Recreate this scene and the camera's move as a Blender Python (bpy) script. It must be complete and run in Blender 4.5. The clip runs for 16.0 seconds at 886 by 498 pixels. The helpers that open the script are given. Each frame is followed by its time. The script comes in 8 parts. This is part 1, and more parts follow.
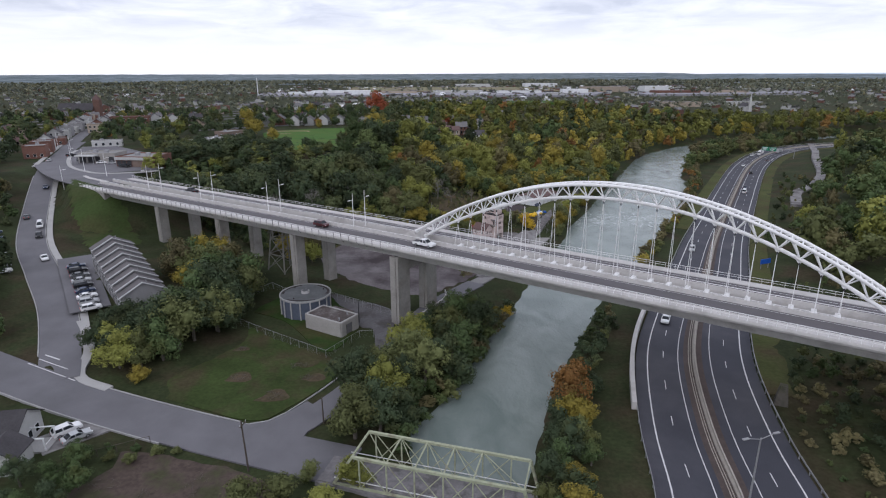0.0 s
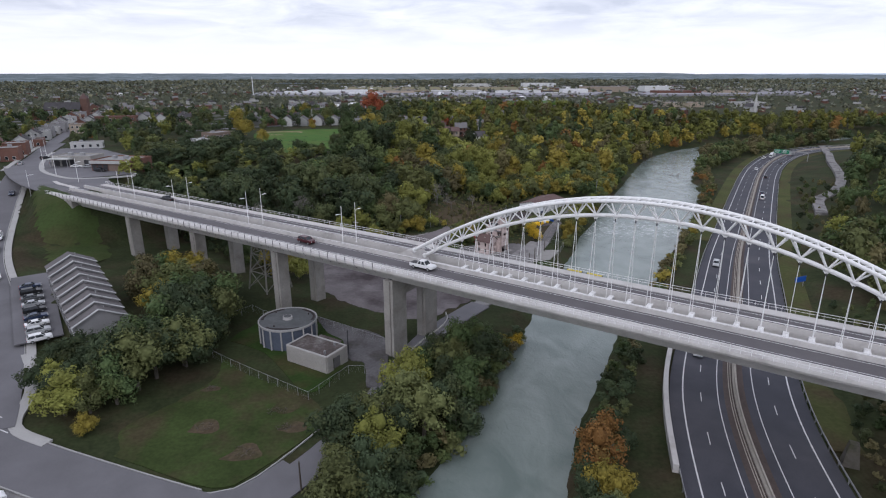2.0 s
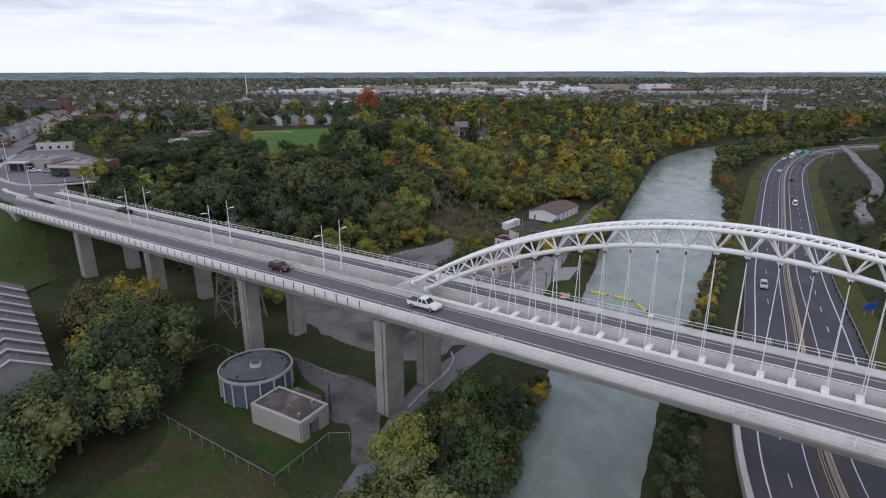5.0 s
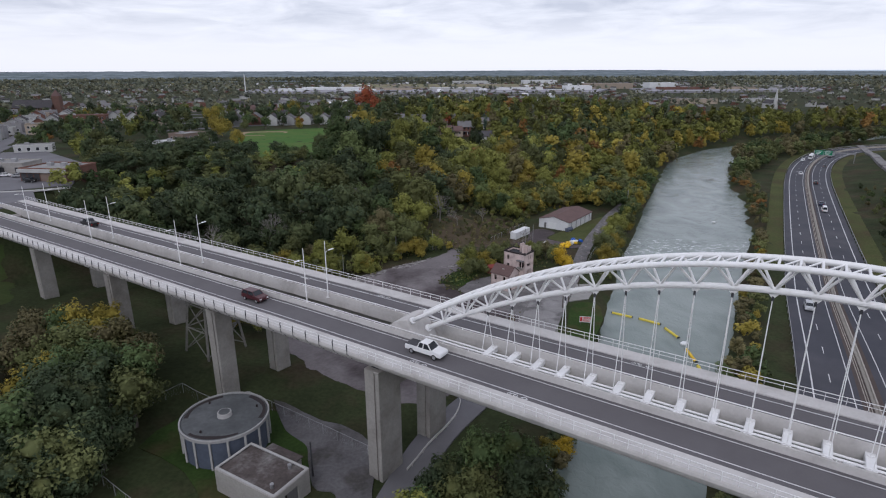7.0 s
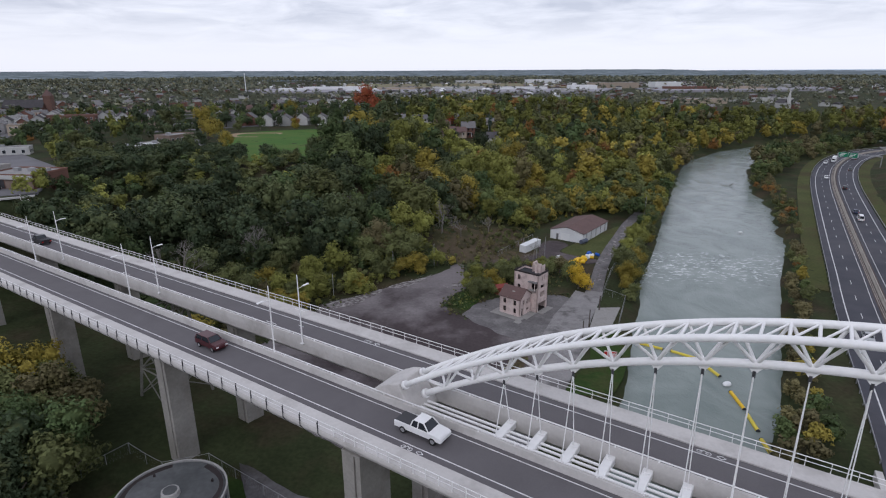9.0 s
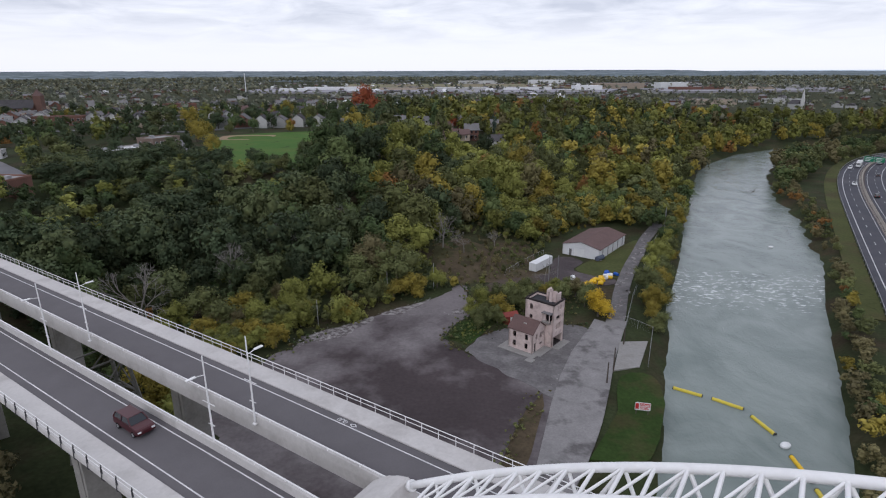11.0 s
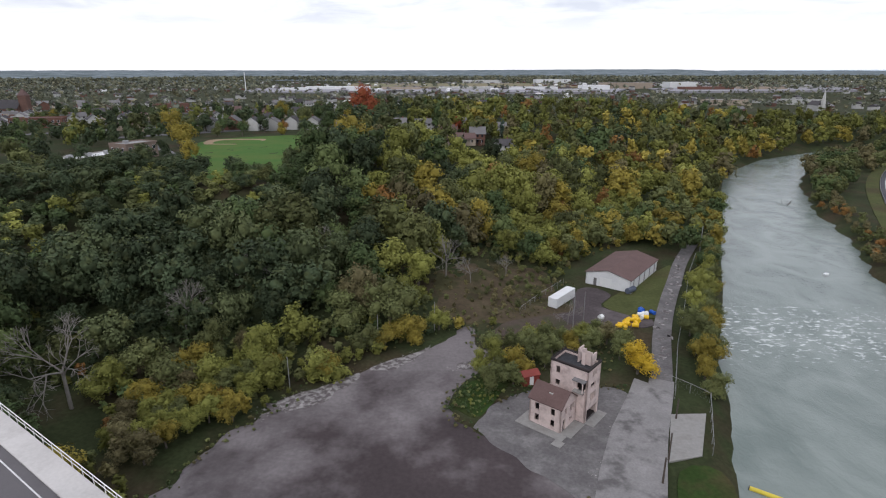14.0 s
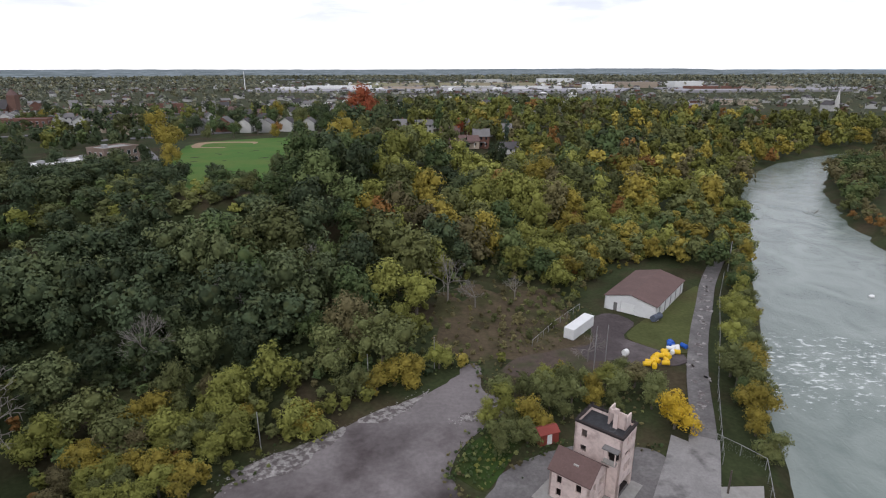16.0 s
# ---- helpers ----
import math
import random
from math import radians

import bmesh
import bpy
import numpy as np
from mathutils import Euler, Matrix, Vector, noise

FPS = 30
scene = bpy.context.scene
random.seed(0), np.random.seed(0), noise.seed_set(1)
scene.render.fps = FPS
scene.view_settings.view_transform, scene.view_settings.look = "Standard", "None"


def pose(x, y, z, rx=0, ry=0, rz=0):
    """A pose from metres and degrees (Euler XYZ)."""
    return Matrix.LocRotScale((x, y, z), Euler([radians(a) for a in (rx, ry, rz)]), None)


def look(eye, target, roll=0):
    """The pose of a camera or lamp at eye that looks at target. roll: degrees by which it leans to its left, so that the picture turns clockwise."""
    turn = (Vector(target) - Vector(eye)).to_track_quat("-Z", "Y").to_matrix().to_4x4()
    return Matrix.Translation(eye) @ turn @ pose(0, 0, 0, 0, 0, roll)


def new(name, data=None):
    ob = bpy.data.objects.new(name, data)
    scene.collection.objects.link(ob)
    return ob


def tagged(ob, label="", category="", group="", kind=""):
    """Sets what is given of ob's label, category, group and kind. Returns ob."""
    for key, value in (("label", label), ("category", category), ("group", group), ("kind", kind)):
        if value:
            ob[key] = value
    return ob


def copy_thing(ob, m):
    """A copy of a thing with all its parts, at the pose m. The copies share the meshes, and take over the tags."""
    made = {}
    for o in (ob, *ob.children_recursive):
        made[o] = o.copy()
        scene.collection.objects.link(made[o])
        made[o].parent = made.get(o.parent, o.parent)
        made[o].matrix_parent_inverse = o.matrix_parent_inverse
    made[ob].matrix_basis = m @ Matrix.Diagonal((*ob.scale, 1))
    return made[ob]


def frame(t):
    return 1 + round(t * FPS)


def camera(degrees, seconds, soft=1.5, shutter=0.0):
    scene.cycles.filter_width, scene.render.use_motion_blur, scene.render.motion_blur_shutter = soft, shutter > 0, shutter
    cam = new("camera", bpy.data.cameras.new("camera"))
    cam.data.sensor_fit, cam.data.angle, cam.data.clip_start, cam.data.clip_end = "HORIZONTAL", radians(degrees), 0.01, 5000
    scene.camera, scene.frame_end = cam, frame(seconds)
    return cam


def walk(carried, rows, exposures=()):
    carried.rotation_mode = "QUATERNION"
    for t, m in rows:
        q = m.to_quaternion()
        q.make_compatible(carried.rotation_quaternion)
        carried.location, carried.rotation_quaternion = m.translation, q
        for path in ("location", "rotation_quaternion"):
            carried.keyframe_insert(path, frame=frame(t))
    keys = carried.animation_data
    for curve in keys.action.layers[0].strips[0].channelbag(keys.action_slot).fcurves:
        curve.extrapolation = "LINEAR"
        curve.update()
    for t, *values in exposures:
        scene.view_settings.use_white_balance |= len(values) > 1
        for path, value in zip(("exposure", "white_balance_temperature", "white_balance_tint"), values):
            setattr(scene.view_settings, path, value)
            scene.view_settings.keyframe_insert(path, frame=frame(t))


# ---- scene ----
cam = camera(76.49, 16.0, soft=1.15)
PATH = [
    (0, (0.003, 0.001, 60.012), (0.036, 9.555, 57.060), -0.21),
    (1, (-0.366, 9.232, 59.788), (-0.312, 18.785, 56.834), -0.13),
    (2, (-0.752, 18.295, 59.371), (-0.676, 27.847, 56.414), -0.08),
    (3, (-1.167, 27.085, 58.649), (-1.070, 36.636, 55.688), -0.08),
    (4, (-1.607, 35.748, 57.847), (-1.493, 45.298, 54.881), -0.11),
    (5, (-2.043, 44.468, 57.205), (-1.923, 54.015, 54.232), -0.14),
    (6, (-2.381, 53.321, 56.693), (-2.266, 62.866, 53.711), -0.17),
    (7, (-2.513, 62.360, 56.214), (-2.413, 71.902, 53.225), -0.20),
    (8, (-2.421, 71.596, 55.737), (-2.345, 81.137, 52.743), -0.22),
    (9, (-2.179, 81.007, 55.297), (-2.129, 90.548, 52.303), -0.23),
    (10, (-1.867, 90.533, 54.933), (-1.841, 100.075, 51.942), -0.22),
    (11, (-1.589, 99.977, 54.678), (-1.584, 109.520, 51.691), -0.19),
    (12, (-1.448, 109.119, 54.564), (-1.464, 118.662, 51.577), -0.16),
    (13, (-1.446, 117.937, 54.562), (-1.481, 127.479, 51.571), -0.14),
    (14, (-1.477, 126.611, 54.586), (-1.532, 136.151, 51.588), -0.12),
    (15, (-1.459, 135.295, 54.565), (-1.531, 144.832, 51.560), -0.13),
    (16, (-1.403, 144.001, 54.512), (-1.493, 153.536, 51.501), -0.14),
]
walk(cam, [(t, look(eye, target, roll)) for t, eye, target, roll in PATH], exposures=[(0, 0.06, 6000, 15), (3.5, 0.02, 6000, 15), (6.5, -0.09, 6000, 15), (9, -0.13, 6000, 15), (11.5, -0.02, 6080, 14), (12.5, 0.08, 6150, 13), (14.5, 0.26, 6300, 13), (16, 0.32, 6350, 13)])

# ---- world, sun ----
world = bpy.data.worlds.new("overcast_sky")
scene.world = world
world.use_nodes = True
nt = world.node_tree
for nd in list(nt.nodes):
    nt.nodes.remove(nd)


def wnode(kind, **sets):
    nd = nt.nodes.new(kind)
    for key, value in sets.items():
        nd.inputs[key].default_value = value
    return nd


SUN_HIGH, SUN_TURN = 40.0, 200.0
sky = wnode("ShaderNodeTexSky")
sky.sky_type, sky.sun_disc = "NISHITA", False
sky.sun_elevation, sky.sun_rotation = radians(SUN_HIGH), radians(SUN_TURN)
sky_dim = wnode("ShaderNodeMix")
sky_dim.data_type = "RGBA"
sky_dim.blend_type = "MULTIPLY"
sky_dim.inputs["Factor"].default_value = 1.0
sky_dim.inputs[7].default_value = (0.10, 0.10, 0.10, 1)
nt.links.new(sky.outputs["Color"], sky_dim.inputs[6])
# a sheet of cloud: streaks drawn out along the horizon, projected on a flat ceiling
co = wnode("ShaderNodeTexCoord")
split = wnode("ShaderNodeSeparateXYZ")
nt.links.new(co.outputs["Generated"], split.inputs[0])
up = wnode("ShaderNodeMath")
up.operation = "MAXIMUM"
up.inputs[1].default_value = 0.0
nt.links.new(split.outputs["Z"], up.inputs[0])
rise = wnode("ShaderNodeMath")
rise.operation = "ADD"
rise.inputs[1].default_value = 0.11
nt.links.new(up.outputs[0], rise.inputs[0])
px = wnode("ShaderNodeMath")
py = wnode("ShaderNodeMath")
for nd, ax in ((px, "X"), (py, "Y")):
    nd.operation = "DIVIDE"
    nt.links.new(split.outputs[ax], nd.inputs[0])
    nt.links.new(rise.outputs[0], nd.inputs[1])
flat = wnode("ShaderNodeCombineXYZ")
nt.links.new(px.outputs[0], flat.inputs[0])
nt.links.new(py.outputs[0], flat.inputs[1])
clouds = wnode("ShaderNodeTexNoise", Scale=1.4, Detail=7.0, Roughness=0.58, Distortion=0.4)
nt.links.new(flat.outputs[0], clouds.inputs["Vector"])
tone = wnode("ShaderNodeValToRGB")
tone.color_ramp.elements[0].position, tone.color_ramp.elements[0].color = 0.35, (0.68, 0.70, 0.76, 1)
tone.color_ramp.elements[1].position, tone.color_ramp.elements[1].color = 0.66, (1.08, 1.08, 1.10, 1)
mid = tone.color_ramp.elements.new(0.50)
mid.color = (0.88, 0.89, 0.925, 1)
nt.links.new(clouds.outputs["Fac"], tone.inputs[0])
add = wnode("ShaderNodeMix")
add.data_type = "RGBA"
add.inputs["Factor"].default_value = 0.88
nt.links.new(sky_dim.outputs[2], add.inputs[6])
veil = wnode("ShaderNodeMapRange")
veil.interpolation_type = "SMOOTHSTEP"
veil.inputs["From Min"].default_value, veil.inputs["From Max"].default_value = 0.02, 0.115
nt.links.new(split.outputs["Z"], veil.inputs["Value"])
low = wnode("ShaderNodeMix")
low.data_type = "RGBA"
low.inputs[6].default_value = (1.07, 1.07, 1.085, 1)
nt.links.new(veil.outputs[0], low.inputs[0])
nt.links.new(tone.outputs[0], low.inputs[7])
nt.links.new(low.outputs[2], add.inputs[7])
bg = wnode("ShaderNodeBackground", Strength=1.0)
nt.links.new(add.outputs[2], bg.inputs["Color"])
wout = wnode("ShaderNodeOutputWorld")
nt.links.new(bg.outputs[0], wout.inputs[0])

sun = new("sun", bpy.data.lights.new("sun", "SUN"))
sun.data.energy, sun.data.angle, sun.data.color = 0.7, radians(25), (1.0, 0.96, 0.90)
sun.matrix_world = look((0, 0, 200), (0 - 200 * math.cos(radians(SUN_HIGH)) * math.sin(radians(SUN_TURN)), 0 - 200 * math.cos(radians(SUN_HIGH)) * math.cos(radians(SUN_TURN)), 200 - 200 * math.sin(radians(SUN_HIGH))))
scene.view_settings.exposure = 0.0

# ---- materials ----
def material(name, color, rough=0.8, metal=0.0, spread=0.25, fine=6.0, coarse=0.35, tint=None, tint_at=(0.45, 0.65), bump=0.15, per_object=0.0, per_island=0.0, spec=0.3, tint_scale=None, stain=None, tree_tone=None):
    """A surface with grain at two scales in world metres; tint: a second colour in patches."""
    m = bpy.data.materials.new(name)
    m.use_nodes = True
    t = m.node_tree
    b = t.nodes["Principled BSDF"]
    b.inputs["Roughness"].default_value = rough
    b.inputs["Metallic"].default_value = metal
    b.inputs["Specular IOR Level"].default_value = spec
    geo = t.nodes.new("ShaderNodeNewGeometry")

    def noise_at(scale, detail=4.0):
        nd = t.nodes.new("ShaderNodeTexNoise")
        nd.inputs["Scale"].default_value, nd.inputs["Detail"].default_value = scale, detail
        nd.inputs["Roughness"].default_value = 0.6
        t.links.new(geo.outputs["Position"], nd.inputs["Vector"])
        return nd.outputs["Fac"]

    def mixed(a, b2, fac, kind="MIX"):
        nd = t.nodes.new("ShaderNodeMix")
        nd.data_type, nd.blend_type = "RGBA", kind
        for sock, v in ((nd.inputs[0], fac), (nd.inputs[6], a), (nd.inputs[7], b2)):
            if isinstance(v, (tuple, float, int)):
                sock.default_value = (*v, 1) if isinstance(v, tuple) and len(v) == 3 else v
            else:
                t.links.new(v, sock)
        return nd.outputs[2]

    def ramp(fac, lo, hi, a=0.0, b2=1.0):
        nd = t.nodes.new("ShaderNodeMapRange")
        nd.inputs["From Min"].default_value, nd.inputs["From Max"].default_value = lo, hi
        nd.inputs["To Min"].default_value, nd.inputs["To Max"].default_value = a, b2
        t.links.new(fac, nd.inputs["Value"])
        return nd.outputs["Result"]

    def gray(fac):
        nd = t.nodes.new("ShaderNodeCombineColor")
        for k in range(3):
            t.links.new(fac, nd.inputs[k])
        return nd.outputs[0]

    col = tuple(color)
    grain = noise_at(fine)
    if tint is not None:
        patches = noise_at(tint_scale or coarse)
        if stain:                       # a stain of its own round (x, y), r metres wide
            far_ = t.nodes.new("ShaderNodeVectorMath")
            far_.operation = "DISTANCE"
            far_.inputs[1].default_value = (*stain[:2], 0.0)
            t.links.new(geo.outputs["Position"], far_.inputs[0])
            sum_ = t.nodes.new("ShaderNodeMath")
            sum_.operation = "ADD"
            t.links.new(patches, sum_.inputs[0])
            t.links.new(ramp(far_.outputs["Value"], 0.0, stain[2], 0.30, -0.24), sum_.inputs[1])
            patches = sum_.outputs[0]
        col = mixed(col, tuple(tint), ramp(patches, *tint_at))
    col = mixed(col, gray(ramp(noise_at(coarse, 5.0), 0.25, 0.75, 1 - spread, 1 + spread)), 1.0, "MULTIPLY")
    col = mixed(col, gray(ramp(grain, 0.2, 0.8, 1 - spread, 1 + spread)), 1.0, "MULTIPLY")
    if tree_tone:                       # each tree of a joined wood has a tone of its own
        own = t.nodes.new("ShaderNodeAttribute")
        own.attribute_name = "tree_tone"
        col = mixed(col, tuple(tree_tone), ramp(own.outputs["Fac"], 0.1, 1.0, 0.0, 0.55))
        col = mixed(col, gray(ramp(own.outputs["Fac"], -1, 1, 0.62, 1.38)), 1.0, "MULTIPLY")
    if per_object:
        info = t.nodes.new("ShaderNodeObjectInfo")
        col = mixed(col, gray(ramp(info.outputs["Random"], 0, 1, 1 - per_object, 1 + per_object)), 1.0, "MULTIPLY")
    if per_island:
        col = mixed(col, gray(ramp(geo.outputs["Random Per Island"], 0, 1, 1 - per_island, 1 + per_island)), 1.0, "MULTIPLY")
    t.links.new(col, b.inputs["Base Color"])
    if bump:
        bm_ = t.nodes.new("ShaderNodeBump")
        bm_.inputs["Strength"].default_value, bm_.inputs["Distance"].default_value = bump, 0.1
        t.links.new(grain, bm_.inputs["Height"])
        t.links.new(bm_.outputs[0], b.inputs["Normal"])
    return m


M = {}
M["grass"] = material("meadow_grass", (0.033, 0.042, 0.018), 0.95, spread=0.35, fine=1.3, coarse=0.09, tint=(0.050, 0.040, 0.024), tint_at=(0.47, 0.66), tint_scale=0.06, bump=0.5, spec=0.1)
M["dark_gravel"] = material("oily_dark_gravel", (0.070, 0.058, 0.060), 0.95, spread=0.26, fine=1.6, coarse=0.12, tint=(0.115, 0.100, 0.102), tint_at=(0.52, 0.66), tint_scale=0.06, bump=0.3, spec=0.15)
M["dry_grass"] = material("dry_brown_grass", (0.080, 0.062, 0.040), 0.95, spread=0.3, fine=1.5, coarse=0.2, tint=(0.052, 0.050, 0.024), tint_at=(0.47, 0.60), tint_scale=0.12, bump=0.5, spec=0.1)
M["apron"] = material("cracked_dark_asphalt", (0.125, 0.117, 0.118), 0.9, spread=0.28, fine=1.8, coarse=0.3, tint=(0.165, 0.157, 0.156), tint_at=(0.48, 0.64), tint_scale=0.22, bump=0.15)
M["verge_grass"] = material("yellowing_verge_grass", (0.072, 0.082, 0.030), 0.95, spread=0.25, fine=1.2, coarse=0.1, tint=(0.060, 0.050, 0.026), tint_at=(0.46, 0.62), tint_scale=0.05, bump=0.4, spec=0.1)
M["lawn"] = material("lawn_grass", (0.029, 0.052, 0.013), 0.95, spread=0.26, fine=1.6, coarse=0.12, tint=(0.060, 0.050, 0.024), tint_at=(0.49, 0.68), tint_scale=0.09, bump=0.4, spec=0.1)
M["meadow"] = material("rough_meadow_grass", (0.040, 0.058, 0.018), 0.95, spread=0.28, fine=1.4, coarse=0.14, tint=(0.054, 0.047, 0.025), tint_at=(0.46, 0.64), tint_scale=0.10, bump=0.5, spec=0.1)
M["field"] = material("playing_field_grass", (0.06, 0.13, 0.028), 0.95, spread=0.12, fine=1.0, coarse=0.05, tint=(0.08, 0.12, 0.03), bump=0.2, spec=0.1)
M["hill_lawn"] = material("mown_hill_grass", (0.042, 0.062, 0.020), 0.95, spread=0.22, fine=1.2, coarse=0.08, tint=(0.060, 0.062, 0.026), tint_at=(0.50, 0.68), tint_scale=0.05, bump=0.3, spec=0.1)
M["clay"] = material("infield_clay", (0.30, 0.22, 0.15), 0.95, spread=0.12, spec=0.1)
M["bridge_asphalt"] = material("pale_asphalt", (0.120, 0.112, 0.118), 0.85, spread=0.10, fine=9.0, coarse=0.25, bump=0.08)
M["asphalt"] = material("street_asphalt", (0.148, 0.144, 0.155), 0.85, spread=0.12, fine=7.0, coarse=0.12, tint=(0.13, 0.127, 0.135), tint_scale=0.07, bump=0.08)
M["hwy_asphalt"] = material("highway_asphalt", (0.053, 0.054, 0.067), 0.8, spread=0.14, fine=6.0, coarse=0.10, tint=(0.068, 0.067, 0.078), tint_scale=0.05, bump=0.08)
M["yard_gravel"] = material("dark_gravel", (0.180, 0.162, 0.165), 0.95, spread=0.20, fine=1.4, coarse=0.08, tint=(0.062, 0.050, 0.052), tint_at=(0.38, 0.66), tint_scale=0.085, stain=(-4, 188, 46), bump=0.4, spec=0.15)
M["rubble"] = material("pale_rubble", (0.27, 0.255, 0.25), 0.95, spread=0.35, fine=2.5, coarse=0.5, tint=(0.115, 0.10, 0.10), tint_at=(0.44, 0.54), tint_scale=0.9, bump=0.6)
M["dirt"] = material("bare_dirt", (0.086, 0.066, 0.056), 0.95, spread=0.3, fine=1.2, coarse=0.15, tint=(0.05, 0.05, 0.028), tint_at=(0.48, 0.62), bump=0.5, spec=0.1)
M["drive"] = material("worn_drive", (0.225, 0.216, 0.214), 0.9, spread=0.18, fine=3.0, coarse=0.25, tint=(0.115, 0.108, 0.108), tint_at=(0.52, 0.62), tint_scale=0.16, bump=0.1)
M["concrete"] = material("pale_concrete", (0.38, 0.372, 0.362), 0.85, spread=0.10, fine=4.0, coarse=0.25, bump=0.06)
M["deck_concrete"] = material("deck_concrete", (0.515, 0.495, 0.480), 0.8, spread=0.08, fine=3.0, coarse=0.2, tint=(0.40, 0.380, 0.365), tint_at=(0.5, 0.72), tint_scale=0.3, bump=0.05)
M["pier_concrete"] = material("pier_concrete", (0.30, 0.285, 0.265), 0.9, spread=0.14, fine=2.5, coarse=0.3, tint=(0.22, 0.205, 0.19), tint_at=(0.45, 0.7), tint_scale=0.22, bump=0.08)
M["white_steel"] = material("white_painted_steel", (0.79, 0.785, 0.78), 0.45, spread=0.05, fine=2.0, coarse=0.3, bump=0.0, spec=0.5)
M["rust_steel"] = material("old_grey_steel", (0.17, 0.165, 0.15), 0.8, spread=0.25, fine=3.0, coarse=0.6, bump=0.1)
M["dark_steel"] = material("dark_steel", (0.05, 0.05, 0.055), 0.6, spread=0.15, bump=0.0)
M["grey_steel"] = material("galvanised_steel", (0.34, 0.34, 0.35), 0.5, metal=0.4, spread=0.1, bump=0.0)
M["rusty_shoulder"] = material("rusty_shoulder", (0.085, 0.066, 0.060), 0.9, spread=0.2, fine=2.0, coarse=0.3)
M["line_white"] = material("road_paint", (0.62, 0.62, 0.62), 0.8, spread=0.18, fine=3.0, coarse=0.8, bump=0.0)
M["barrier"] = material("barrier_concrete", (0.36, 0.33, 0.29), 0.9, spread=0.15, fine=2.0, coarse=0.3, bump=0.05)
M["bark"] = material("grey_bark", (0.11, 0.095, 0.08), 0.95, spread=0.3, fine=5.0, coarse=0.8, bump=0.4)
M["bare_bark"] = material("bare_twig_bark", (0.20, 0.185, 0.17), 0.95, spread=0.2, fine=5.0, coarse=0.8, bump=0.2)
LEAVES = {
    "dark": (0.050, 0.070, 0.036), "green": (0.072, 0.106, 0.042), "olive": (0.114, 0.128, 0.050), "lime": (0.190, 0.200, 0.050),
    "gold": (0.225, 0.182, 0.036), "yellow": (0.42, 0.29, 0.028), "rust": (0.225, 0.115, 0.038), "red": (0.30, 0.080, 0.040), "brown": (0.128, 0.112, 0.056), "blue": (0.060, 0.090, 0.070),
}
for key, rgb in LEAVES.items():
    warm = tuple(0.5 * v + 0.5 * w for v, w in zip(rgb, (0.105, 0.098, 0.030)))
    M["leaf_" + key] = material("leaves_" + key, rgb, 0.75, spread=0.16, fine=0.8, coarse=0.16, tint=tuple(0.5 * v + 0.5 * w for v, w in zip(rgb, (0.085, 0.082, 0.024))), tint_at=(0.5, 0.7), tint_scale=0.30, bump=0.0, per_object=0.26, per_island=0.15, spec=0.12, tree_tone=warm)
# leaves of the distant trees: aerial haze put into the colour, paler and greyer
M["leaf_mixed"] = material("hazed_autumn_leaves", (0.140, 0.155, 0.122), 0.8, tree_tone=(0.18, 0.168, 0.105), spread=0.22, fine=0.25, coarse=0.05, tint=(0.135, 0.125, 0.065), tint_at=(0.46, 0.66), tint_scale=0.022, bump=0.0, per_island=0.35, spec=0.1)


# ---- builders ----
def obj(name, V, F, mat, parent=None, smooth=False):
    me = bpy.data.meshes.new(name)
    me.from_pydata([tuple(v) for v in V], [], [tuple(f) for f in F])
    me.materials.append(mat)
    if smooth:
        me.polygons.foreach_set("use_smooth", [True] * len(me.polygons))
    ob = new(name, me)
    ob.parent = parent
    return ob


def tri_obj(name, V, F, mat, parent=None, smooth=False):
    """A large mesh of triangles or quads from arrays."""
    V, F = np.asarray(V, np.float32), np.asarray(F, np.int32)
    me = bpy.data.meshes.new(name)
    me.vertices.add(len(V))
    me.vertices.foreach_set("co", V.ravel())
    k = F.shape[1]
    me.loops.add(F.size)
    me.loops.foreach_set("vertex_index", F.ravel())
    me.polygons.add(len(F))
    me.polygons.foreach_set("loop_start", np.arange(0, F.size, k, dtype=np.int32))
    if smooth:
        me.polygons.foreach_set("use_smooth", np.ones(len(F), bool))
    me.update(calc_edges=True)
    me.validate()
    me.materials.append(mat)
    ob = new(name, me)
    ob.parent = parent
    return ob


def part(name, bm, mat, parent=None, label="", smooth=False):
    me = bpy.data.meshes.new(name)
    bmesh.ops.recalc_face_normals(bm, faces=bm.faces)
    bm.to_mesh(me)
    bm.free()
    me.materials.append(mat)
    if smooth:
        me.polygons.foreach_set("use_smooth", [True] * len(me.polygons))
    ob = new(name, me)
    ob.parent = parent
    if label:
        ob["label"] = label
    return ob


def thing(name, label, category, at=(0, 0, 0), turn=0.0, group="", kind=""):
    ob = new(name)
    ob.matrix_basis = pose(*at, 0, 0, turn)
    return tagged(ob, label, category, group, kind)


def add_box(bm, x0, x1, y0, y1, z0, z1, bevel=0.0):
    m = Matrix.Translation(((x0 + x1) / 2, (y0 + y1) / 2, (z0 + z1) / 2)) @ Matrix.Diagonal((x1 - x0, y1 - y0, z1 - z0, 1))
    r = bmesh.ops.create_cube(bm, size=1, matrix=m)
    if bevel:
        es = list({e for v in r["verts"] for e in v.link_edges})
        bmesh.ops.bevel(bm, geom=es, offset=bevel, segments=1, affect="EDGES")
    return bm


def box(*a, bevel=0.0):
    return add_box(bmesh.new(), *a, bevel=bevel)


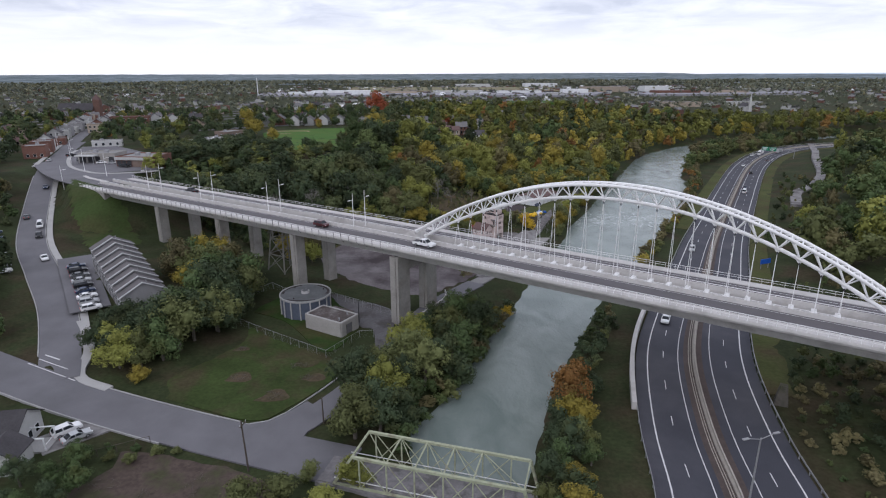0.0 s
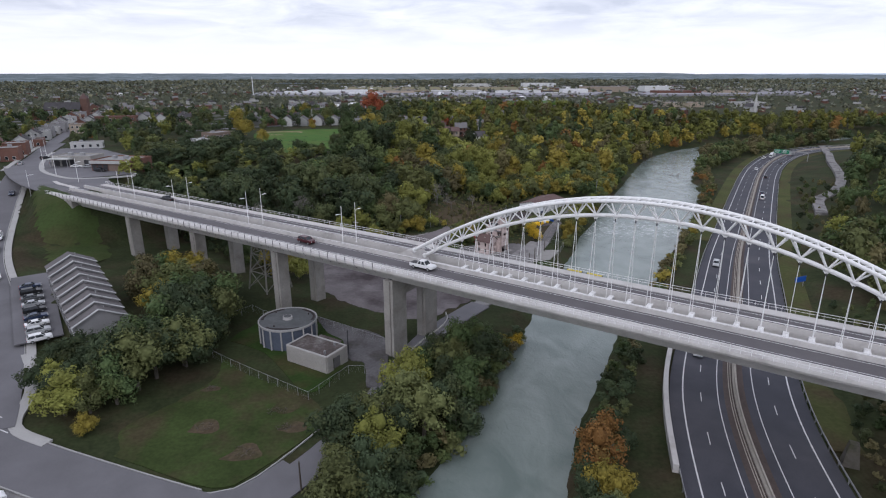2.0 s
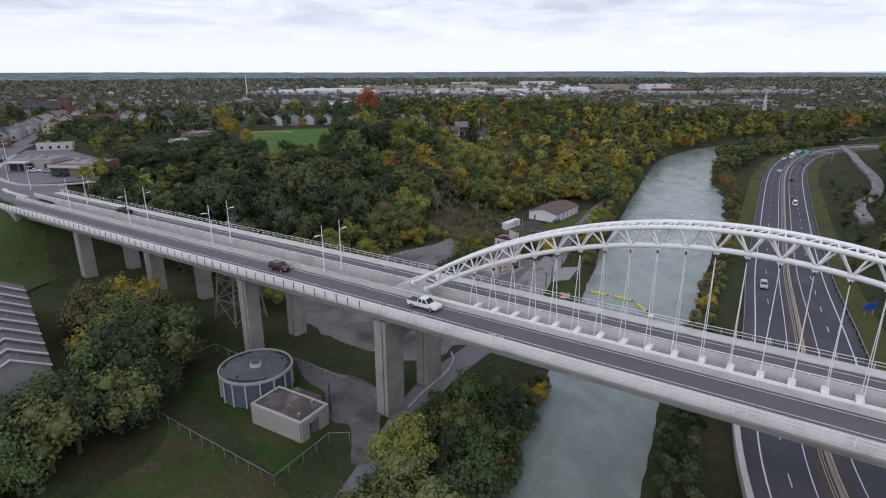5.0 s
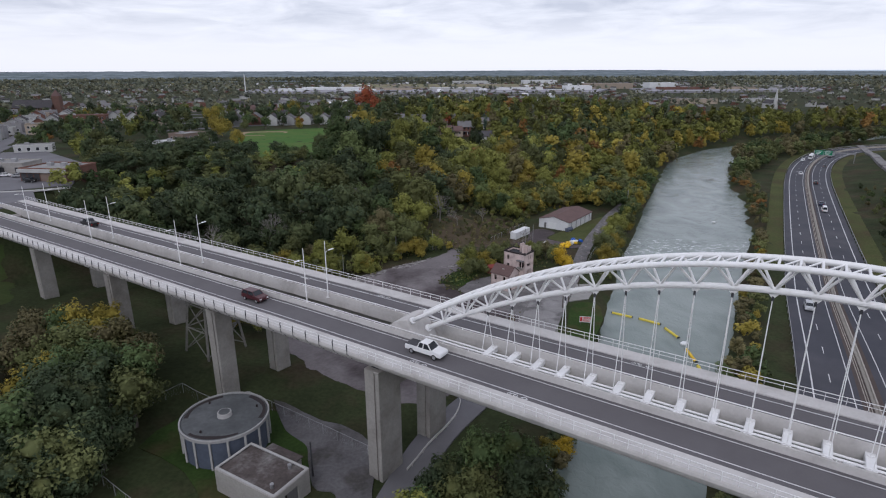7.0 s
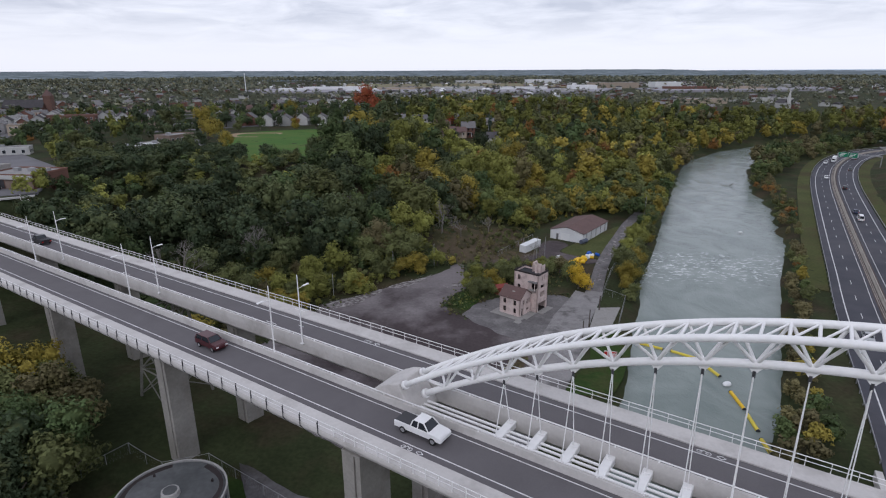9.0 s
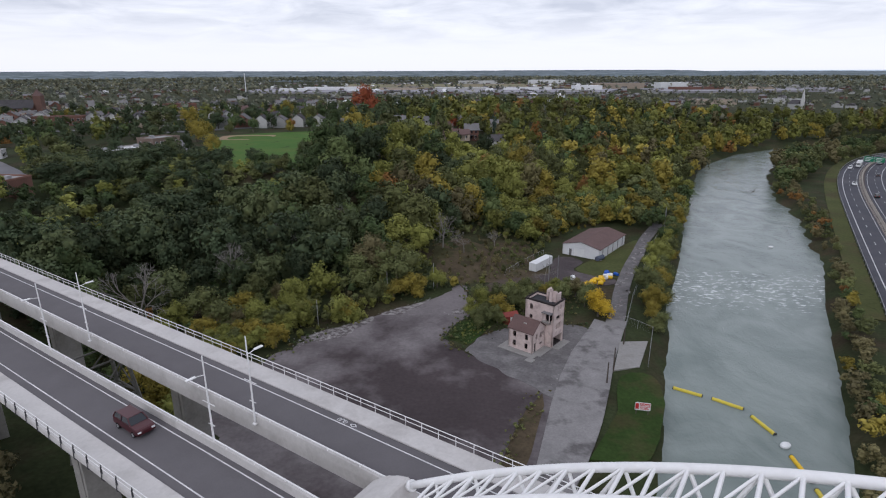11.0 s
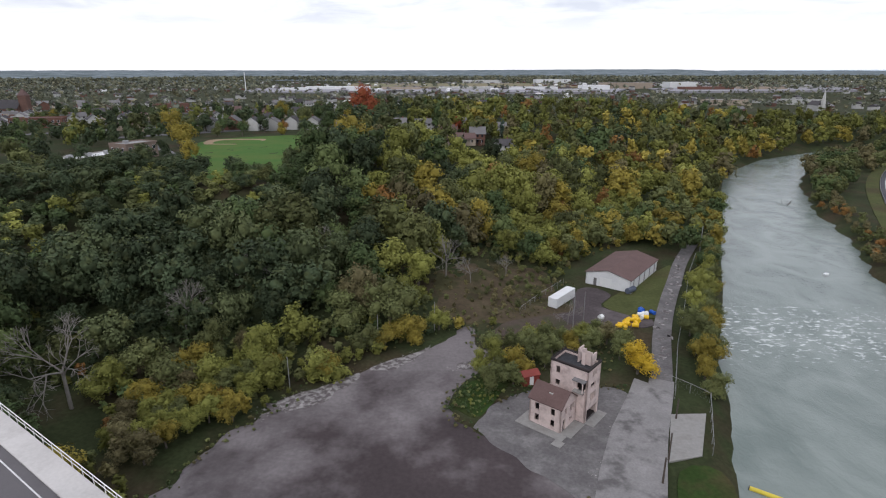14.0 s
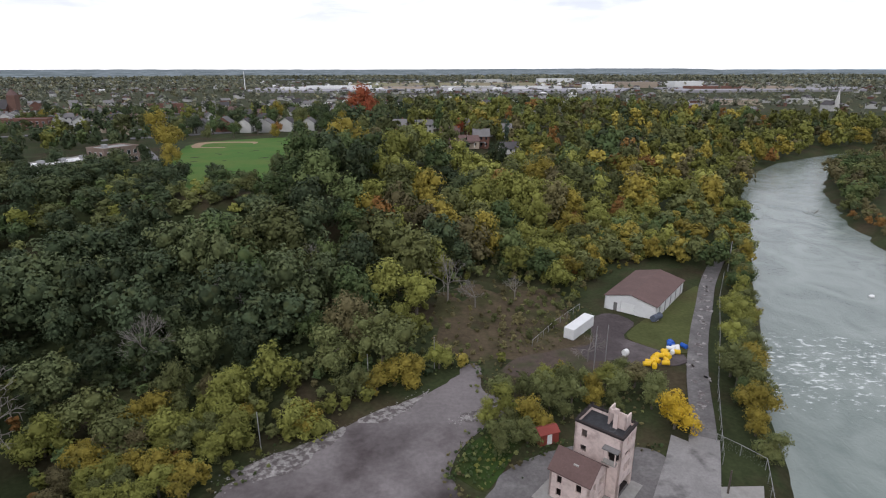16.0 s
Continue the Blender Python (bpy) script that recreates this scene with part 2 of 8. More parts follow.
def add_tube(bm, a, b, r, r2=None, seg=8):
    a, b = Vector(a), Vector(b)
    d = b - a
    m = Matrix.Translation((a + b) / 2) @ d.to_track_quat("Z", "Y").to_matrix().to_4x4()
    bmesh.ops.create_cone(bm, cap_ends=True, segments=seg, radius1=r, radius2=r if r2 is None else r2, depth=d.length, matrix=m)
    return bm


def tube(a, b, r, r2=None, seg=8):
    return add_tube(bmesh.new(), a, b, r, r2, seg)


UNIT = {}


def rod(name, a, b, r, mat, parent, seg=8, square=False):
    """A straight bar between two points; all bars of one look share a mesh."""
    key = (mat.name, seg, square)
    if key not in UNIT:
        bm = bmesh.new()
        if square:
            bmesh.ops.create_cube(bm, size=1)
            for v in bm.verts:
                v.co.x *= 2
                v.co.y *= 2
        else:
            bmesh.ops.create_cone(bm, cap_ends=True, segments=seg, radius1=1, radius2=1, depth=1)
        me = bpy.data.meshes.new(name)
        bm.to_mesh(me)
        bm.free()
        me.materials.append(mat)
        if not square:
            me.polygons.foreach_set("use_smooth", [len(p.vertices) == 4 for p in me.polygons])
        UNIT[key] = me
    a, b = Vector(a), Vector(b)
    d = b - a
    ob = new(name, UNIT[key])
    ob.parent = parent
    ob.matrix_basis = Matrix.Translation((a + b) / 2) @ d.to_track_quat("Z", "Y").to_matrix().to_4x4() @ Matrix.Diagonal((r, r, d.length, 1))
    return ob


def slab(name, pts, z0, z1, mat, parent=None):
    """A flat-topped polygon with thickness."""
    n = len(pts)
    V = [(x, y, z1) for x, y in pts] + [(x, y, z0) for x, y in pts]
    F = [tuple(range(n)), tuple(range(2 * n - 1, n - 1, -1))] + [(i, i + n, (i + 1) % n + n, (i + 1) % n) for i in range(n)]
    ob = obj(name, V, F, mat, parent)
    bm = bmesh.new()
    bm.from_mesh(ob.data)
    bmesh.ops.recalc_face_normals(bm, faces=bm.faces)
    bm.to_mesh(ob.data)
    bm.free()
    return ob


def smooth_line(pts, step=3.0):
    """Points along a Catmull-Rom curve through pts (of any dimension)."""
    P = [np.array(p, float) for p in pts]
    P = [2 * P[0] - P[1]] + P + [2 * P[-1] - P[-2]]
    out = []
    for i in range(1, len(P) - 2):
        k = max(1, int(np.linalg.norm(P[i + 1] - P[i]) / step))
        for j in range(k):
            s = j / k
            out.append(0.5 * (2 * P[i] + (P[i + 1] - P[i - 1]) * s + (2 * P[i - 1] - 5 * P[i] + 4 * P[i + 1] - P[i + 2]) * s * s + (3 * P[i] - P[i - 1] - 3 * P[i + 1] + P[i + 2]) * s ** 3))
    out.append(P[-2])
    return np.array(out)


def sideways(line):
    d = np.gradient(line[:, :2], axis=0)
    d /= np.linalg.norm(d, axis=1, keepdims=True) + 1e-9
    return np.stack([d[:, 1], -d[:, 0]], 1)


def ribbon(name, line, a, b, z, mat, parent=None, thick=0.3):
    """A strip along a line of (x, y, z) between the offsets a and b to its right, z above it, with thickness below."""
    s = sideways(line)
    n = len(line)
    V = []
    a, b = np.broadcast_to(a, n), np.broadcast_to(b, n)
    for k, (p, q) in enumerate(zip(line, s)):
        pz = p[2] if len(p) > 2 else 0.0
        for off, dz in ((a[k], 0), (b[k], 0), (b[k], -thick), (a[k], -thick)):
            V.append((p[0] + q[0] * off, p[1] + q[1] * off, pz + z + dz))
    F = []
    for i in range(n - 1):
        for j in range(4):
            F.append((4 * i + j, 4 * i + (j + 1) % 4, 4 * i + 4 + (j + 1) % 4, 4 * i + 4 + j))
    F += [(3, 2, 1, 0), (4 * n - 4, 4 * n - 3, 4 * n - 2, 4 * n - 1)]
    ob = obj(name, V, F, mat, parent)
    bm = bmesh.new()
    bm.from_mesh(ob.data)
    bmesh.ops.recalc_face_normals(bm, faces=bm.faces)
    bm.to_mesh(ob.data)
    bm.free()
    return ob

# ---- the lie of the land ----
FOOT = [(-75, -60), (-70, 60), (-64, 92), (-20, 157), (-59, 197), (-62, 211), (-30, 212), (-5, 232), (18, 262), (35, 292), (62, 314), (98, 362), (140, 440), (190, 500), (300, 570), (520, 640)]
WBANK = [(-30, -60), (-14, 55), (-4, 89), (5, 104), (11, 122), (19, 140), (28, 162), (34, 175), (43, 198), (50, 214), (56, 232), (64, 247), (75, 270), (95, 315), (111, 348), (147, 425), (170, 462), (210, 505), (270, 545), (420, 600)]
EBANK = [(-6, -60), (7, 55), (16, 84), (24, 107), (34, 126), (45, 150), (59, 170), (80, 206), (95, 232), (115, 262), (124, 284), (141, 318), (155, 362), (166, 382), (182, 417), (205, 452), (230, 480), (290, 515), (430, 560)]
MEDIAN = [(32.4, -60.1), (37.4, 39.8), (40.1, 54.5), (43.4, 67.1), (46.8, 83.6), (54.2, 107.7), (64.4, 129.8), (82, 162.5), (99.9, 196.1), (118.8, 228.9), (138.3, 262.2), (165.3, 307.8), (192, 352), (215, 387), (240, 420), (268, 450), (300, 474), (345, 492), (420, 500), (700, 500)]

def side(line, X, Y):
    """Distance to a polyline, positive to the left of its run."""
    best, sign, L = np.full(X.shape, 1e9), np.ones(X.shape), np.array(line, float)
    for (ax, ay), (bx, by) in zip(L[:-1], L[1:]):
        dx, dy = bx - ax, by - ay
        s = np.clip(((X - ax) * dx + (Y - ay) * dy) / (dx * dx + dy * dy), 0, 1)
        qx, qy = X - ax - s * dx, Y - ay - s * dy
        d, cr = np.hypot(qx, qy), dx * qy - dy * qx
        near = d < best - 1e-6
        sign, best = np.where(near, np.where(cr >= 0, 1, -1), sign), np.where(near, d, best)
    return best * sign

def base_height(X, Y):
    X, Y = np.asarray(X, float), np.asarray(Y, float)
    west = np.interp(side(FOOT, X, Y), [0, 15, 49, 83, 110, 130, 400, 900, 1500], [0, 1.6, 5.3, 9.0, 15.0, 19.3, 20, 17, 14])
    east = np.interp(-side(MEDIAN, X, Y), [14, 30, 70, 130, 220, 600, 1500], [0.8, 3, 10, 17, 19, 18, 14])
    w, e = side(WBANK, X, Y), -side(EBANK, X, Y)
    inside = np.minimum(-w, -e)          # positive in the channel
    h = np.where(w > 0, np.maximum(west, 0), np.where(e > 0, np.maximum(east, 0.8), 0))
    far = np.clip((np.hypot(X, Y - 100) - 500) / 400, 0, 1)
    h = h * (1 - far) + far * (14 + 3 * np.sin(X / 370) * np.cos(Y / 290))
    bank = np.clip(1 + inside / 5, 0, 1)
    return np.where(inside > 0, -3.2, h * (1 - bank) + bank * -2.4)


# roads that the ground is cut or filled to: (x, y, z) along the middle, and the half width
STREET = smooth_line([(-76, 98, 1.5), (-82, 109, 2.4), (-95.5, 129.5, 5.0), (-112, 149.5, 7.4), (-134, 177, 8.8), (-158, 216, 12.6), (-178, 252, 17.8), (-193, 281, 19.4), (-215, 325, 19.5), (-239, 372, 19.6), (-264, 424, 19.7), (-292, 485, 19.7), (-332, 565, 19.2), (-385, 665, 17.6)])
LOWER = smooth_line([(-170, 136, 9.0), (-130, 120, 6.0), (-100, 107, 3.4), (-86, 101, 2.4), (-70, 95, 1.0), (-53, 89, 0.2), (-38, 83.6, 0.1), (-26, 79.5, 0.2), (-15, 75.5, 0.6)])
LANE = smooth_line([(-30, 82, 0.1), (-24.5, 89, 0.05), (-18, 99.5, 0.05), (-12.5, 113, 0.05), (-8, 127, 0.05), (-3, 140, 0.05), (5, 152, 0.05), (14, 164, 0.05), (21, 177, 0.05), (26, 189, 0.05), (31, 202, 0.05), (38.5, 219, 0.05), (45.5, 238, 0.05), (53, 255, 0.05), (61, 271, 0.05), (69, 287, 0.05), (82, 309, 0.05)])
APPROACH = smooth_line([(-119, 213.4, 19.75), (-133.6, 223.3, 19.6), (-148, 234, 19.6), (-163, 248, 19.55), (-179, 266, 19.5), (-193, 284, 19.5)])
HIGHWAY = smooth_line([(*p, 0.9) for p in MEDIAN[1:]], 4.0)
LOT = smooth_line([(-86.5, 128.5, 5.2), (-104, 152.5, 7.9), (-110, 161, 8.3)])
HOMES = smooth_line([(-70, 124, 3.6), (-96, 155, 8.2)])
CUTS = [(LOT, 4.6, 3.0), (HOMES, 5.0, 3.0), (APPROACH[4:], 10.5, 6.0), (STREET, 7.0, 5.0), (LOWER, 6.2, 7.0), (LANE, 3.2, 4.0), (HIGHWAY, 16.5, 5.0)]
PADS = [((-32, 137), 17, 0.05, 10), ((-20, 183), 20, 0.05, 8), ((-33, 192), 9, 0.05, 6), ((-129, 219.5), 13, 17.9, 15), ((-150, 225.5), 9, 19.35, 8), ((-165, 240.5), 8, 19.35, 7), ((-178, 305), 38, 19.5, 10), ((-148, 258), 18, 19.5, 8), ((-88, 385), 80, 19.5, 22), ((-66, 82), 5, 0.9, 10)]


def height(X, Y):
    X, Y = np.asarray(X, float), np.asarray(Y, float)
    h = base_height(X, Y)
    for (cx, cy), r, z, fade in PADS:
        w = np.clip((r + fade - np.hypot(X - cx, Y - cy)) / fade, 0, 1)
        h = h * (1 - w) + (z - 0.1) * w
    for line, wide, fade in CUTS:
        best, z = np.full(X.shape, 1e9), np.zeros(X.shape)
        lo, hi = line[:, :2].min(0) - 30, line[:, :2].max(0) + 30
        some = (X > lo[0]) & (X < hi[0]) & (Y > lo[1]) & (Y < hi[1])
        if not some.any():
            continue
        xs, ys, bs, zs = X[some], Y[some], best[some], z[some]
        for p, q in zip(line[:-1], line[1:]):
            d = q - p
            s = np.clip(((xs - p[0]) * d[0] + (ys - p[1]) * d[1]) / (d[0] ** 2 + d[1] ** 2 + 1e-9), 0, 1)
            r = np.hypot(xs - p[0] - s * d[0], ys - p[1] - s * d[1])
            near = r < bs
            bs, zs = np.where(near, r, bs), np.where(near, p[2] + s * d[2], zs)
        w = np.clip((wide + fade - bs) / fade, 0, 1)
        w = w * w * (3 - 2 * w)
        h[some] = h[some] * (1 - w) + (zs - 0.22) * w
    return h


def ground_z(x, y):
    return float(height(np.array([x]), np.array([y]))[0])

# ---- ground, water, roads ----
def axis_steps(lo, hi, fine, mid, reach):
    a = list(np.arange(lo, hi + 0.1, fine))
    for sgn, start in ((1, a[-1]), (-1, a[0])):
        v, st, out = start, mid, []
        while abs(v - start) < reach:
            v += sgn * st
            out.append(v)
            st = mid if abs(v - start) < 260 else min(st * 1.22, 400)
        a = a + out if sgn > 0 else out[::-1] + a
    return np.array(a)


gx, gy = axis_steps(-250, 120, 3.0, 7.0, 4600), axis_steps(40, 400, 3.0, 7.0, 4400)
GX, GY = np.meshgrid(gx, gy, indexing="ij")
GZ = height(GX, GY)
dist = np.hypot(GX, GY)
rough_z = np.sin(GX * 0.31 + 2 * np.sin(GY * 0.11)) * np.sin(GY * 0.27 + 2 * np.sin(GX * 0.13))
GZ = GZ + 0.25 * rough_z * (GZ > 0.5)
ni, nj = GX.shape
idx = np.arange(ni * nj).reshape(ni, nj)
quads = np.stack([idx[:-1, :-1], idx[1:, :-1], idx[1:, 1:], idx[:-1, 1:]], -1).reshape(-1, 4)
ground = tri_obj("ground", np.stack([GX, GY, GZ], -1).reshape(-1, 3), quads, M["grass"], smooth=True)
tagged(ground, "rolling valley ground of rough grass and soil", "ground", kind="structure")

# far uplands on the skyline, a plain backdrop with the haze painted into its colour
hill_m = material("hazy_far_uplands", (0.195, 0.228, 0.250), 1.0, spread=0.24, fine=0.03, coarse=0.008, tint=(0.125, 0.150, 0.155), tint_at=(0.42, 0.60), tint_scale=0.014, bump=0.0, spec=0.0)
HV, HF = [], []
angs = np.arange(-62, 62.1, 0.5)
for k_, a in enumerate(angs):
    top = float(np.interp(a, [-62, -50, -40, -30, -20, -8, 4, 14, 20.5, 22.4, 23.2, 30, 62], [66, 67, 69, 73, 72, 70, 72, 74, 72, 69, 64, 61, 60]))
    top += 2 * noise.noise(Vector((a * 0.9, 0, 3))) + 1.2 * noise.noise(Vector((a * 3.1, 4, 0)))
    for r, z in ((3300, 10), (3700, 10 + (top - 10) * 0.55), (4200, 10 + (top - 10) * 0.82), (4600, top), (4800, top - 30)):
        z += (3 * noise.noise(Vector((a * 1.7, r * 0.01, 1))) if 3300 < r < 4600 else 0)
        HV.append((r * math.sin(radians(a)), r * math.cos(radians(a)), z))
m_ = 5
HF = [(i * m_ + j, i * m_ + j + 1, (i + 1) * m_ + j + 1, (i + 1) * m_ + j) for i in range(len(angs) - 1) for j in range(m_ - 1)]
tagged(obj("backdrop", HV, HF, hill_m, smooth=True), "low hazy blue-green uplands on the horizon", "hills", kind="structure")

# the river: one sheet of murky green water with ripples and foam at the rapids
wm = bpy.data.materials.new("murky_river_water")
wm.use_nodes = True
wt = wm.node_tree
wb = wt.nodes["Principled BSDF"]
wb.inputs["Roughness"].default_value = 0.16
wb.inputs["IOR"].default_value = 1.33
wgeo = wt.nodes.new("ShaderNodeNewGeometry")
turnn = wt.nodes.new("ShaderNodeMapping")
turnn.inputs["Rotation"].default_value = (0, 0, radians(28))
turnn.inputs["Scale"].default_value = (1.0, 0.7, 1.0)
wt.links.new(wgeo.outputs["Position"], turnn.inputs["Vector"])
swirl = wt.nodes.new("ShaderNodeTexNoise")
swirl.inputs["Scale"].default_value, swirl.inputs["Detail"].default_value, swirl.inputs["Distortion"].default_value = 0.09, 5.0, 1.2
chop = wt.nodes.new("ShaderNodeTexNoise")
chop.inputs["Scale"].default_value, chop.inputs["Detail"].default_value, chop.inputs["Distortion"].default_value = 0.9, 7.0, 0.9
for nd in (swirl, chop):
    wt.links.new(turnn.outputs[0], nd.inputs["Vector"])
wr = wt.nodes.new("ShaderNodeValToRGB")
wr.color_ramp.elements[0].position, wr.color_ramp.elements[0].color = 0.36, (0.148, 0.182, 0.168, 1)
wr.color_ramp.elements[1].position, wr.color_ramp.elements[1].color = 0.66, (0.222, 0.258, 0.240, 1)
wt.links.new(swirl.outputs["Fac"], wr.inputs[0])
# foam lies in a belt of rapids across the river
sep = wt.nodes.new("ShaderNodeSeparateXYZ")
wt.links.new(wgeo.outputs["Position"], sep.inputs[0])


def wmath(op, a, b):
    nd = wt.nodes.new("ShaderNodeMath")
    nd.operation = op
    for k, v in enumerate((a, b)):
        if isinstance(v, (int, float)):
            nd.inputs[k].default_value = v
        else:
            wt.links.new(v, nd.inputs[k])
    return nd.outputs[0]


along = wmath("ADD", wmath("MULTIPLY", sep.outputs["X"], 0.10), sep.outputs["Y"])
belt = wt.nodes.new("ShaderNodeMapRange")
belt.interpolation_type = "SMOOTHSTEP"
belt.inputs["From Min"].default_value, belt.inputs["From Max"].default_value = 34.0, 6.0
wt.links.new(wmath("ABSOLUTE", wmath("SUBTRACT", along, 252.0), 0.0), belt.inputs["Value"])
foamn = wt.nodes.new("ShaderNodeTexNoise")
foamn.inputs["Scale"].default_value, foamn.inputs["Detail"].default_value, foamn.inputs["Roughness"].default_value = 0.55, 7.0, 0.74
fmap = wt.nodes.new("ShaderNodeMapping")
fmap.inputs["Scale"].default_value = (0.8, 1.5, 1)
wt.links.new(wgeo.outputs["Position"], fmap.inputs["Vector"])
wt.links.new(fmap.outputs[0], foamn.inputs["Vector"])
foam = wt.nodes.new("ShaderNodeMapRange")
foam.inputs["From Min"].default_value, foam.inputs["From Max"].default_value = 0.535, 0.62
wt.links.new(wmath("SUBTRACT", foamn.outputs["Fac"], wmath("MULTIPLY", wmath("SUBTRACT", 1.0, belt.outputs[0]), 0.20)), foam.inputs["Value"])
fm = wt.nodes.new("ShaderNodeMix")
fm.data_type = "RGBA"
fm.inputs[7].default_value = (0.62, 0.66, 0.65, 1)
wt.links.new(foam.outputs[0], fm.inputs[0])
wt.links.new(wr.outputs[0], fm.inputs[6])
wt.links.new(fm.outputs[2], wb.inputs["Base Color"])
wbump = wt.nodes.new("ShaderNodeBump")
wbump.inputs["Strength"].default_value, wbump.inputs["Distance"].default_value = 0.42, 0.4
wt.links.new(wmath("ADD", wmath("MULTIPLY", chop.outputs["Fac"], 1.0), wmath("MULTIPLY", swirl.outputs["Fac"], 1.4)), wbump.inputs["Height"])
wt.links.new(wbump.outputs[0], wb.inputs["Normal"])
W, E_ = smooth_line(WBANK, 6.0), smooth_line(EBANK, 6.0)
k = 120
wi = np.stack([np.interp(np.linspace(0, 1, k), np.linspace(0, 1, len(W)), W[:, j]) for j in (0, 1)], 1)
ei = np.stack([np.interp(np.linspace(0, 1, k), np.linspace(0, 1, len(E_)), E_[:, j]) for j in (0, 1)], 1)
cross = (ei - wi) / np.linalg.norm(ei - wi, axis=1, keepdims=True)
wi, ei = wi - 3.5 * cross, ei + 3.5 * cross
cols = 9
WV = [(*(a + (b - a) * j / (cols - 1)), -2.0) for a, b in zip(wi, ei) for j in range(cols)]
WF = [(i * cols + j, i * cols + j + 1, (i + 1) * cols + j + 1, (i + 1) * cols + j) for i in range(k - 1) for j in range(cols - 1)]
water = obj("water", WV, WF, wm)
tagged(water, "murky grey-green river with a belt of white rapids", "river", kind="structure")
# the lake on the horizon
lake_m = material("far_lake_water", (0.30, 0.42, 0.52), 0.3, spread=0.03, fine=0.01, coarse=0.002, bump=0.0)
lake = obj("lake", [(1900, 4250, 58), (4050, 2450, 58), (4250, 2570, 66), (2050, 4400, 66)], [(0, 1, 2, 3)], lake_m)
tagged(lake, "pale blue lake on the horizon", "lake", kind="structure")


def road(name, line, half, mat, label, z=0.05):
    return tagged(ribbon(name, line, -half, half, z, mat), label, "road", kind="structure")


M["kerb"] = material("grey_kerb_concrete", (0.34, 0.335, 0.33), 0.9, spread=0.15, fine=2.0, coarse=0.2)


def kerb(line, off, z=0.15, mat=None, wide=0.22):
    return tagged(ribbon("kerb", line, off - wide / 2, off + wide / 2, z, mat or M["kerb"], thick=0.5), "pale concrete kerb", "kerb", kind="structure")


road("road", STREET[1:], 3.9, M["asphalt"], "grey asphalt street climbing the hill", 0.06)
kerb(STREET[5:70], 4.05)
kerb(STREET[5:60], -4.05)
tagged(ribbon("pavement", STREET[4:62], 4.3, 6.0, 0.16, M["concrete"], thick=0.4), "pale concrete sidewalk beside the street", "sidewalk", kind="structure")
road("road", LOWER, 4.7, M["asphalt"], "grey asphalt street on the valley floor", 0.064)
TURNING = LOWER[:, 0] < -36
kerb(LOWER[32:int(TURNING.sum())], -4.9)
kerb(smooth_line([(-37.2, 87.9, 0.0), (-34.9, 87.6, 0.0), (-31.6, 88.6, 0.0), (-29.0, 91.2, 0.0), (-24.6, 98.2, 0.0), (-21.5, 104, 0.0)]), 0.0)
tagged(slab("road", [(-36, 87.6), (-31.8, 88.2), (-29.3, 90.4), (-26, 95), (-22, 92), (-24, 84), (-24, 79), (-30, 80)], -0.4, 0.125, M["asphalt"]), "grey asphalt at the street's bend", "road", kind="structure")
kerb(LOWER[:24], -4.9)
kerb(LOWER[:int((LOWER[:, 0] < -46).sum())], 4.9)
road("road", APPROACH[5:], 9.8, M["asphalt"], "grey asphalt road leading onto the bridge", 0.058)
road("lane", LANE[:26], 2.9, M["asphalt"], "grey asphalt access lane", 0.075)
road("lane", LANE[25:46], 2.2, M["drive"], "pale worn access lane along the river", 0.079)
road("lane", LANE[45:], 1.9, M["apron"], "narrow grey lane along the river", 0.083)
r_ = np.random.default_rng(8)
for i_ in range(46, len(LANE) - 6):
    for _ in range(2):
        p_ = LANE[i_][:2] + r_.normal(size=2) * np.array([0.75, 0.75])
        q_ = r_.uniform(0.25, 0.9)
        tagged(slab("worn_patch", [(p_[0] + q_ * r_.uniform(0.5, 1.2) * math.cos(a), p_[1] + q_ * 1.4 * r_.uniform(0.5, 1.2) * math.sin(a)) for a in np.arange(0, 6.2, 0.7)], 0.0, 0.145 + 0.001 * (i_ % 5), M["rubble"]), "pale worn patch on the lane", "road", kind="structure")

# crossing lines and stop line where the hill street meets the lower street
for a, b, w in (((-86.6, 105.8), (-73.9, 100.7), 0.16), ((-85.5, 107.7), (-75.7, 103.8), 0.16), ((-85.5, 109.5), (-81.4, 107.9), 0.3)):
    seg = np.array([(*a, ground_z(*a) + 0.30), (*b, ground_z(*b) + 0.30)])
    tagged(ribbon("road_line", seg, -w / 2, w / 2, 0.06, M["line_white"], thick=0.1), "painted white crossing line", "road marking", kind="structure")
corner = smooth_line([(-86.5, 124.2, 4.6), (-80.6, 117.2, 3.6), (-77.0, 110.5, 2.7), (-75.2, 104.5, 2.1), (-72.5, 101.2, 1.7), (-66.0, 98.6, 1.25)], 2.0)
corner[:, 2] = height(corner[:, 0], corner[:, 1]) + 0.3
tagged(ribbon("pavement", corner, -1.0, 1.0, 0.08, M["concrete"], thick=0.4), "pale concrete sidewalk round the street corner", "sidewalk", kind="structure")

# highway: its shoulders narrow upstream of the bridge
HW = HIGHWAY + np.array([0, 0, 0.054])
KW = np.interp(HIGHWAY[:, 1], [110, 225], [1.0, 0.87])          # outer lines and edges
KI = np.interp(HIGHWAY[:, 1], [110, 225], [1.0, 0.66])          # inner lines


def spread(off):
    """The offset of a lane line or edge at every point of the highway."""
    return off * (KI if abs(off) < 4 else KW)


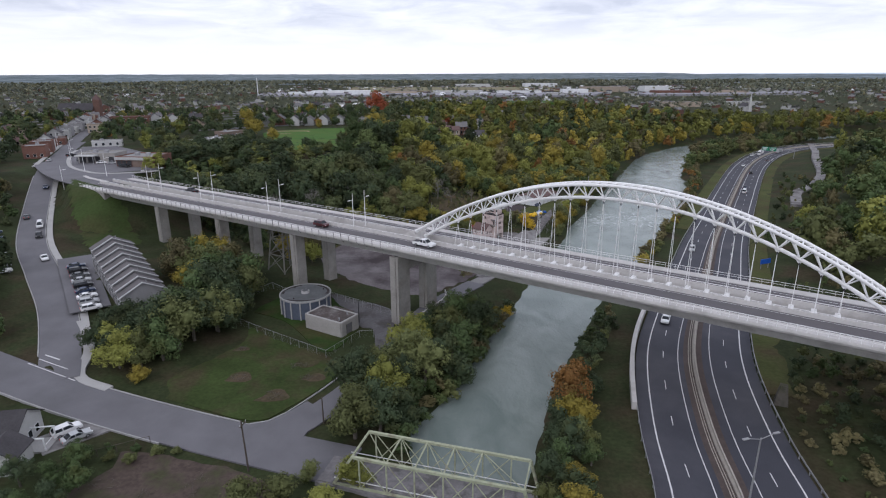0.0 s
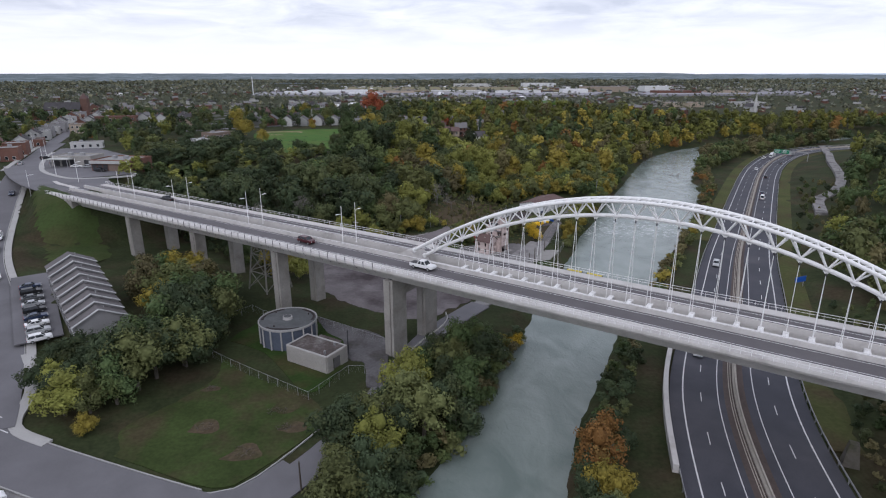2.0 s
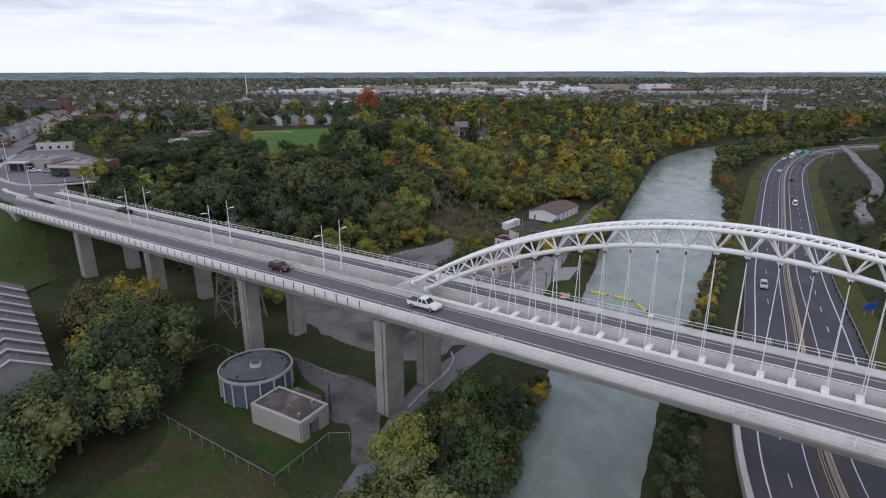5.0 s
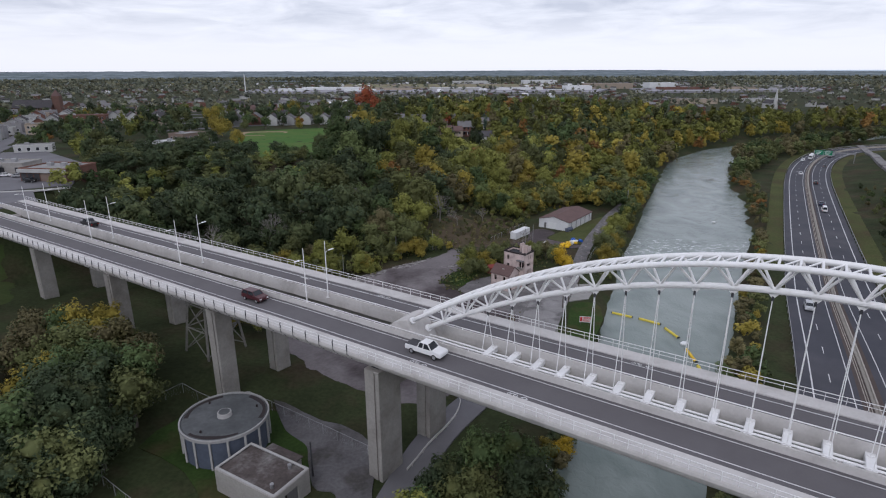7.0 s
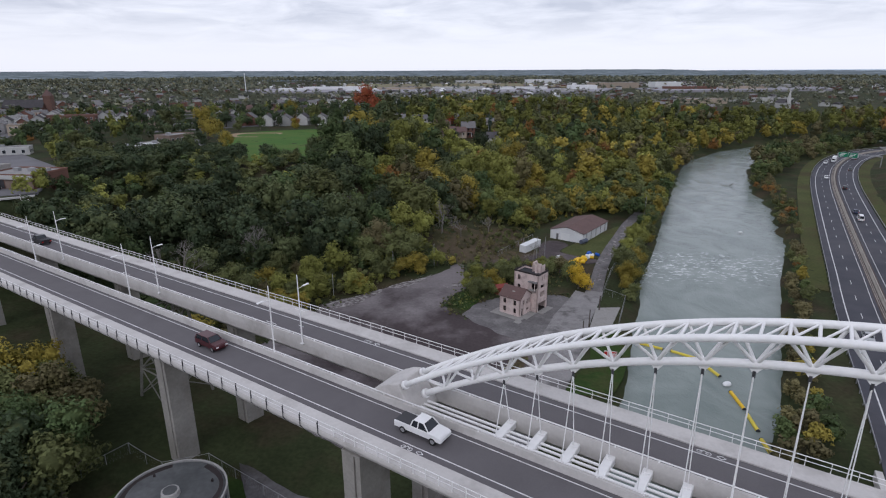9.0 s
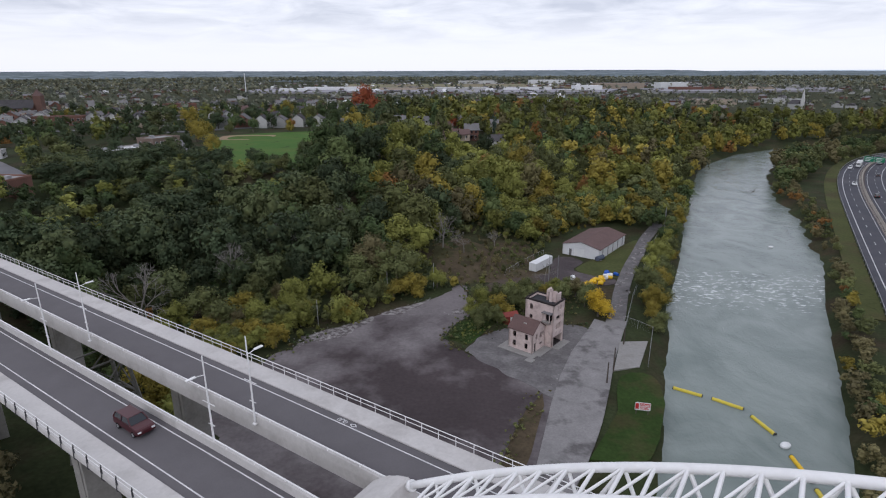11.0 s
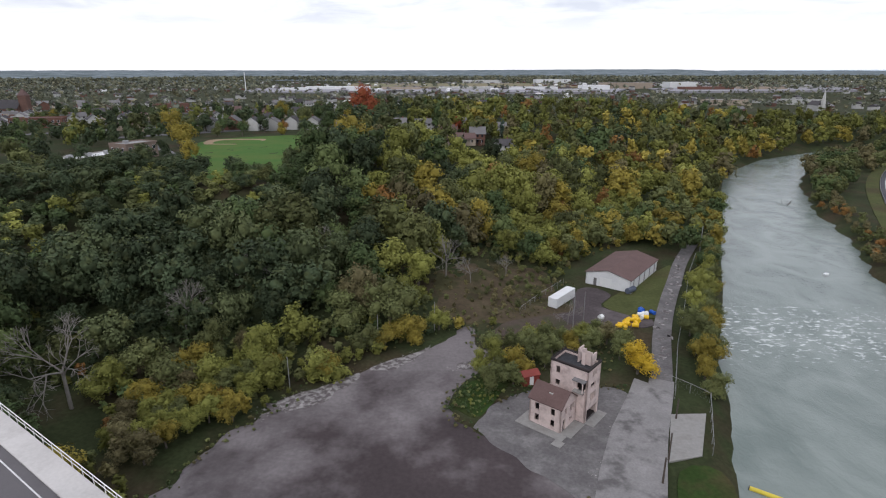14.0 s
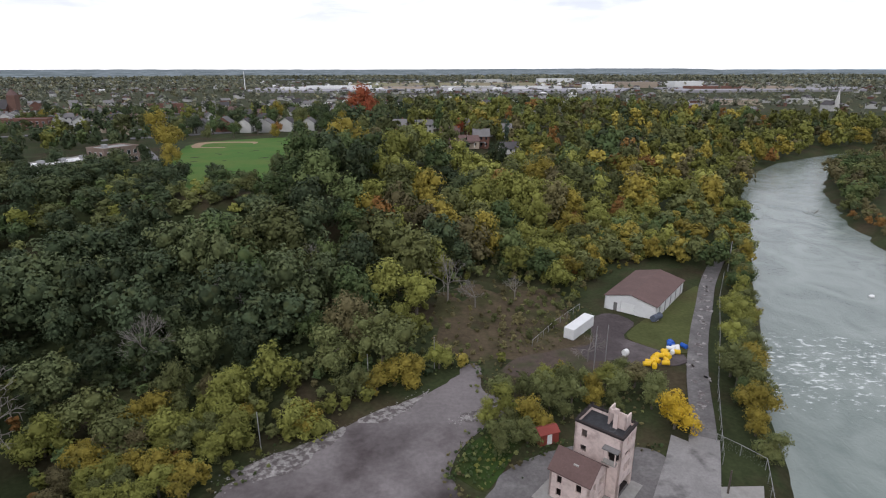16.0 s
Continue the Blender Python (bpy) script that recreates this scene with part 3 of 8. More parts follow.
tagged(ribbon("highway", HIGHWAY, spread(-11.9), spread(11.9), 0.05, M["hwy_asphalt"]), "dark asphalt divided highway", "road", kind="structure")
tagged(ribbon("grass_verge", HIGHWAY[14:], spread(12.4)[14:], spread(18.5)[14:], 0.0, M["verge_grass"]), "yellowing grass beside the highway", "grass", kind="structure")
tagged(ribbon("grass_verge", HIGHWAY[44:], spread(-18.5)[44:], spread(-12.4)[44:], 0.0, M["verge_grass"]), "yellowing grass beside the highway", "grass", kind="structure")
tagged(ribbon("highway", np.array([(28.0, -150.0, 0.9), (32.0, -60.0, 0.9), (35.5, 0.0, 0.9), (37.4, 39.5, 0.9)]), -11.9, 11.9, 0.05, M["hwy_asphalt"]), "dark asphalt divided highway", "road", kind="structure")


def painted(line, off, wide=0.16, z=0.0):
    return tagged(ribbon("lane_line", line, off - wide / 2, off + wide / 2, z, M["line_white"], thick=0.03), "painted white lane line", "road marking", kind="structure")


tagged(ribbon("shoulder", HW, spread(-2.2), -0.42, 0.004, M["rusty_shoulder"], thick=0.03), "rusty brown highway shoulder", "road", kind="structure")
tagged(ribbon("shoulder", HW, 0.42, spread(1.6), 0.004, M["rusty_shoulder"], thick=0.03), "rusty brown highway shoulder", "road", kind="structure")
for off in (-0.75, -1.15):
    tagged(ribbon("gutter_edge", HW, off - 0.07, off + 0.07, 0.03, M["barrier"], thick=0.05), "narrow rusty concrete gutter edge", "gutter", kind="structure")
for off, w_ in ((-9.5, 0.24), (-3.3, 0.16), (3.2, 0.16), (9.6, 0.24)):
    painted(HW, spread(off), w_, 0.008)
for off in (-6.3, 6.2):
    for i in range(4, len(HW) - 3, 3):
        seg = np.array([HW[i], HW[i] + (HW[i + 1] - HW[i]) * 0.8])
        painted(seg, off * KW[i], 0.15, 0.008)


def swept(name, line, profile, mat, parent=None):
    """A profile of (offset to the right, height) pulled along a line."""
    s, n, m = sideways(line), len(line), len(profile)
    V = [(p[0] + q[0] * o, p[1] + q[1] * o, (p[2] if len(p) > 2 else 0) + z) for p, q in zip(line, s) for o, z in profile]
    F = [(i * m + j, i * m + (j + 1) % m, (i + 1) * m + (j + 1) % m, (i + 1) * m + j) for i in range(n - 1) for j in range(m)]
    F += [tuple(range(m))[::-1], tuple(range((n - 1) * m, n * m))]
    ob = obj(name, V, F, mat, parent)
    bm = bmesh.new()
    bm.from_mesh(ob.data)
    bmesh.ops.recalc_face_normals(bm, faces=bm.faces)
    bm.to_mesh(ob.data)
    bm.free()
    return ob


tagged(swept("median_barrier", HW, [(-0.4, -0.1), (-0.4, 0.25), (-0.16, 0.55), (-0.11, 1.05), (0.11, 1.05), (0.16, 0.55), (0.4, 0.25), (0.4, -0.1)], M["barrier"]), "weathered concrete median barrier", "barrier", kind="structure")
tagged(swept("retaining_wall", HW[11:26], [(-13.1, -1.5), (-13.1, 1.3), (-12.2, 1.3), (-12.2, -1.5)], M["deck_concrete"]), "pale concrete wall beside the highway", "wall", kind="structure")
for off, a, b in ((-12.1, 0, 12), (-12.1, 26, len(HW)), (12.1, 0, len(HW))):
    rail = thing("guardrail", "galvanised steel highway guardrail", "guardrail", tuple(HW[a]))
    edge = HW[a:b] - HW[a]
    edge[:, :2] += sideways(HW)[a:b] * spread(off)[a:b, None]
    swept("rail", edge, [(-0.05, 0.45), (-0.05, 0.75), (0.05, 0.75), (0.05, 0.45)], M["grey_steel"], rail)
    for p in edge[:60]:
        rod("post", (p[0], p[1], p[2] - 0.4), (p[0], p[1], p[2] + 0.7), 0.07, M["grey_steel"], rail, square=True)

SERVICE = [(161, 248), (178, 276), (195, 290), (221, 324), (260, 390), (292, 440), (324, 496)]
SERVICE_LINE = smooth_line(SERVICE, 4.0)
tagged(ribbon("road", np.column_stack([SERVICE_LINE, height(SERVICE_LINE[:, 0], SERVICE_LINE[:, 1])]), -2.3, 2.3, 1.1, M["drive"], thick=1.6), "pale service road beside the highway woods", "road", kind="structure")

# yard and other paved or bare patches on the valley floor
def patch(name, pts, z, mat, label, category="ground"):
    return tagged(slab(name, pts, z - 0.6, z, mat), label, category, kind="structure")


def ragged(pts, amp=1.0, step=2.0, seed=1):
    """A closed outline with an uneven edge."""
    P = smooth_line([*pts, pts[0]], step)[:-1]
    c = P.mean(0)
    out = []
    for i, p in enumerate(P):
        d = (p - c) / (np.linalg.norm(p - c) + 1e-6)
        out.append(tuple(p + d * amp * noise.noise(Vector((p[0] * 0.3, p[1] * 0.3, seed * 7.1)))))
    return out


M["pad_concrete"] = material("weathered_pad_concrete", (0.27, 0.262, 0.25), 0.9, spread=0.14, fine=2.0, coarse=0.4, tint=(0.22, 0.21, 0.20), tint_at=(0.5, 0.65))
patch("gravel_yard", ragged([(-42, 184), (-38, 198), (-31, 209), (-32.7, 210.8), (-24.6, 222.2), (-13.5, 231.1), (-5.0, 238.0), (4.3, 241.7), (5.0, 232.3), (10.5, 228.1), (4.4, 221.4), (0.8, 216.3), (-0.7, 212.4), (-0.7, 208.1), (3.3, 203.0), (12, 196), (19, 190), (20, 184), (14, 172), (6, 160), (-6, 150), (-22, 158), (-34, 170)], 2.0, 1.2), 0.02, M["yard_gravel"], "dark gravel yard with pale worn edges")
patch("dry_verge", [(16.1, 188.0), (12.4, 182.7), (9.5, 176.4), (7.2, 170.2), (5.6, 165.9), (9.3, 165.9), (11.6, 171.4), (13.6, 177.7), (15.8, 184.3)], 0.05, M["dry_grass"], "strip of dry brown grass beside the lane")
patch("grass_verge", ragged([(-0.7, 210.9), (3.5, 206.8), (8.7, 215.5), (14.4, 222.3), (9.6, 224.2), (2.2, 217.1)], 0.7, 1.2, 7), 0.05, M["lawn"], "green grass between yard and ruined house")
patch("rubble_strip", ragged([(-32.5, 210.1), (-27.0, 209.4), (-22.8, 212.3), (-18.0, 218.7), (-19.9, 224.1), (-25.1, 220.0), (-29.0, 215.0)], 1.9, 0.4, 3), 0.05, M["rubble"], "strip of pale rubble along the yard's edge")
patch("rubble_strip", ragged([(-15.7, 223.1), (-10.7, 224.1), (-4.8, 231.1), (-6.7, 236.3), (-12.5, 232.2)], 1.9, 0.4, 4), 0.05, M["rubble"], "strip of pale rubble along the yard's edge")
patch("rubble_strip", ragged([(-0.6, 222.3), (3.5, 223.2), (7.8, 227.1), (5.8, 228.5), (1.5, 225.1)], 1.9, 0.4, 5), 0.05, M["rubble"], "strip of pale rubble along the yard's edge")
stone_r = np.random.default_rng(61)
SV, SF = [], []
for line, n_, wander in ((smooth_line([(-33.5, 208.0), (-29.0, 213.0), (-24.0, 219.0), (-19.0, 222.5)], 1.0), 230, 1.2), (smooth_line([(-15.0, 226.0), (-10.5, 229.5), (-5.5, 234.0)], 1.0), 150, 1.2), (smooth_line([(-0.6, 222.6), (3.5, 225.0), (7.0, 228.0)], 1.0), 60, 1.0), (smooth_line([(18.0, 190.0), (22.0, 197.0), (25.5, 204.0)], 1.0), 25, 0.8)):
    for _ in range(n_):
        p_ = line[int(stone_r.integers(0, len(line)))] + stone_r.normal(size=2) * wander
        q_ = 0.05 + 0.17 * stone_r.uniform() ** 3
        b_ = len(SV)
        SV += [(p_[0] + q_ * dx * stone_r.uniform(0.7, 1.4), p_[1] + q_ * dy * stone_r.uniform(0.7, 1.4), 0.05 + q_ * dz) for dx, dy, dz in ((1, 0, 0), (0, 1, 0), (-1, 0, 0), (0, -1, 0), (0.2, 0.1, 0.8))]
        SF += [(b_, b_ + 1, b_ + 4), (b_ + 1, b_ + 2, b_ + 4), (b_ + 2, b_ + 3, b_ + 4), (b_ + 3, b_, b_ + 4)]
M["stones"] = material("broken_pale_concrete", (0.27, 0.258, 0.25), 0.95, spread=0.25, fine=2.5, coarse=0.5, per_island=0.3)
tagged(tri_obj("rubble", SV, SF, M["stones"]), "broken pale concrete rubble lying along the yard's edge", "rubble", kind="stuff")
patch("building_apron", ragged([(3.0, 204.3), (5.0, 208.4), (7.4, 211.5), (13.0, 215.0), (20.2, 216.8), (29.8, 215.4), (30.5, 208.9), (26.0, 199.0), (18.9, 186.7), (14.5, 190.5), (10.3, 194.8), (6.0, 200.0)], 0.7, 0.8, 12), 0.045, M["apron"], "cracked grey asphalt round the ruined building")
patch("lane", [(10.7, 164.8), (13.6, 173.8), (17.2, 185.1), (20.4, 193.8), (25.0, 204.1), (30.7, 214.0), (33.6, 219.6), (36.9, 216.7), (32.0, 204.1), (27.0, 191.9), (20.9, 176.3), (16.3, 164.8)], 0.135, M["drive"], "wide worn grey lane beside the ruined building", "road")
patch("concrete_pad", [(31.2, 196.0), (36.6, 197.3), (42.0, 208.2), (36.0, 208.0)], 0.12, M["pad_concrete"], "pale concrete pad inside a fence")
patch("dirt_track", ragged([(8.5, 239.5), (12.0, 244.3), (19.4, 247.1), (27.0, 250.0), (31.0, 243.0), (27.4, 234.6), (22.5, 238.0), (12.2, 237.0)], 0.9, 1.2, 21), 0.026, M["dirt"], "brown dirt track from the yard to the metal shed")
patch("track", ragged([(25.0, 248.8), (29.0, 251.4), (31.6, 262.7), (36.7, 266.3), (40.8, 261.0), (36.4, 253.0), (46.0, 245.8), (43.3, 241.8), (31.0, 243.4), (26.0, 243.6)], 0.9), 0.032, M["dark_gravel"], "dark gravel drive in front of the metal shed")
patch("grass_verge", ragged([(41.1, 260.0), (37.1, 253.0), (46.9, 246.6), (55.8, 262.8), (64.7, 282.7), (59.2, 279.2)], 0.4), 0.06, M["verge_grass"], "green grass beside the metal shed")
patch("grass_verge", ragged([(20, 170), (27, 181), (32, 194), (38, 194), (37, 186), (29, 170)], 0.8), 0.04, M["lawn"], "green grass on the river bank")
patch("dry_verge", ragged([(8.2, 244.5), (16, 243), (25, 246), (30, 252), (26, 258), (17, 256), (11, 252)], 0.8, 1.2, 9), 0.022, M["dry_grass"], "patch of dry brown grass beside the drive")
patch("compound_lawn", ragged([(-56, 141), (-48.5, 153), (-30, 147), (-24, 140), (-21, 127), (-26.7, 115.5), (-40, 132)], 0.5), 0.1, M["lawn"], "green lawn inside the tank compound")
M["yard_asphalt"] = material("worn_yard_asphalt", (0.115, 0.110, 0.115), 0.9, spread=0.22, fine=2.0, coarse=0.25, tint=(0.065, 0.060, 0.058), tint_at=(0.48, 0.62), tint_scale=0.15, bump=0.1)
patch("compound_yard", ragged([(-32.4, 151.6), (-28.0, 149.0), (-24.2, 146.2), (-13.7, 139.2), (-12.2, 130.0), (-11.9, 119.0), (-15.2, 117.5), (-16.8, 126.6), (-20.6, 129.0), (-23.1, 137.4), (-28.0, 142.6)], 0.8, 1.0, 15), 0.13, M["yard_asphalt"], "dark worn asphalt yard beside the tank")
patch("meadow", ragged([(-64, 100.2), (-50, 94.7), (-38, 89.6), (-33.2, 89.0), (-30.0, 91.6), (-22.0, 104.6), (-25.6, 113.4), (-40, 122), (-50.4, 129), (-60, 113)], 0.15), 0.08, M["meadow"], "rough mown meadow inside the street bend")


def draped(name, poly, z, mat, label, step=2.0):
    """A sheet of turf that lies on the ground."""
    P = np.array(poly, float)
    X, Y = np.meshgrid(np.arange(P[:, 0].min(), P[:, 0].max(), step), np.arange(P[:, 1].min(), P[:, 1].max(), step), indexing="ij")
    edge = side([*poly, poly[0]], X, Y) * (1 if sum(a[0] * b[1] - a[1] * b[0] for a, b in zip(poly, poly[1:] + poly[:1])) > 0 else -1)
    Z = height(X, Y) + z - 0.6 * np.clip((1.0 - edge) / 2.0, 0, 1)
    k_ = np.arange(X.size).reshape(X.shape)
    Q = np.stack([k_[:-1, :-1], k_[1:, :-1], k_[1:, 1:], k_[:-1, 1:]], -1)[edge[:-1, :-1] > -1.0]
    return tagged(tri_obj(name, np.stack([X, Y, Z], -1).reshape(-1, 3), Q.reshape(-1, 4), mat, smooth=True), label, "grass", kind="structure")


BRUSHLAND = [(-5, 247), (3, 242), (14, 245), (25, 254), (29, 270), (27, 280), (8, 283), (-5, 273)]
draped("brushland", BRUSHLAND, 0.16, M["dry_grass"], "brown brush ground beside the container")
draped("hill_lawn", [(-158, 237), (-147, 219), (-134, 199), (-119, 180), (-109, 170), (-102, 177), (-106, 190), (-117, 204), (-132, 217), (-147, 229)], 0.36, M["hill_lawn"], "mown green grass on the slope beside the bridge")
for n_, (cx, cy, r) in enumerate([(-42, 104, 2.6), (-33, 97, 3.0), (-30, 110, 2.6), (-46, 117, 1.8), (-27, 104, 2.4)]):
    patch("brush_patch", ragged([(cx - r, cy - r * 0.5), (cx, cy - r * 0.7), (cx + r, cy - 0.3 * r), (cx + r * 0.8, cy + r * 0.5), (cx - r * 0.4, cy + r * 0.6)], 1.5, 0.6, n_), 0.10, M["dry_grass"], "patch of brown brush and bare soil")
patch("playing_field", ragged([(-131.8, 425.6), (-128, 440), (-107.6, 455), (-79, 463), (-60, 440), (-43.6, 385), (-46, 352), (-68, 322), (-80, 314), (-95, 326), (-112, 362)], 1.0, 4), 19.6, M["field"], "green baseball field")
patch("infield", ragged([(-125.2, 416.8), (-129.5, 427), (-127.7, 439), (-102.5, 441), (-100.7, 431), (-104, 437), (-123, 435), (-122, 420), (-110, 418.5), (-108.7, 416.6)], 0.3, 2), 19.68, M["clay"], "tan clay infield")
patch("side_road", [(-150, 422), (-124.6, 383.3), (-113, 358), (-102, 336), (-109, 336), (-118, 358), (-130, 383), (-156, 422)], 19.62, M["asphalt"], "grey side road beside the field", "road")
patch("junction", [(-132.8, 212.7), (-145.6, 221.2), (-164.9, 238.7), (-183.2, 260.6), (-187, 262), (-215.0, 317.5), (-240, 370), (-230, 370), (-206.0, 317.2), (-187.5, 284.1), (-172, 263.6), (-159.7, 252.5), (-147.6, 244.6), (-135.4, 246), (-123.0, 229.5)], 19.612, M["asphalt"], "grey asphalt junction at the bridge's end", "road")
plaza_edge = smooth_line([(-209, 326, 19.6), (-203, 312, 19.6), (-193, 294, 19.6), (-184, 279, 19.6), (-172, 262.5, 19.6), (-159, 251.0, 19.6), (-148, 244.6, 19.6), (-136, 246.5, 19.6), (-127, 252, 19.6)], 3.0)
tagged(ribbon("pavement", plaza_edge, -0.9, 0.9, 0.16, M["concrete"], thick=0.4), "pale concrete sidewalk round the plaza", "sidewalk", kind="structure")
street_edge = smooth_line([(-193.5, 268, 19.2), (-199, 280, 19.6), (-218, 317.5, 19.6), (-243, 370, 19.7)], 3.0)
tagged(ribbon("pavement", street_edge, -1.0, 1.0, 0.16, M["concrete"], thick=0.4), "pale concrete sidewalk beside the main street", "sidewalk", kind="structure")
patch("car_park", [(-187.5, 285), (-203, 313), (-216, 343), (-200, 349), (-152, 304), (-129, 256), (-147.5, 246), (-159, 254), (-172, 266)], 19.62, M["asphalt"], "asphalt forecourt of a small plaza", "road")
road("lot", LOT, 4.4, M["asphalt"], "asphalt parking strip beside the townhouses", 0.07)
patch("cleared_ground", ragged([(-57, 79.2), (-52.8, 80.2), (-45, 78.6), (-35, 75.9), (-27, 72.6), (-22, 70), (-20, 55), (-60, 55)], 0.8), 0.05, M["dirt"], "cleared brown ground with brush piles")

# ---- the arch bridge ----
BU, BC = -32.0, 109.6           # the arch's middle, along and across
TURN = -34.2


def deck_z(u):
    return float(np.interp(u, [-240, -212, -100, 200], [19.6, 19.8, 20.7, 20.7]))


bridge = thing("arch_bridge", "twin-deck road bridge on concrete piers with white steel arch", "bridge", tuple(pose(0, 0, 0, 0, 0, TURN) @ Vector((BU, BC, 0))), TURN)
# local: x along the bridge from the arch's middle, y across it from the centre line
X0, X1 = -204.0, 128.0


def along_bridge(name, profile, mat, x0, x1, parent=bridge, step=8.0, label=""):
    xs = np.arange(x0, x1 + 0.01, (x1 - x0) / max(1, round((x1 - x0) / step)))
    m = len(profile)
    V = [(x, y, z + deck_z(x + BU)) for x in xs for y, z in profile]
    F = [(i * m + j, i * m + (j + 1) % m, (i + 1) * m + (j + 1) % m, (i + 1) * m + j) for i in range(len(xs) - 1) for j in range(m)]
    F += [tuple(range(m))[::-1], tuple(range((len(xs) - 1) * m, len(xs) * m))]
    ob = obj(name, V, F, mat, parent)
    bm = bmesh.new()
    bm.from_mesh(ob.data)
    bmesh.ops.recalc_face_normals(bm, faces=bm.faces)
    bm.to_mesh(ob.data)
    bm.free()
    if label:
        ob["label"] = label
    return ob


for s in (-1, 1):                # -1: the south deck, 1: the north deck
    f = lambda pts: [(s * y, z) for y, z in pts]
    along_bridge("deck", f([(2.3, -0.04), (2.3, -1.2), (3.2, -1.6), (4.4, -3.0), (7.4, -3.0), (8.4, -1.5), (9.7, -1.05), (10.2, -0.75), (10.42, -0.3), (10.38, 0.02), (10.2, -0.04)]), M["deck_concrete"], X0, X1, label="pale concrete deck girder")
    along_bridge("roadway", f([(2.72, -0.04), (8.0, -0.04), (8.0, 0.03), (2.72, 0.03)]), M["bridge_asphalt"], X0, X1, label="grey asphalt roadway")
    along_bridge("sidewalk", f([(8.0, -0.04), (10.38, 0.0), (10.3, 0.2), (8.0, 0.17)]), M["deck_concrete"], X0, X1, label="raised pale concrete sidewalk")
    along_bridge("parapet", f([(2.3, -0.04), (2.72, -0.04), (2.66, 0.82), (2.36, 0.82)]), M["deck_concrete"], X0, X1, label="low concrete parapet")
    rail_ = along_bridge("parapet_rail", f([(2.46, 1.02), (2.56, 1.02), (2.56, 1.12), (2.46, 1.12)]), M["white_steel"], X0, X1, label="white steel parapet rail")
    for x in np.arange(X0 + 1, X1, 4.0):
        z = deck_z(x + BU)
        rod("post", (x, s * 2.5, z + 0.8), (x, s * 2.5, z + 1.06), 0.05, M["white_steel"], rail_, square=True)
    for off, w in ((7.0, 0.13), (3.25, 0.13)):
        along_bridge("lane_line", f([(off, 0.034), (off + w, 0.034), (off + w, 0.042), (off, 0.042)]), M["line_white"], X0, X1, label="painted white lane line")
    # outer railing
    guard = along_bridge("railing", f([(10.29, 1.17), (10.35, 1.17), (10.35, 1.23), (10.29, 1.23)]), M["white_steel"], X0, X1, label="white steel railing")
    for zz in (0.7,):
        along_bridge("mid_rail", f([(10.3, zz), (10.34, zz), (10.34, zz + 0.05), (10.3, zz + 0.05)]), M["white_steel"], X0, X1, guard)
    if s > 0:
        spots = [(x, M["white_steel"], 0) for x in np.arange(X0, 70, 2.0)]
    else:
        spots = [(x, M["dark_steel"], 1) for x in np.arange(X0, -52, 2.6)] + [(x, M["white_steel"], 2) for x in np.arange(-51, 70, 1.4)]
    for x, mt, rib in spots:
        z = deck_z(x + BU)
        rod("post", (x, s * 10.33, z + 0.15), (x, s * 10.33, z + 1.2), (0.022, 0.03, 0.04)[rib], mt, guard, square=True)
        if rib == 1:
            rod("bracket", (x - 0.1, s * 10.35, z + 0.9), (x + 0.12, s * 10.5, z - 0.25), 0.035, mt, guard, square=True)
            rod("bracket", (x + 0.12, s * 10.5, z - 0.25), (x + 0.5, s * 9.9, z - 1.1), 0.035, mt, guard, square=True)

# bicycle signs painted on the deck
for x, y in ((-44, -7.6), (-30, -7.6), (-62, 7.5), (-20, 7.5)):
    z = deck_z(x + BU) + 0.03
    bm = bmesh.new()
    for q in ((-0.5, 0), (0.5, 0)):
        for k_ in range(10):
            a0, a1 = k_ * math.tau / 10, (k_ + 1) * math.tau / 10
            vs = [bm.verts.new((x + q[0] + r * math.cos(a), y + 0.32 * math.sin(a) * r / 0.34, z + 0.012)) for r, a in ((0.24, a0), (0.34, a0), (0.34, a1), (0.24, a1))]
            bm.faces.new(vs)
    for p, q in (((-0.5, 0), (0, 0.35)), ((0, 0.35), (0.5, 0)), ((1.4, 0), (1.9, 0.3)), ((1.9, 0.3), (2.4, 0)), ((2.4, 0), (1.9, -0.3)), ((1.9, -0.3), (1.4, 0))):
        d = Vector((q[0] - p[0], q[1] - p[1], 0)).normalized()
        nn_ = Vector((-d.y, d.x, 0)) * 0.06
        bm.faces.new([bm.verts.new(Vector((x + a[0], y + a[1], z + 0.012)) + w) for a, w in ((p, nn_), (p, -nn_), (q, -nn_), (q, nn_))])
    bmesh.ops.scale(bm, vec=(0.8, 0.8, 1), space=Matrix.Translation((-x, -y, 0)), verts=bm.verts)
    part("lane_symbol", bm, M["line_white"], bridge, "painted white bicycle lane symbol")

# piers: wall piers with a rebate down each end
def pier(x, s, inner, outer, half, lo, hi):
    a, b = inner, outer
    plan = [(-half, a), (0.30 * half, a), (0.30 * half, a + 0.22), (0.55 * half, a + 0.22), (0.55 * half, a), (half, a),
            (half, b), (0.55 * half, b), (0.55 * half, b - 0.22), (0.30 * half, b - 0.22), (0.30 * half, b), (-half, b)]
    ob = slab("pier", [(x + p, s * q) for p, q in plan], lo, hi, M["pier_concrete"], bridge)
    ob["label"] = "weathered concrete wall pier"
    part("pier_cap", box(x - half - 0.05, x + half + 0.05, *sorted((s * (a - 0.05), s * (b + 0.05))), hi, hi + 0.25, bevel=0.05), M["pier_concrete"], bridge)
    part("bearing", box(x - 0.6, x + 0.6, *sorted((s * (a + 0.8), s * (b - 0.8))), hi + 0.25, hi + 0.5), M["dark_steel"], bridge)


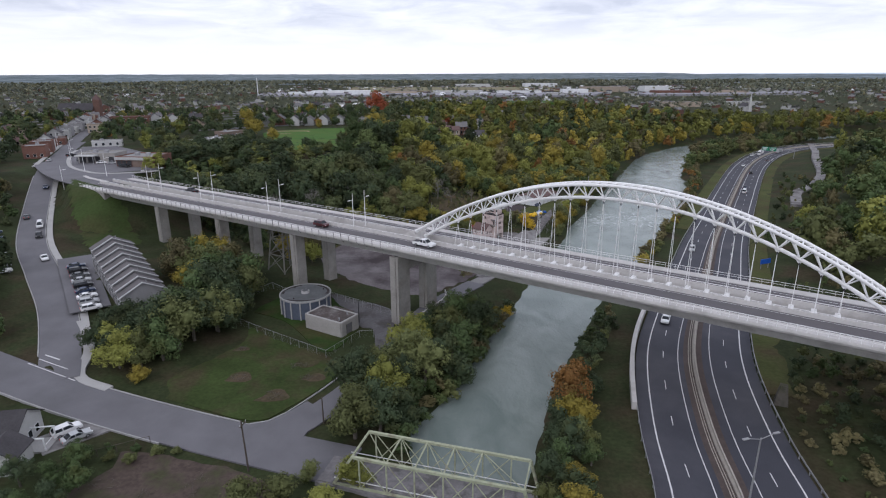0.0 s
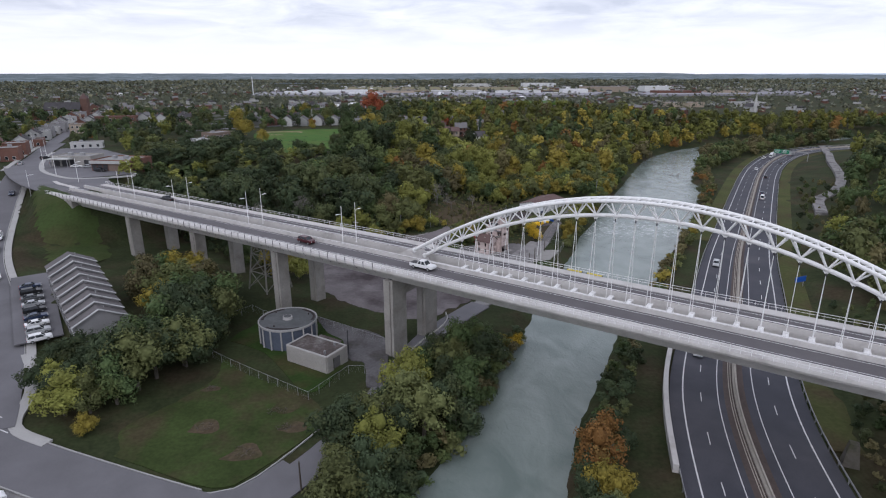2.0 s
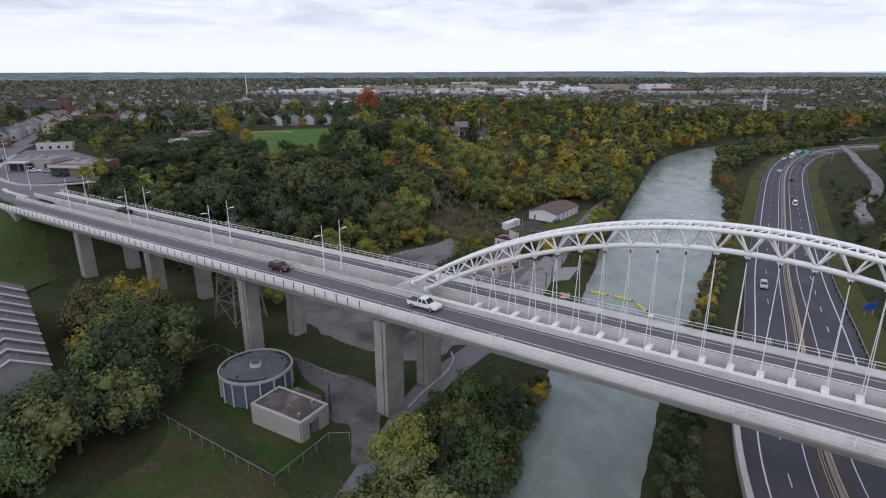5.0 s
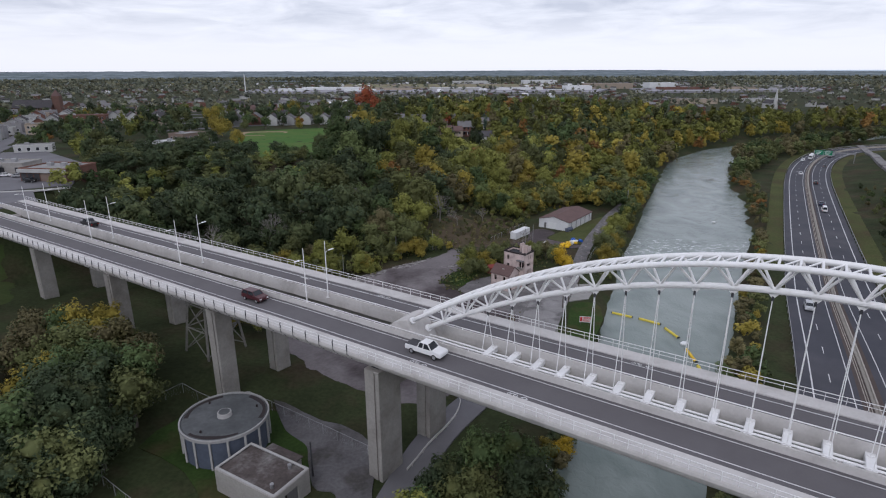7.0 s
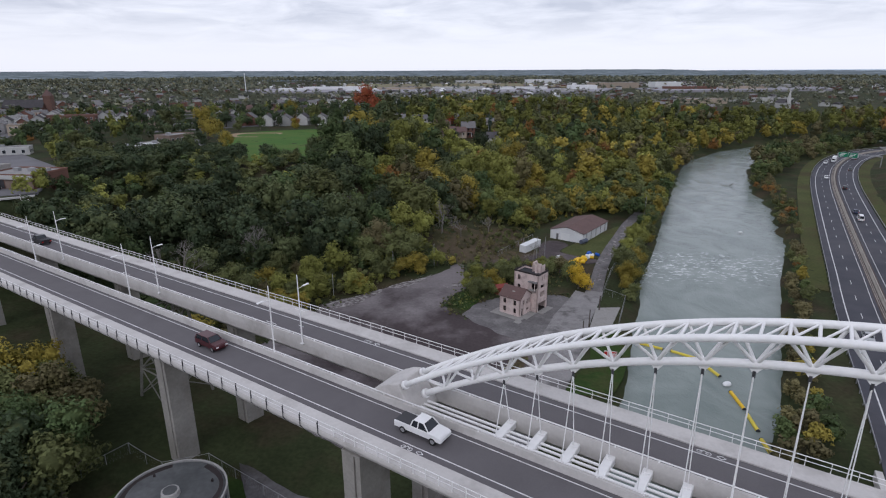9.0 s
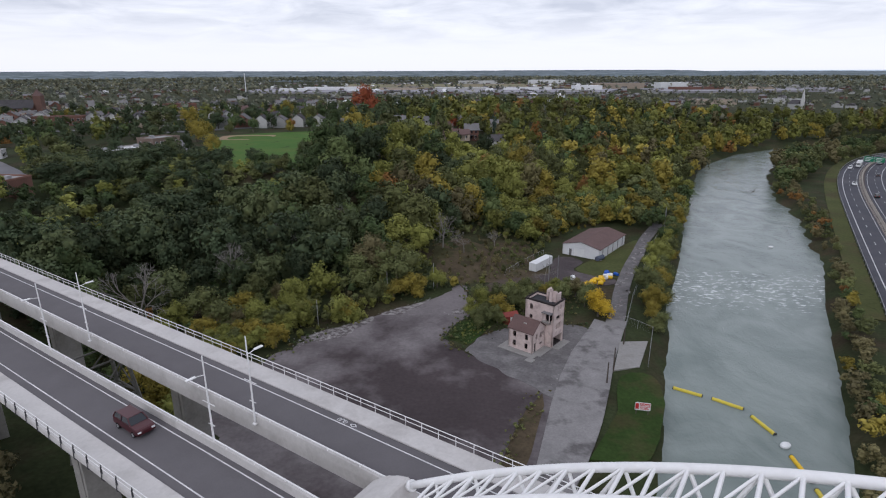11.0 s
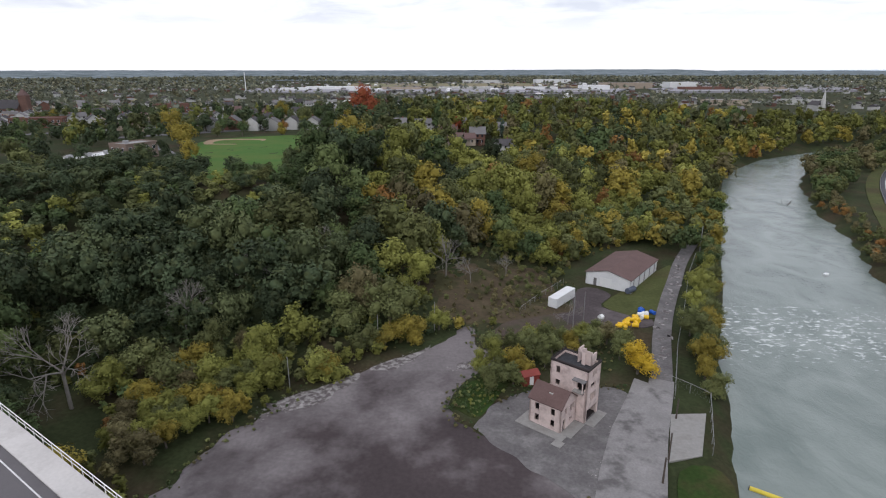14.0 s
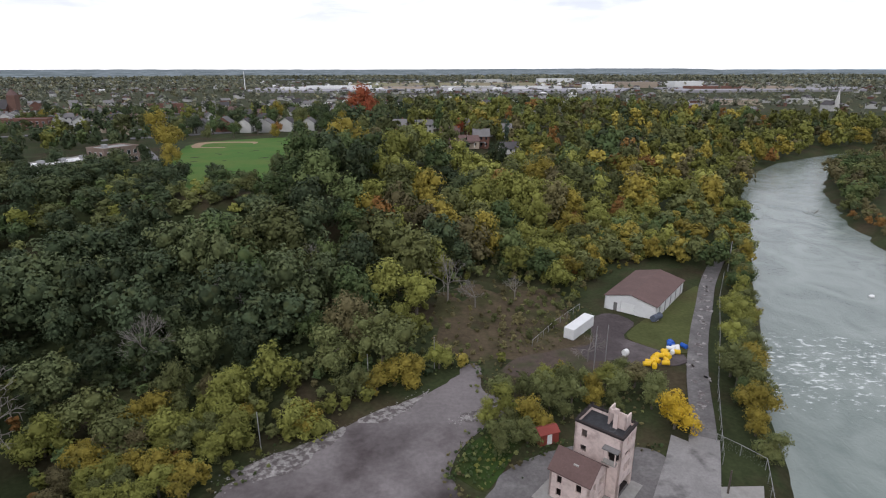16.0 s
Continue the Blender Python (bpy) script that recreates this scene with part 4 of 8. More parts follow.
for x, inner, outer, half in ((-50.9, 3.6, 8.3, 1.25), (-87.7, 4.4, 7.6, 1.2), (-122.1, 4.4, 7.6, 1.2), (-156.3, 4.4, 7.6, 1.2), (50.5, 3.6, 8.3, 1.25), (94.0, 3.6, 8.3, 1.25)):
    for s in (-1, 1):
        lo = ground_z(*(bridge.matrix_basis @ Vector((x, s * 6.0, 0))).to_2d()) - 1.5
        pier(x, s, inner, outer, half, lo, deck_z(x + BU) - 3.3)
for x in (-50.9, 50.5):
    part("crossbeam", box(x - 0.95, x + 0.95, -3.7, 3.7, 13.4, 16.6, bevel=0.1), M["pier_concrete"], bridge)
part("abutment", box(X0 - 6, -186.0, -10.2, 10.3, 9.0, 19.0, bevel=0.2), M["pier_concrete"], bridge, "concrete abutment wall")
part("abutment", box(104.0, X1 + 4, -10.2, 10.3, 4.0, 18.0, bevel=0.2), M["pier_concrete"], bridge, "concrete abutment wall")

# the arch: two upper chords and one lower chord
arch = new("arch")
arch.parent = bridge
arch["label"] = "white triangular tubular steel arch truss"


def top_z(x):
    return 39.32 - 0.0068 * (x - 0.2) ** 2


def low_z(x):
    return 36.45 - 0.00665 * (x + 0.1) ** 2


def chord(name, xs, yf, zf, r, seg=14):
    pts = [Vector((x, yf(x), zf(x))) for x in xs]
    V, F = [], []
    for i, p in enumerate(pts):
        d = (pts[min(i + 1, len(pts) - 1)] - pts[max(i - 1, 0)]).normalized()
        a = Vector((0, 1, 0))
        b = d.cross(a).normalized()
        for k_ in range(seg):
            t = k_ * math.tau / seg
            V.append(p + a * (r * math.cos(t)) + b * (r * math.sin(t)))
    for i in range(len(pts) - 1):
        for k_ in range(seg):
            F.append((i * seg + k_, i * seg + (k_ + 1) % seg, (i + 1) * seg + (k_ + 1) % seg, (i + 1) * seg + k_))
    F += [tuple(range(seg))[::-1], tuple(range((len(pts) - 1) * seg, len(pts) * seg))]
    return obj(name, V, F, M["white_steel"], arch, smooth=True)


MID, HALF, WIDE = 0.2, 49.0, 1.65
for s in (-1, 1):
    chord("upper_chord", np.linspace(MID - HALF, MID + HALF, 61), lambda x: s * WIDE, top_z, 0.31)
chord("lower_chord", np.linspace(MID - 47.4, MID + 47.4, 59), lambda x: 0.0, low_z, 0.34)
PITCH = 3.46
NODES = [0.45 + PITCH * k_ for k_ in range(-11, 12)]
ends = [NODES[0] - 2 * PITCH, NODES[0] - PITCH] + NODES + [NODES[-1] + PITCH]
for i, x in enumerate(ends):
    h = PITCH / 2
    low = (x, 0, low_z(x))
    for s in (-1, 1):
        for q in (x - h, x + h):
            if abs(q - MID) < HALF - 0.3:
                rod("brace", low, (q, s * WIDE, top_z(q)), 0.135, M["white_steel"], arch)
    for q in (x - h, x):
        if abs(q - MID) < HALF - 0.3:
            rod("cross_tube", (q, -WIDE, top_z(q)), (q, WIDE, top_z(q)), 0.13, M["white_steel"], arch)
        if abs(q - MID) < HALF - 0.3 and abs(q + h - MID) < HALF - 0.3:
            rod("diagonal_tube", (q, -WIDE, top_z(q)), (q + h, WIDE, top_z(q + h)), 0.095, M["white_steel"], arch)
# hangers with gussets and clevises, floor beams between the decks, and tie pipes
for x in NODES:
    zl, zd = low_z(x) - 0.30, deck_z(x + BU)
    bm = bmesh.new()
    for y in (-0.03, 0.03):
        bm.faces.new([bm.verts.new(v) for v in ((x - 0.55, y, zl + 0.1), (x + 0.55, y, zl + 0.1), (x + 0.16, y, zl - 0.42), (x - 0.16, y, zl - 0.42))])
    bmesh.ops.bridge_loops(bm, edges=list(bm.edges))
    part("gusset", bm, M["white_steel"], arch)
    rod("clevis", (x, 0, zl - 0.85), (x, 0, zl - 0.30), 0.12, M["dark_steel"], arch)
    for s in (-1, 1):
        rod("hanger", (x, s * 0.10, zl - 0.75), (x, s * 1.55, zd + 0.1), 0.05, M["white_steel"], arch, seg=6)
    part("floor_beam", box(x - 0.44, x + 0.44, -2.32, 2.32, zd - 0.85, zd - 0.02, bevel=0.06), M["white_steel"], bridge, "white steel floor beam")
    for s in (-1, 1):
        part("anchor_plate", box(x - 0.3, x + 0.3, s * 1.55 - 0.16, s * 1.55 + 0.16, zd - 0.02, zd + 0.14, bevel=0.03), M["white_steel"], bridge)
for y in (-1.35, -0.65, 0.05, 0.75):
    z = deck_z(BU) - 0.42
    rod("tie_pipe", (-47.4, y, z), (47.8, y, z), 0.15, M["white_steel"], bridge)
# the arch's feet: concrete wedges whose front stands square to the tubes, with a flange round each tube
for s in (-1, 1):
    e = lambda d: MID + s * d                  # d metres from the arch's middle
    bm = bmesh.new()
    prof = [(e(53.6), 20.0), (e(53.4), 21.15), (e(51.8), 22.3), (e(50.6), 22.95), (e(49.5), 23.25), (e(47.3), 19.9), (e(47.3), 18.6), (e(51.5), 18.2)]
    a = [bm.verts.new((px_, -2.28, pz_)) for px_, pz_ in prof]
    b = [bm.verts.new((px_, 2.28, pz_)) for px_, pz_ in prof]
    bm.faces.new(a)
    bm.faces.new(b[::-1])
    for i in range(len(prof)):
        bm.faces.new((a[i], a[(i + 1) % len(prof)], b[(i + 1) % len(prof)], b[i]))
    bmesh.ops.bevel(bm, geom=list(bm.edges), offset=0.12, segments=1, affect="EDGES")
    part("arch_foot", bm, M["deck_concrete"], bridge, "pale concrete arch foot")
    for y, zf, d0, r in ((-WIDE, top_z, 48.75, 0.48), (WIDE, top_z, 48.75, 0.48), (0.0, low_z, 47.25, 0.52)):
        p0, p1 = e(d0 + 0.25), e(d0 - 0.05)
        rod("flange", (p0, y, zf(p0)), (p1, y, zf(p1)), r, M["white_steel"], arch, seg=14)

# lamp posts on the decks
def street_lamp(at, turn, tall=9.8, label="slim white lamp post with a flat lantern", arms=True):
    lamp = thing("street_lamp", label, "street lamp", at, turn, group="lamp posts on the bridge")
    part("pole", tube((0, 0, 0), (0, 0, tall), 0.11, 0.06, 8), M["white_steel"], lamp, smooth=False)
    part("base_plate", box(-0.22, 0.22, -0.22, 0.22, 0, 0.12), M["white_steel"], lamp)
    part("arm", tube((0, 0, tall - 1.95), (0, -1.0, tall - 1.75), 0.05, 0.04, 6), M["white_steel"], lamp)
    part("lantern", box(-0.16, 0.16, -1.85, -0.85, tall - 1.82, tall - 1.68, bevel=0.04), M["white_steel"], lamp, "flat white lantern")
    if arms:
        part("banner_arm", tube((-0.9, 0, tall - 4.9), (0.9, 0, tall - 4.9), 0.04, None, 6), M["white_steel"], lamp)
        part("banner_arm", tube((-0.45, 0, tall - 7.2), (0.45, 0, tall - 7.2), 0.04, None, 6), M["white_steel"], lamp)
    return lamp


first_lamp = None
for x in (-69.0, -103.3, -137.2, -168.5):
    for s in (-1, 1):
        m = bridge.matrix_basis @ pose(x, 2.2 if s > 0 else -2.45, deck_z(x + BU), 0, 0, 180 if s > 0 else 0)
        if first_lamp is None:
            first_lamp = street_lamp((0, 0, 0), 0)
            first_lamp.matrix_basis = m
        else:
            copy_thing(first_lamp, m)

# the old steel trestle tower between the decks
trestle = thing("trestle_tower", "old riveted grey steel trestle tower under the bridge", "tower", tuple(bridge.matrix_basis @ Vector((-103.0, 2.4, 0)))[:2] + (2.2,), TURN)
corners = [(-3.8, -4.4), (3.8, -4.4), (3.8, 4.4), (-3.8, 4.4)]
levels = [(0.0, 1.0), (5.0, 0.86), (10.0, 0.72), (15.6, 0.6)]
for (cx, cy) in corners:
    rod("leg", (cx, cy, -1.0), (cx * 0.6, cy * 0.6, 15.6), 0.2, M["rust_steel"], trestle, square=True)
for (z0, k0), (z1, k1) in zip(levels[:-1], levels[1:]):
    for (a, b) in zip(corners, corners[1:] + corners[:1]):
        rod("brace", (a[0] * k0, a[1] * k0, z0), (b[0] * k1, b[1] * k1, z1), 0.08, M["rust_steel"], trestle, square=True)
        rod("brace", (b[0] * k0, b[1] * k0, z0), (a[0] * k1, a[1] * k1, z1), 0.08, M["rust_steel"], trestle, square=True)
        rod("strut", (a[0] * k1, a[1] * k1, z1), (b[0] * k1, b[1] * k1, z1), 0.1, M["rust_steel"], trestle, square=True)

# ---- trees ----
def ico(level):
    bm = bmesh.new()
    bmesh.ops.create_icosphere(bm, subdivisions=level, radius=1)
    V = np.array([v.co[:] for v in bm.verts])
    F = np.array([[v.index for v in f.verts] for f in bm.faces])
    bm.free()
    return V, F


ICO0, ICO1 = ico(1), ico(2)


def crown_arrays(rng, tufts, cards, leaf=0.05, ball=ICO1, lobes=6, spiky=0.0):
    """A crown of radius about 1: limbs' lobes, each set with tufts of many small leaf sprays."""
    V, F, base = [], [], 0
    if spiky:
        t = np.linspace(0, 1, lobes)
        lc = np.stack([0.10 * rng.normal(size=lobes), 0.10 * rng.normal(size=lobes), -0.75 + 1.6 * t], 1)
        lr = 0.42 * (1 - 0.8 * t)
    else:
        a = math.tau * (np.arange(lobes) * 0.382 + rng.uniform(0, 1))
        h = rng.uniform(-0.50, 0.48, lobes)
        h[:2] = np.array([0.50, -0.1])[:lobes]
        w = 0.54 * np.sqrt(np.clip(1 - (h / 0.95) ** 2, 0.05, 1)) * rng.uniform(0.6, 1.15, lobes)
        w[:2] = np.array([0.1, 0.05])[:lobes]
        lc = np.stack([w * np.cos(a), w * np.sin(a), h], 1)
        lr = rng.uniform(0.30, 0.50, lobes)
    for c, r in zip(lc, lr):
        V.append(c + ball[0] * r * 0.54 * (1 + 0.12 * rng.normal(size=(len(ball[0]), 1)).clip(-1.6, 1.6)))
        F.append(ball[1] + base)
        base += len(ball[0])
    li = rng.choice(lobes, tufts, p=lr ** 2 / (lr ** 2).sum())
    d = rng.normal(size=(tufts, 3))
    d[:, 2] += 0.25
    d /= np.linalg.norm(d, axis=1, keepdims=True)
    tc = lc[li] + d * lr[li][:, None] * rng.uniform(0.72, 1.12, (tufts, 1))
    tr = rng.uniform(0.08, 0.19, tufts) * (0.8 if spiky else 1.0)
    # most of the sprays sit in the tufts, the rest cover the lobes between them
    ti = rng.choice(tufts, cards, p=tr ** 2 / (tr ** 2).sum())
    q = rng.normal(size=(cards, 3))
    q /= np.linalg.norm(q, axis=1, keepdims=True)
    p = tc[ti] + q * tr[ti][:, None] * rng.uniform(0.55, 1.12, (cards, 1))
    lj = rng.choice(lobes, cards, p=lr ** 2 / (lr ** 2).sum())
    on = rng.uniform(0, 1, (cards, 1)) < 0.30
    p = np.where(on, lc[lj] + q * lr[lj][:, None] * rng.uniform(0.74, 1.06, (cards, 1)), p)
    n = q + np.where(on, 0.0, 0.5) * d[ti] + np.array([0, 0, 0.3]) + 0.30 * rng.normal(size=(cards, 3))
    n /= np.linalg.norm(n, axis=1, keepdims=True)
    a = np.cross(n, rng.normal(size=(cards, 3)))
    a /= np.linalg.norm(a, axis=1, keepdims=True)
    b = np.cross(n, a)
    s = leaf * rng.uniform(0.55, 1.45, (cards, 1))
    V.append(np.stack([p - a * s, p + a * s, p + b * s * 1.35], 1).reshape(-1, 3))
    F.append(base + np.arange(3 * cards).reshape(-1, 3))
    return np.concatenate(V), np.concatenate(F)


rng = np.random.default_rng(11)
CROWNS = [crown_arrays(rng, 120, 3000, leaf=0.043, lobes=int(rng.integers(6, 10))) for _ in range(7)]
SPIRE = crown_arrays(rng, 60, 2200, spiky=1.0, lobes=7)
CROWN_MESH = {}


def crown_mesh(shape, key):
    if (shape, key) not in CROWN_MESH:
        V, F = SPIRE if shape == "spire" else CROWNS[shape]
        o = tri_obj("crown", V, F, M["leaf_" + key])
        CROWN_MESH[shape, key] = o.data
        bpy.data.objects.remove(o)
    return CROWN_MESH[shape, key]


bm = tube((0, 0, -0.04), (0.02, 0, 0.42), 0.045, 0.032, 7)
add_tube(bm, (0.02, 0, 0.42), (0.05, 0.03, 0.7), 0.032, 0.012, 6)
for a, zz, ln in ((0.3, 0.30, 0.30), (2.2, 0.36, 0.32), (4.1, 0.33, 0.28), (5.4, 0.44, 0.25)):
    add_tube(bm, (0.015, 0, zz), (ln * math.cos(a), ln * math.sin(a), zz + 0.22), 0.02, 0.008, 5)
o = part("trunk", bm, M["bark"])
TRUNK_MESH = o.data
bpy.data.objects.remove(o)
WORDS = {"dark": "dark green", "green": "mid green", "olive": "olive green", "lime": "yellow-green", "gold": "golden autumn", "yellow": "bright yellow autumn", "rust": "rust-orange autumn", "red": "red autumn", "brown": "thin brown autumn", "blue": "blue-green"}


def tree(x, y, tall, wide, key, shape=None, z=None, group="", name="tree", flat=1.0):
    z = ground_z(x, y) if z is None else z
    t = thing(name, f"{'broadleaf tree' if name == 'tree' else name} with {WORDS[key]} leaves standing on the ground", name, (x, y, z), rng.uniform(0, 360), group)
    tr = new("trunk", TRUNK_MESH)
    tr.parent = t
    tr.matrix_basis = Matrix.Diagonal((tall * 0.8, tall * 0.8, tall * 0.95, 1))
    cr = new("crown", crown_mesh(int(rng.integers(0, 7)) if shape is None else shape, key))
    cr.parent = t
    high = max(tall * 0.47, wide * 0.8) * min(flat, 1.05)
    cr.matrix_basis = Matrix.LocRotScale((0, 0, tall - high), None, (wide, wide, high * 1.06))
    return t


ROT = np.array([[math.cos(radians(TURN)), -math.sin(radians(TURN))], [math.sin(radians(TURN)), math.cos(radians(TURN))]])
FIELD = [(-150, 470), (-136, 486), (-82, 500), (-60, 490), (-48, 440), (-38, 385), (-44, 356), (-67, 326), (-80, 319), (-100, 334), (-114, 356), (-158, 412)]
OPEN = [(-74.0, 214.0), (-66.0, 214.5), (-58.5, 208.5), (-54.5, 200.0), (-52.5, 192.6), (-60.0, 194.5), (-68.0, 202.0)]
LOTS = [OPEN, [(-172, 366), (-160, 346), (-143, 328), (-122, 352), (-124, 385), (-150, 394)], [(-152, 260), (-130, 256), (-122, 276), (-130, 296), (-152, 290)], [(-330, 505), (-250, 480), (-245, 500), (-250, 530), (-310, 540)], [(-45, 485), (-30, 440), (-20, 410), (10, 412), (35, 418), (32, 440), (0, 470), (-20, 490)], [(-285, 505), (-245, 480), (-225, 500), (-250, 540)]]
YARD = [(-44, 184), (-38, 200), (-31, 212), (-12, 231), (4, 242), (12, 240), (24, 246), (26, 256), (38, 268), (48, 284), (60, 290), (72, 290), (56, 250), (38, 210), (28, 180), (10, 158), (-6, 148), (-36, 168)]
HILL_LAWN = [(-140, 165), (-92, 155), (-70, 160), (-80, 200), (-118, 222), (-150, 240), (-180, 255), (-185, 232), (-150, 190)]
PLAZA = [(-255, 372), (-222, 350), (-195, 352), (-150, 306), (-122, 252), (-118, 226), (-150, 205), (-200, 250), (-240, 325)]


def clear_of_works(X, Y, r):
    """Which places lie clear of the roads, the bridge and the open ground by r metres."""
    u, c = X * ROT[0, 0] + Y * ROT[1, 0], X * ROT[0, 1] + Y * ROT[1, 1]
    ok = ~((c > 95 - r) & (c < 123 + r * 0.4) & (u > -250))
    for line, gap in ((STREET[:, :2], 11), (LOWER[:, :2], 8), (HIGHWAY[:, :2], 13)):
        ok &= np.abs(side(line, X, Y)) > gap + r
    ok &= np.abs(side(LANE[:, :2], X, Y)) > 4.0 + r * 0.6
    ok &= np.abs(side(APPROACH[:, :2], X, Y)) > 14
    ok &= np.abs(side(HOMES[:, :2], X, Y)) > 7 + r
    ok &= np.abs(side(LOT[:, :2], X, Y)) > 5 + r
    for poly in (FIELD, YARD, PLAZA, *LOTS):
        ok &= ~within(poly, X, Y)
    return ok


def within(poly, X, Y):
    hit = np.zeros(X.shape, bool)
    for (ax, ay), (bx, by) in zip(poly, poly[1:] + poly[:1]):
        hit ^= ((ay > Y) != (by > Y)) & (X < (bx - ax) * (Y - ay) / (by - ay + 1e-12) + ax)
    return hit


def scatter(n, x0, x1, y0, y1, gap, test, seed):
    """Random places no nearer to each other than gap that pass the test."""
    r = np.random.default_rng(seed)
    X, Y = r.uniform(x0, x1, n), r.uniform(y0, y1, n)
    ok = test(X, Y)
    cell, out = {}, []
    for x, y in zip(X[ok], Y[ok]):
        i, j = int(x // gap), int(y // gap)
        if any((x - a) ** 2 + (y - b) ** 2 < gap * gap for di in (-1, 0, 1) for dj in (-1, 0, 1) for a, b in cell.get((i + di, j + dj), ())):
            continue
        cell.setdefault((i, j), []).append((x, y))
        out.append((x, y))
    return np.array(out).reshape(-1, 2)


def warmth(P):
    """How far autumn has come: dark inland on the western hill, yellower at the yard's edge and up the river."""
    d = side(FOOT, P[:, 0], P[:, 1])
    patchy = np.array([noise.noise(Vector((x * 0.03, y * 0.03, 2.0))) for x, y in P])
    return 0.24 + 0.50 * np.exp(-np.maximum(d, 0) / 20) + 0.34 * np.tanh((P[:, 0] + 26) / 34) + 0.62 * patchy + 0.16 * np.tanh((P[:, 1] - 265) / 60) - 0.10 * ((P[:, 0] < -15) & (P[:, 1] < 285) & (d > 18))


def leaf_for(v, r, mixed_in=0.33):
    v = v + r.normal() * mixed_in
    for top, key in ((0.10, "dark"), (0.28, "green"), (0.56, "olive"), (0.92, "lime")):
        if v < top:
            return key
    return ("gold", "olive", "lime", "brown", "gold", "brown", "lime", "gold", "rust", "lime", "olive", "lime")[int(r.integers(0, 12))]


def hill_wood(X, Y):
    d = side(FOOT, X, Y)
    c = X * ROT[0, 1] + Y * ROT[1, 1]
    return (d > 1.0) & (d < 190) & (X > -152) & (Y < 348) & (c > 118) & ~within(HILL_LAWN, X, Y) & ~within(BRUSHLAND, X, Y) & clear_of_works(X, Y, 2.0)


NEAR_WOOD = scatter(16000, -152, 150, 165, 348, 7.0, hill_wood, 5)
r_ = np.random.default_rng(21)
DW, HW_, ZW = side(FOOT, NEAR_WOOD[:, 0], NEAR_WOOD[:, 1]), warmth(NEAR_WOOD), height(NEAR_WOOD[:, 0], NEAR_WOOD[:, 1])
behind = {}
for (x, y), d, w, z in zip(NEAR_WOOD, DW, HW_, ZW):
    tall = r_.uniform(5.5, 9) if d < 9 else (r_.uniform(7.5, 12) if d < 26 else r_.uniform(9, 19))
    if y > 285 and -165 < x < -50:
        tall = r_.uniform(8, 12.5)                 # low growth below the playing field
    if -112 < x < -58 and y > 290:
        tall = r_.uniform(5.0, 8.5)
    if (-170 < x < -118 and y > 288) or (-138 < x < -96 and 236 < y < 288):
        tall = r_.uniform(5.5, 9)                  # and below the flat-roofed buildings
    wide = min(tall * (0.62 if tall < 10 and y > 285 else 0.58 if d < 9 else 0.44) * r_.uniform(0.9, 1.35), 8.4)
    key = leaf_for(w - 0.06 * (x < -25 and d > 22), r_, 0.17 if x < -25 and d > 22 else 0.33)
    if d < 9 and y < 246 and x > -56:
        key = ("gold", "lime", "olive", "gold", "lime", "brown", "lime", "olive")[int(r_.integers(0, 8))]
    if y < 228 and x > -62 or (x > -30 and d < 22 and y < 262):
        tree(x, y, tall, wide, key, z=z - 0.1, group="trees of the hillside wood", flat=r_.uniform(0.95, 1.25))
    else:
        behind.setdefault(key, []).append((x, y, z, tall, wide))


# groves on the flats, each given by its outline; the farther ones are joined
JOINED = {}
MASSED = (85, 86, 87, 88, 90, 80, 82, 83, 64, 65, 66, 71, 73, 76, 78, 79)


def grove(poly, gap, low, high, keys, seed, label, ratio=0.52, above=-1.2):
    P = np.array(poly, float)
    spots = scatter(2500, P[:, 0].min(), P[:, 0].max(), P[:, 1].min(), P[:, 1].max(), gap, lambda X, Y: within(poly, X, Y) & (base_height(X, Y) > above), seed)
    r = np.random.default_rng(seed)
    for (x, y), z in zip(spots, height(spots[:, 0], spots[:, 1])):
        tall = r.uniform(low, high)
        if seed in MASSED:
            JOINED.setdefault((keys[int(r.integers(0, len(keys)))], label), []).append((x, y, max(z, -1.9) - 0.1, tall, tall * ratio * r.uniform(0.9, 1.15)))
            continue
        tree(x, y, tall, tall * ratio * r.uniform(0.9, 1.15), keys[int(r.integers(0, len(keys)))], z=max(z, -1.9) - 0.1, group=label, flat=r.uniform(0.9, 1.15))


grove([(-19, 84), (-9, 80), (-3, 88), (5, 102), (11, 120), (12, 127), (3, 131), (-3, 128), (-8, 116), (-12, 107), (-17, 98)], 4.4, 6.5, 11, ["dark", "green", "dark", "green", "olive", "lime", "dark"], 61, "trees on the west bank")
grove([(-7, 80), (1, 91), (8, 104), (13, 119), (19, 134), (22, 141), (17, 142), (12, 133), (7, 121), (2, 107), (-5, 94), (-11, 84)], 2.3, 2.4, 5.0, ["dark", "green", "dark", "brown", "olive", "green"], 85, "bushes on the west bank", 0.62, -2.39)
grove([(-28, 58), (-14, 62), (-8, 70), (-12, 73), (-22, 73), (-30, 66)], 4.5, 4, 6.5, ["green", "olive", "lime"], 62, "trees by the truss bridge")
grove([(12, 56), (19, 82), (24, 97), (28, 97), (25, 82), (20, 56)], 3.6, 5, 8.5, ["green", "olive", "green", "gold", "olive", "dark"], 63, "trees on the east bank")
grove([(24, 97), (28, 108), (36, 126), (44, 136), (41, 124), (35, 111), (29, 98)], 2.6, 2.4, 5.0, ["dark", "green", "brown", "olive", "dark"], 90, "bushes on the east bank", 0.6)
grove([(45, 150), (62, 176), (84, 210), (98, 234), (98, 225), (82, 199), (64, 167), (55, 150)], 2.8, 2.2, 5.2, ["olive", "brown", "green", "brown", "brown", "gold"], 64, "bushes on the east bank", 0.62)
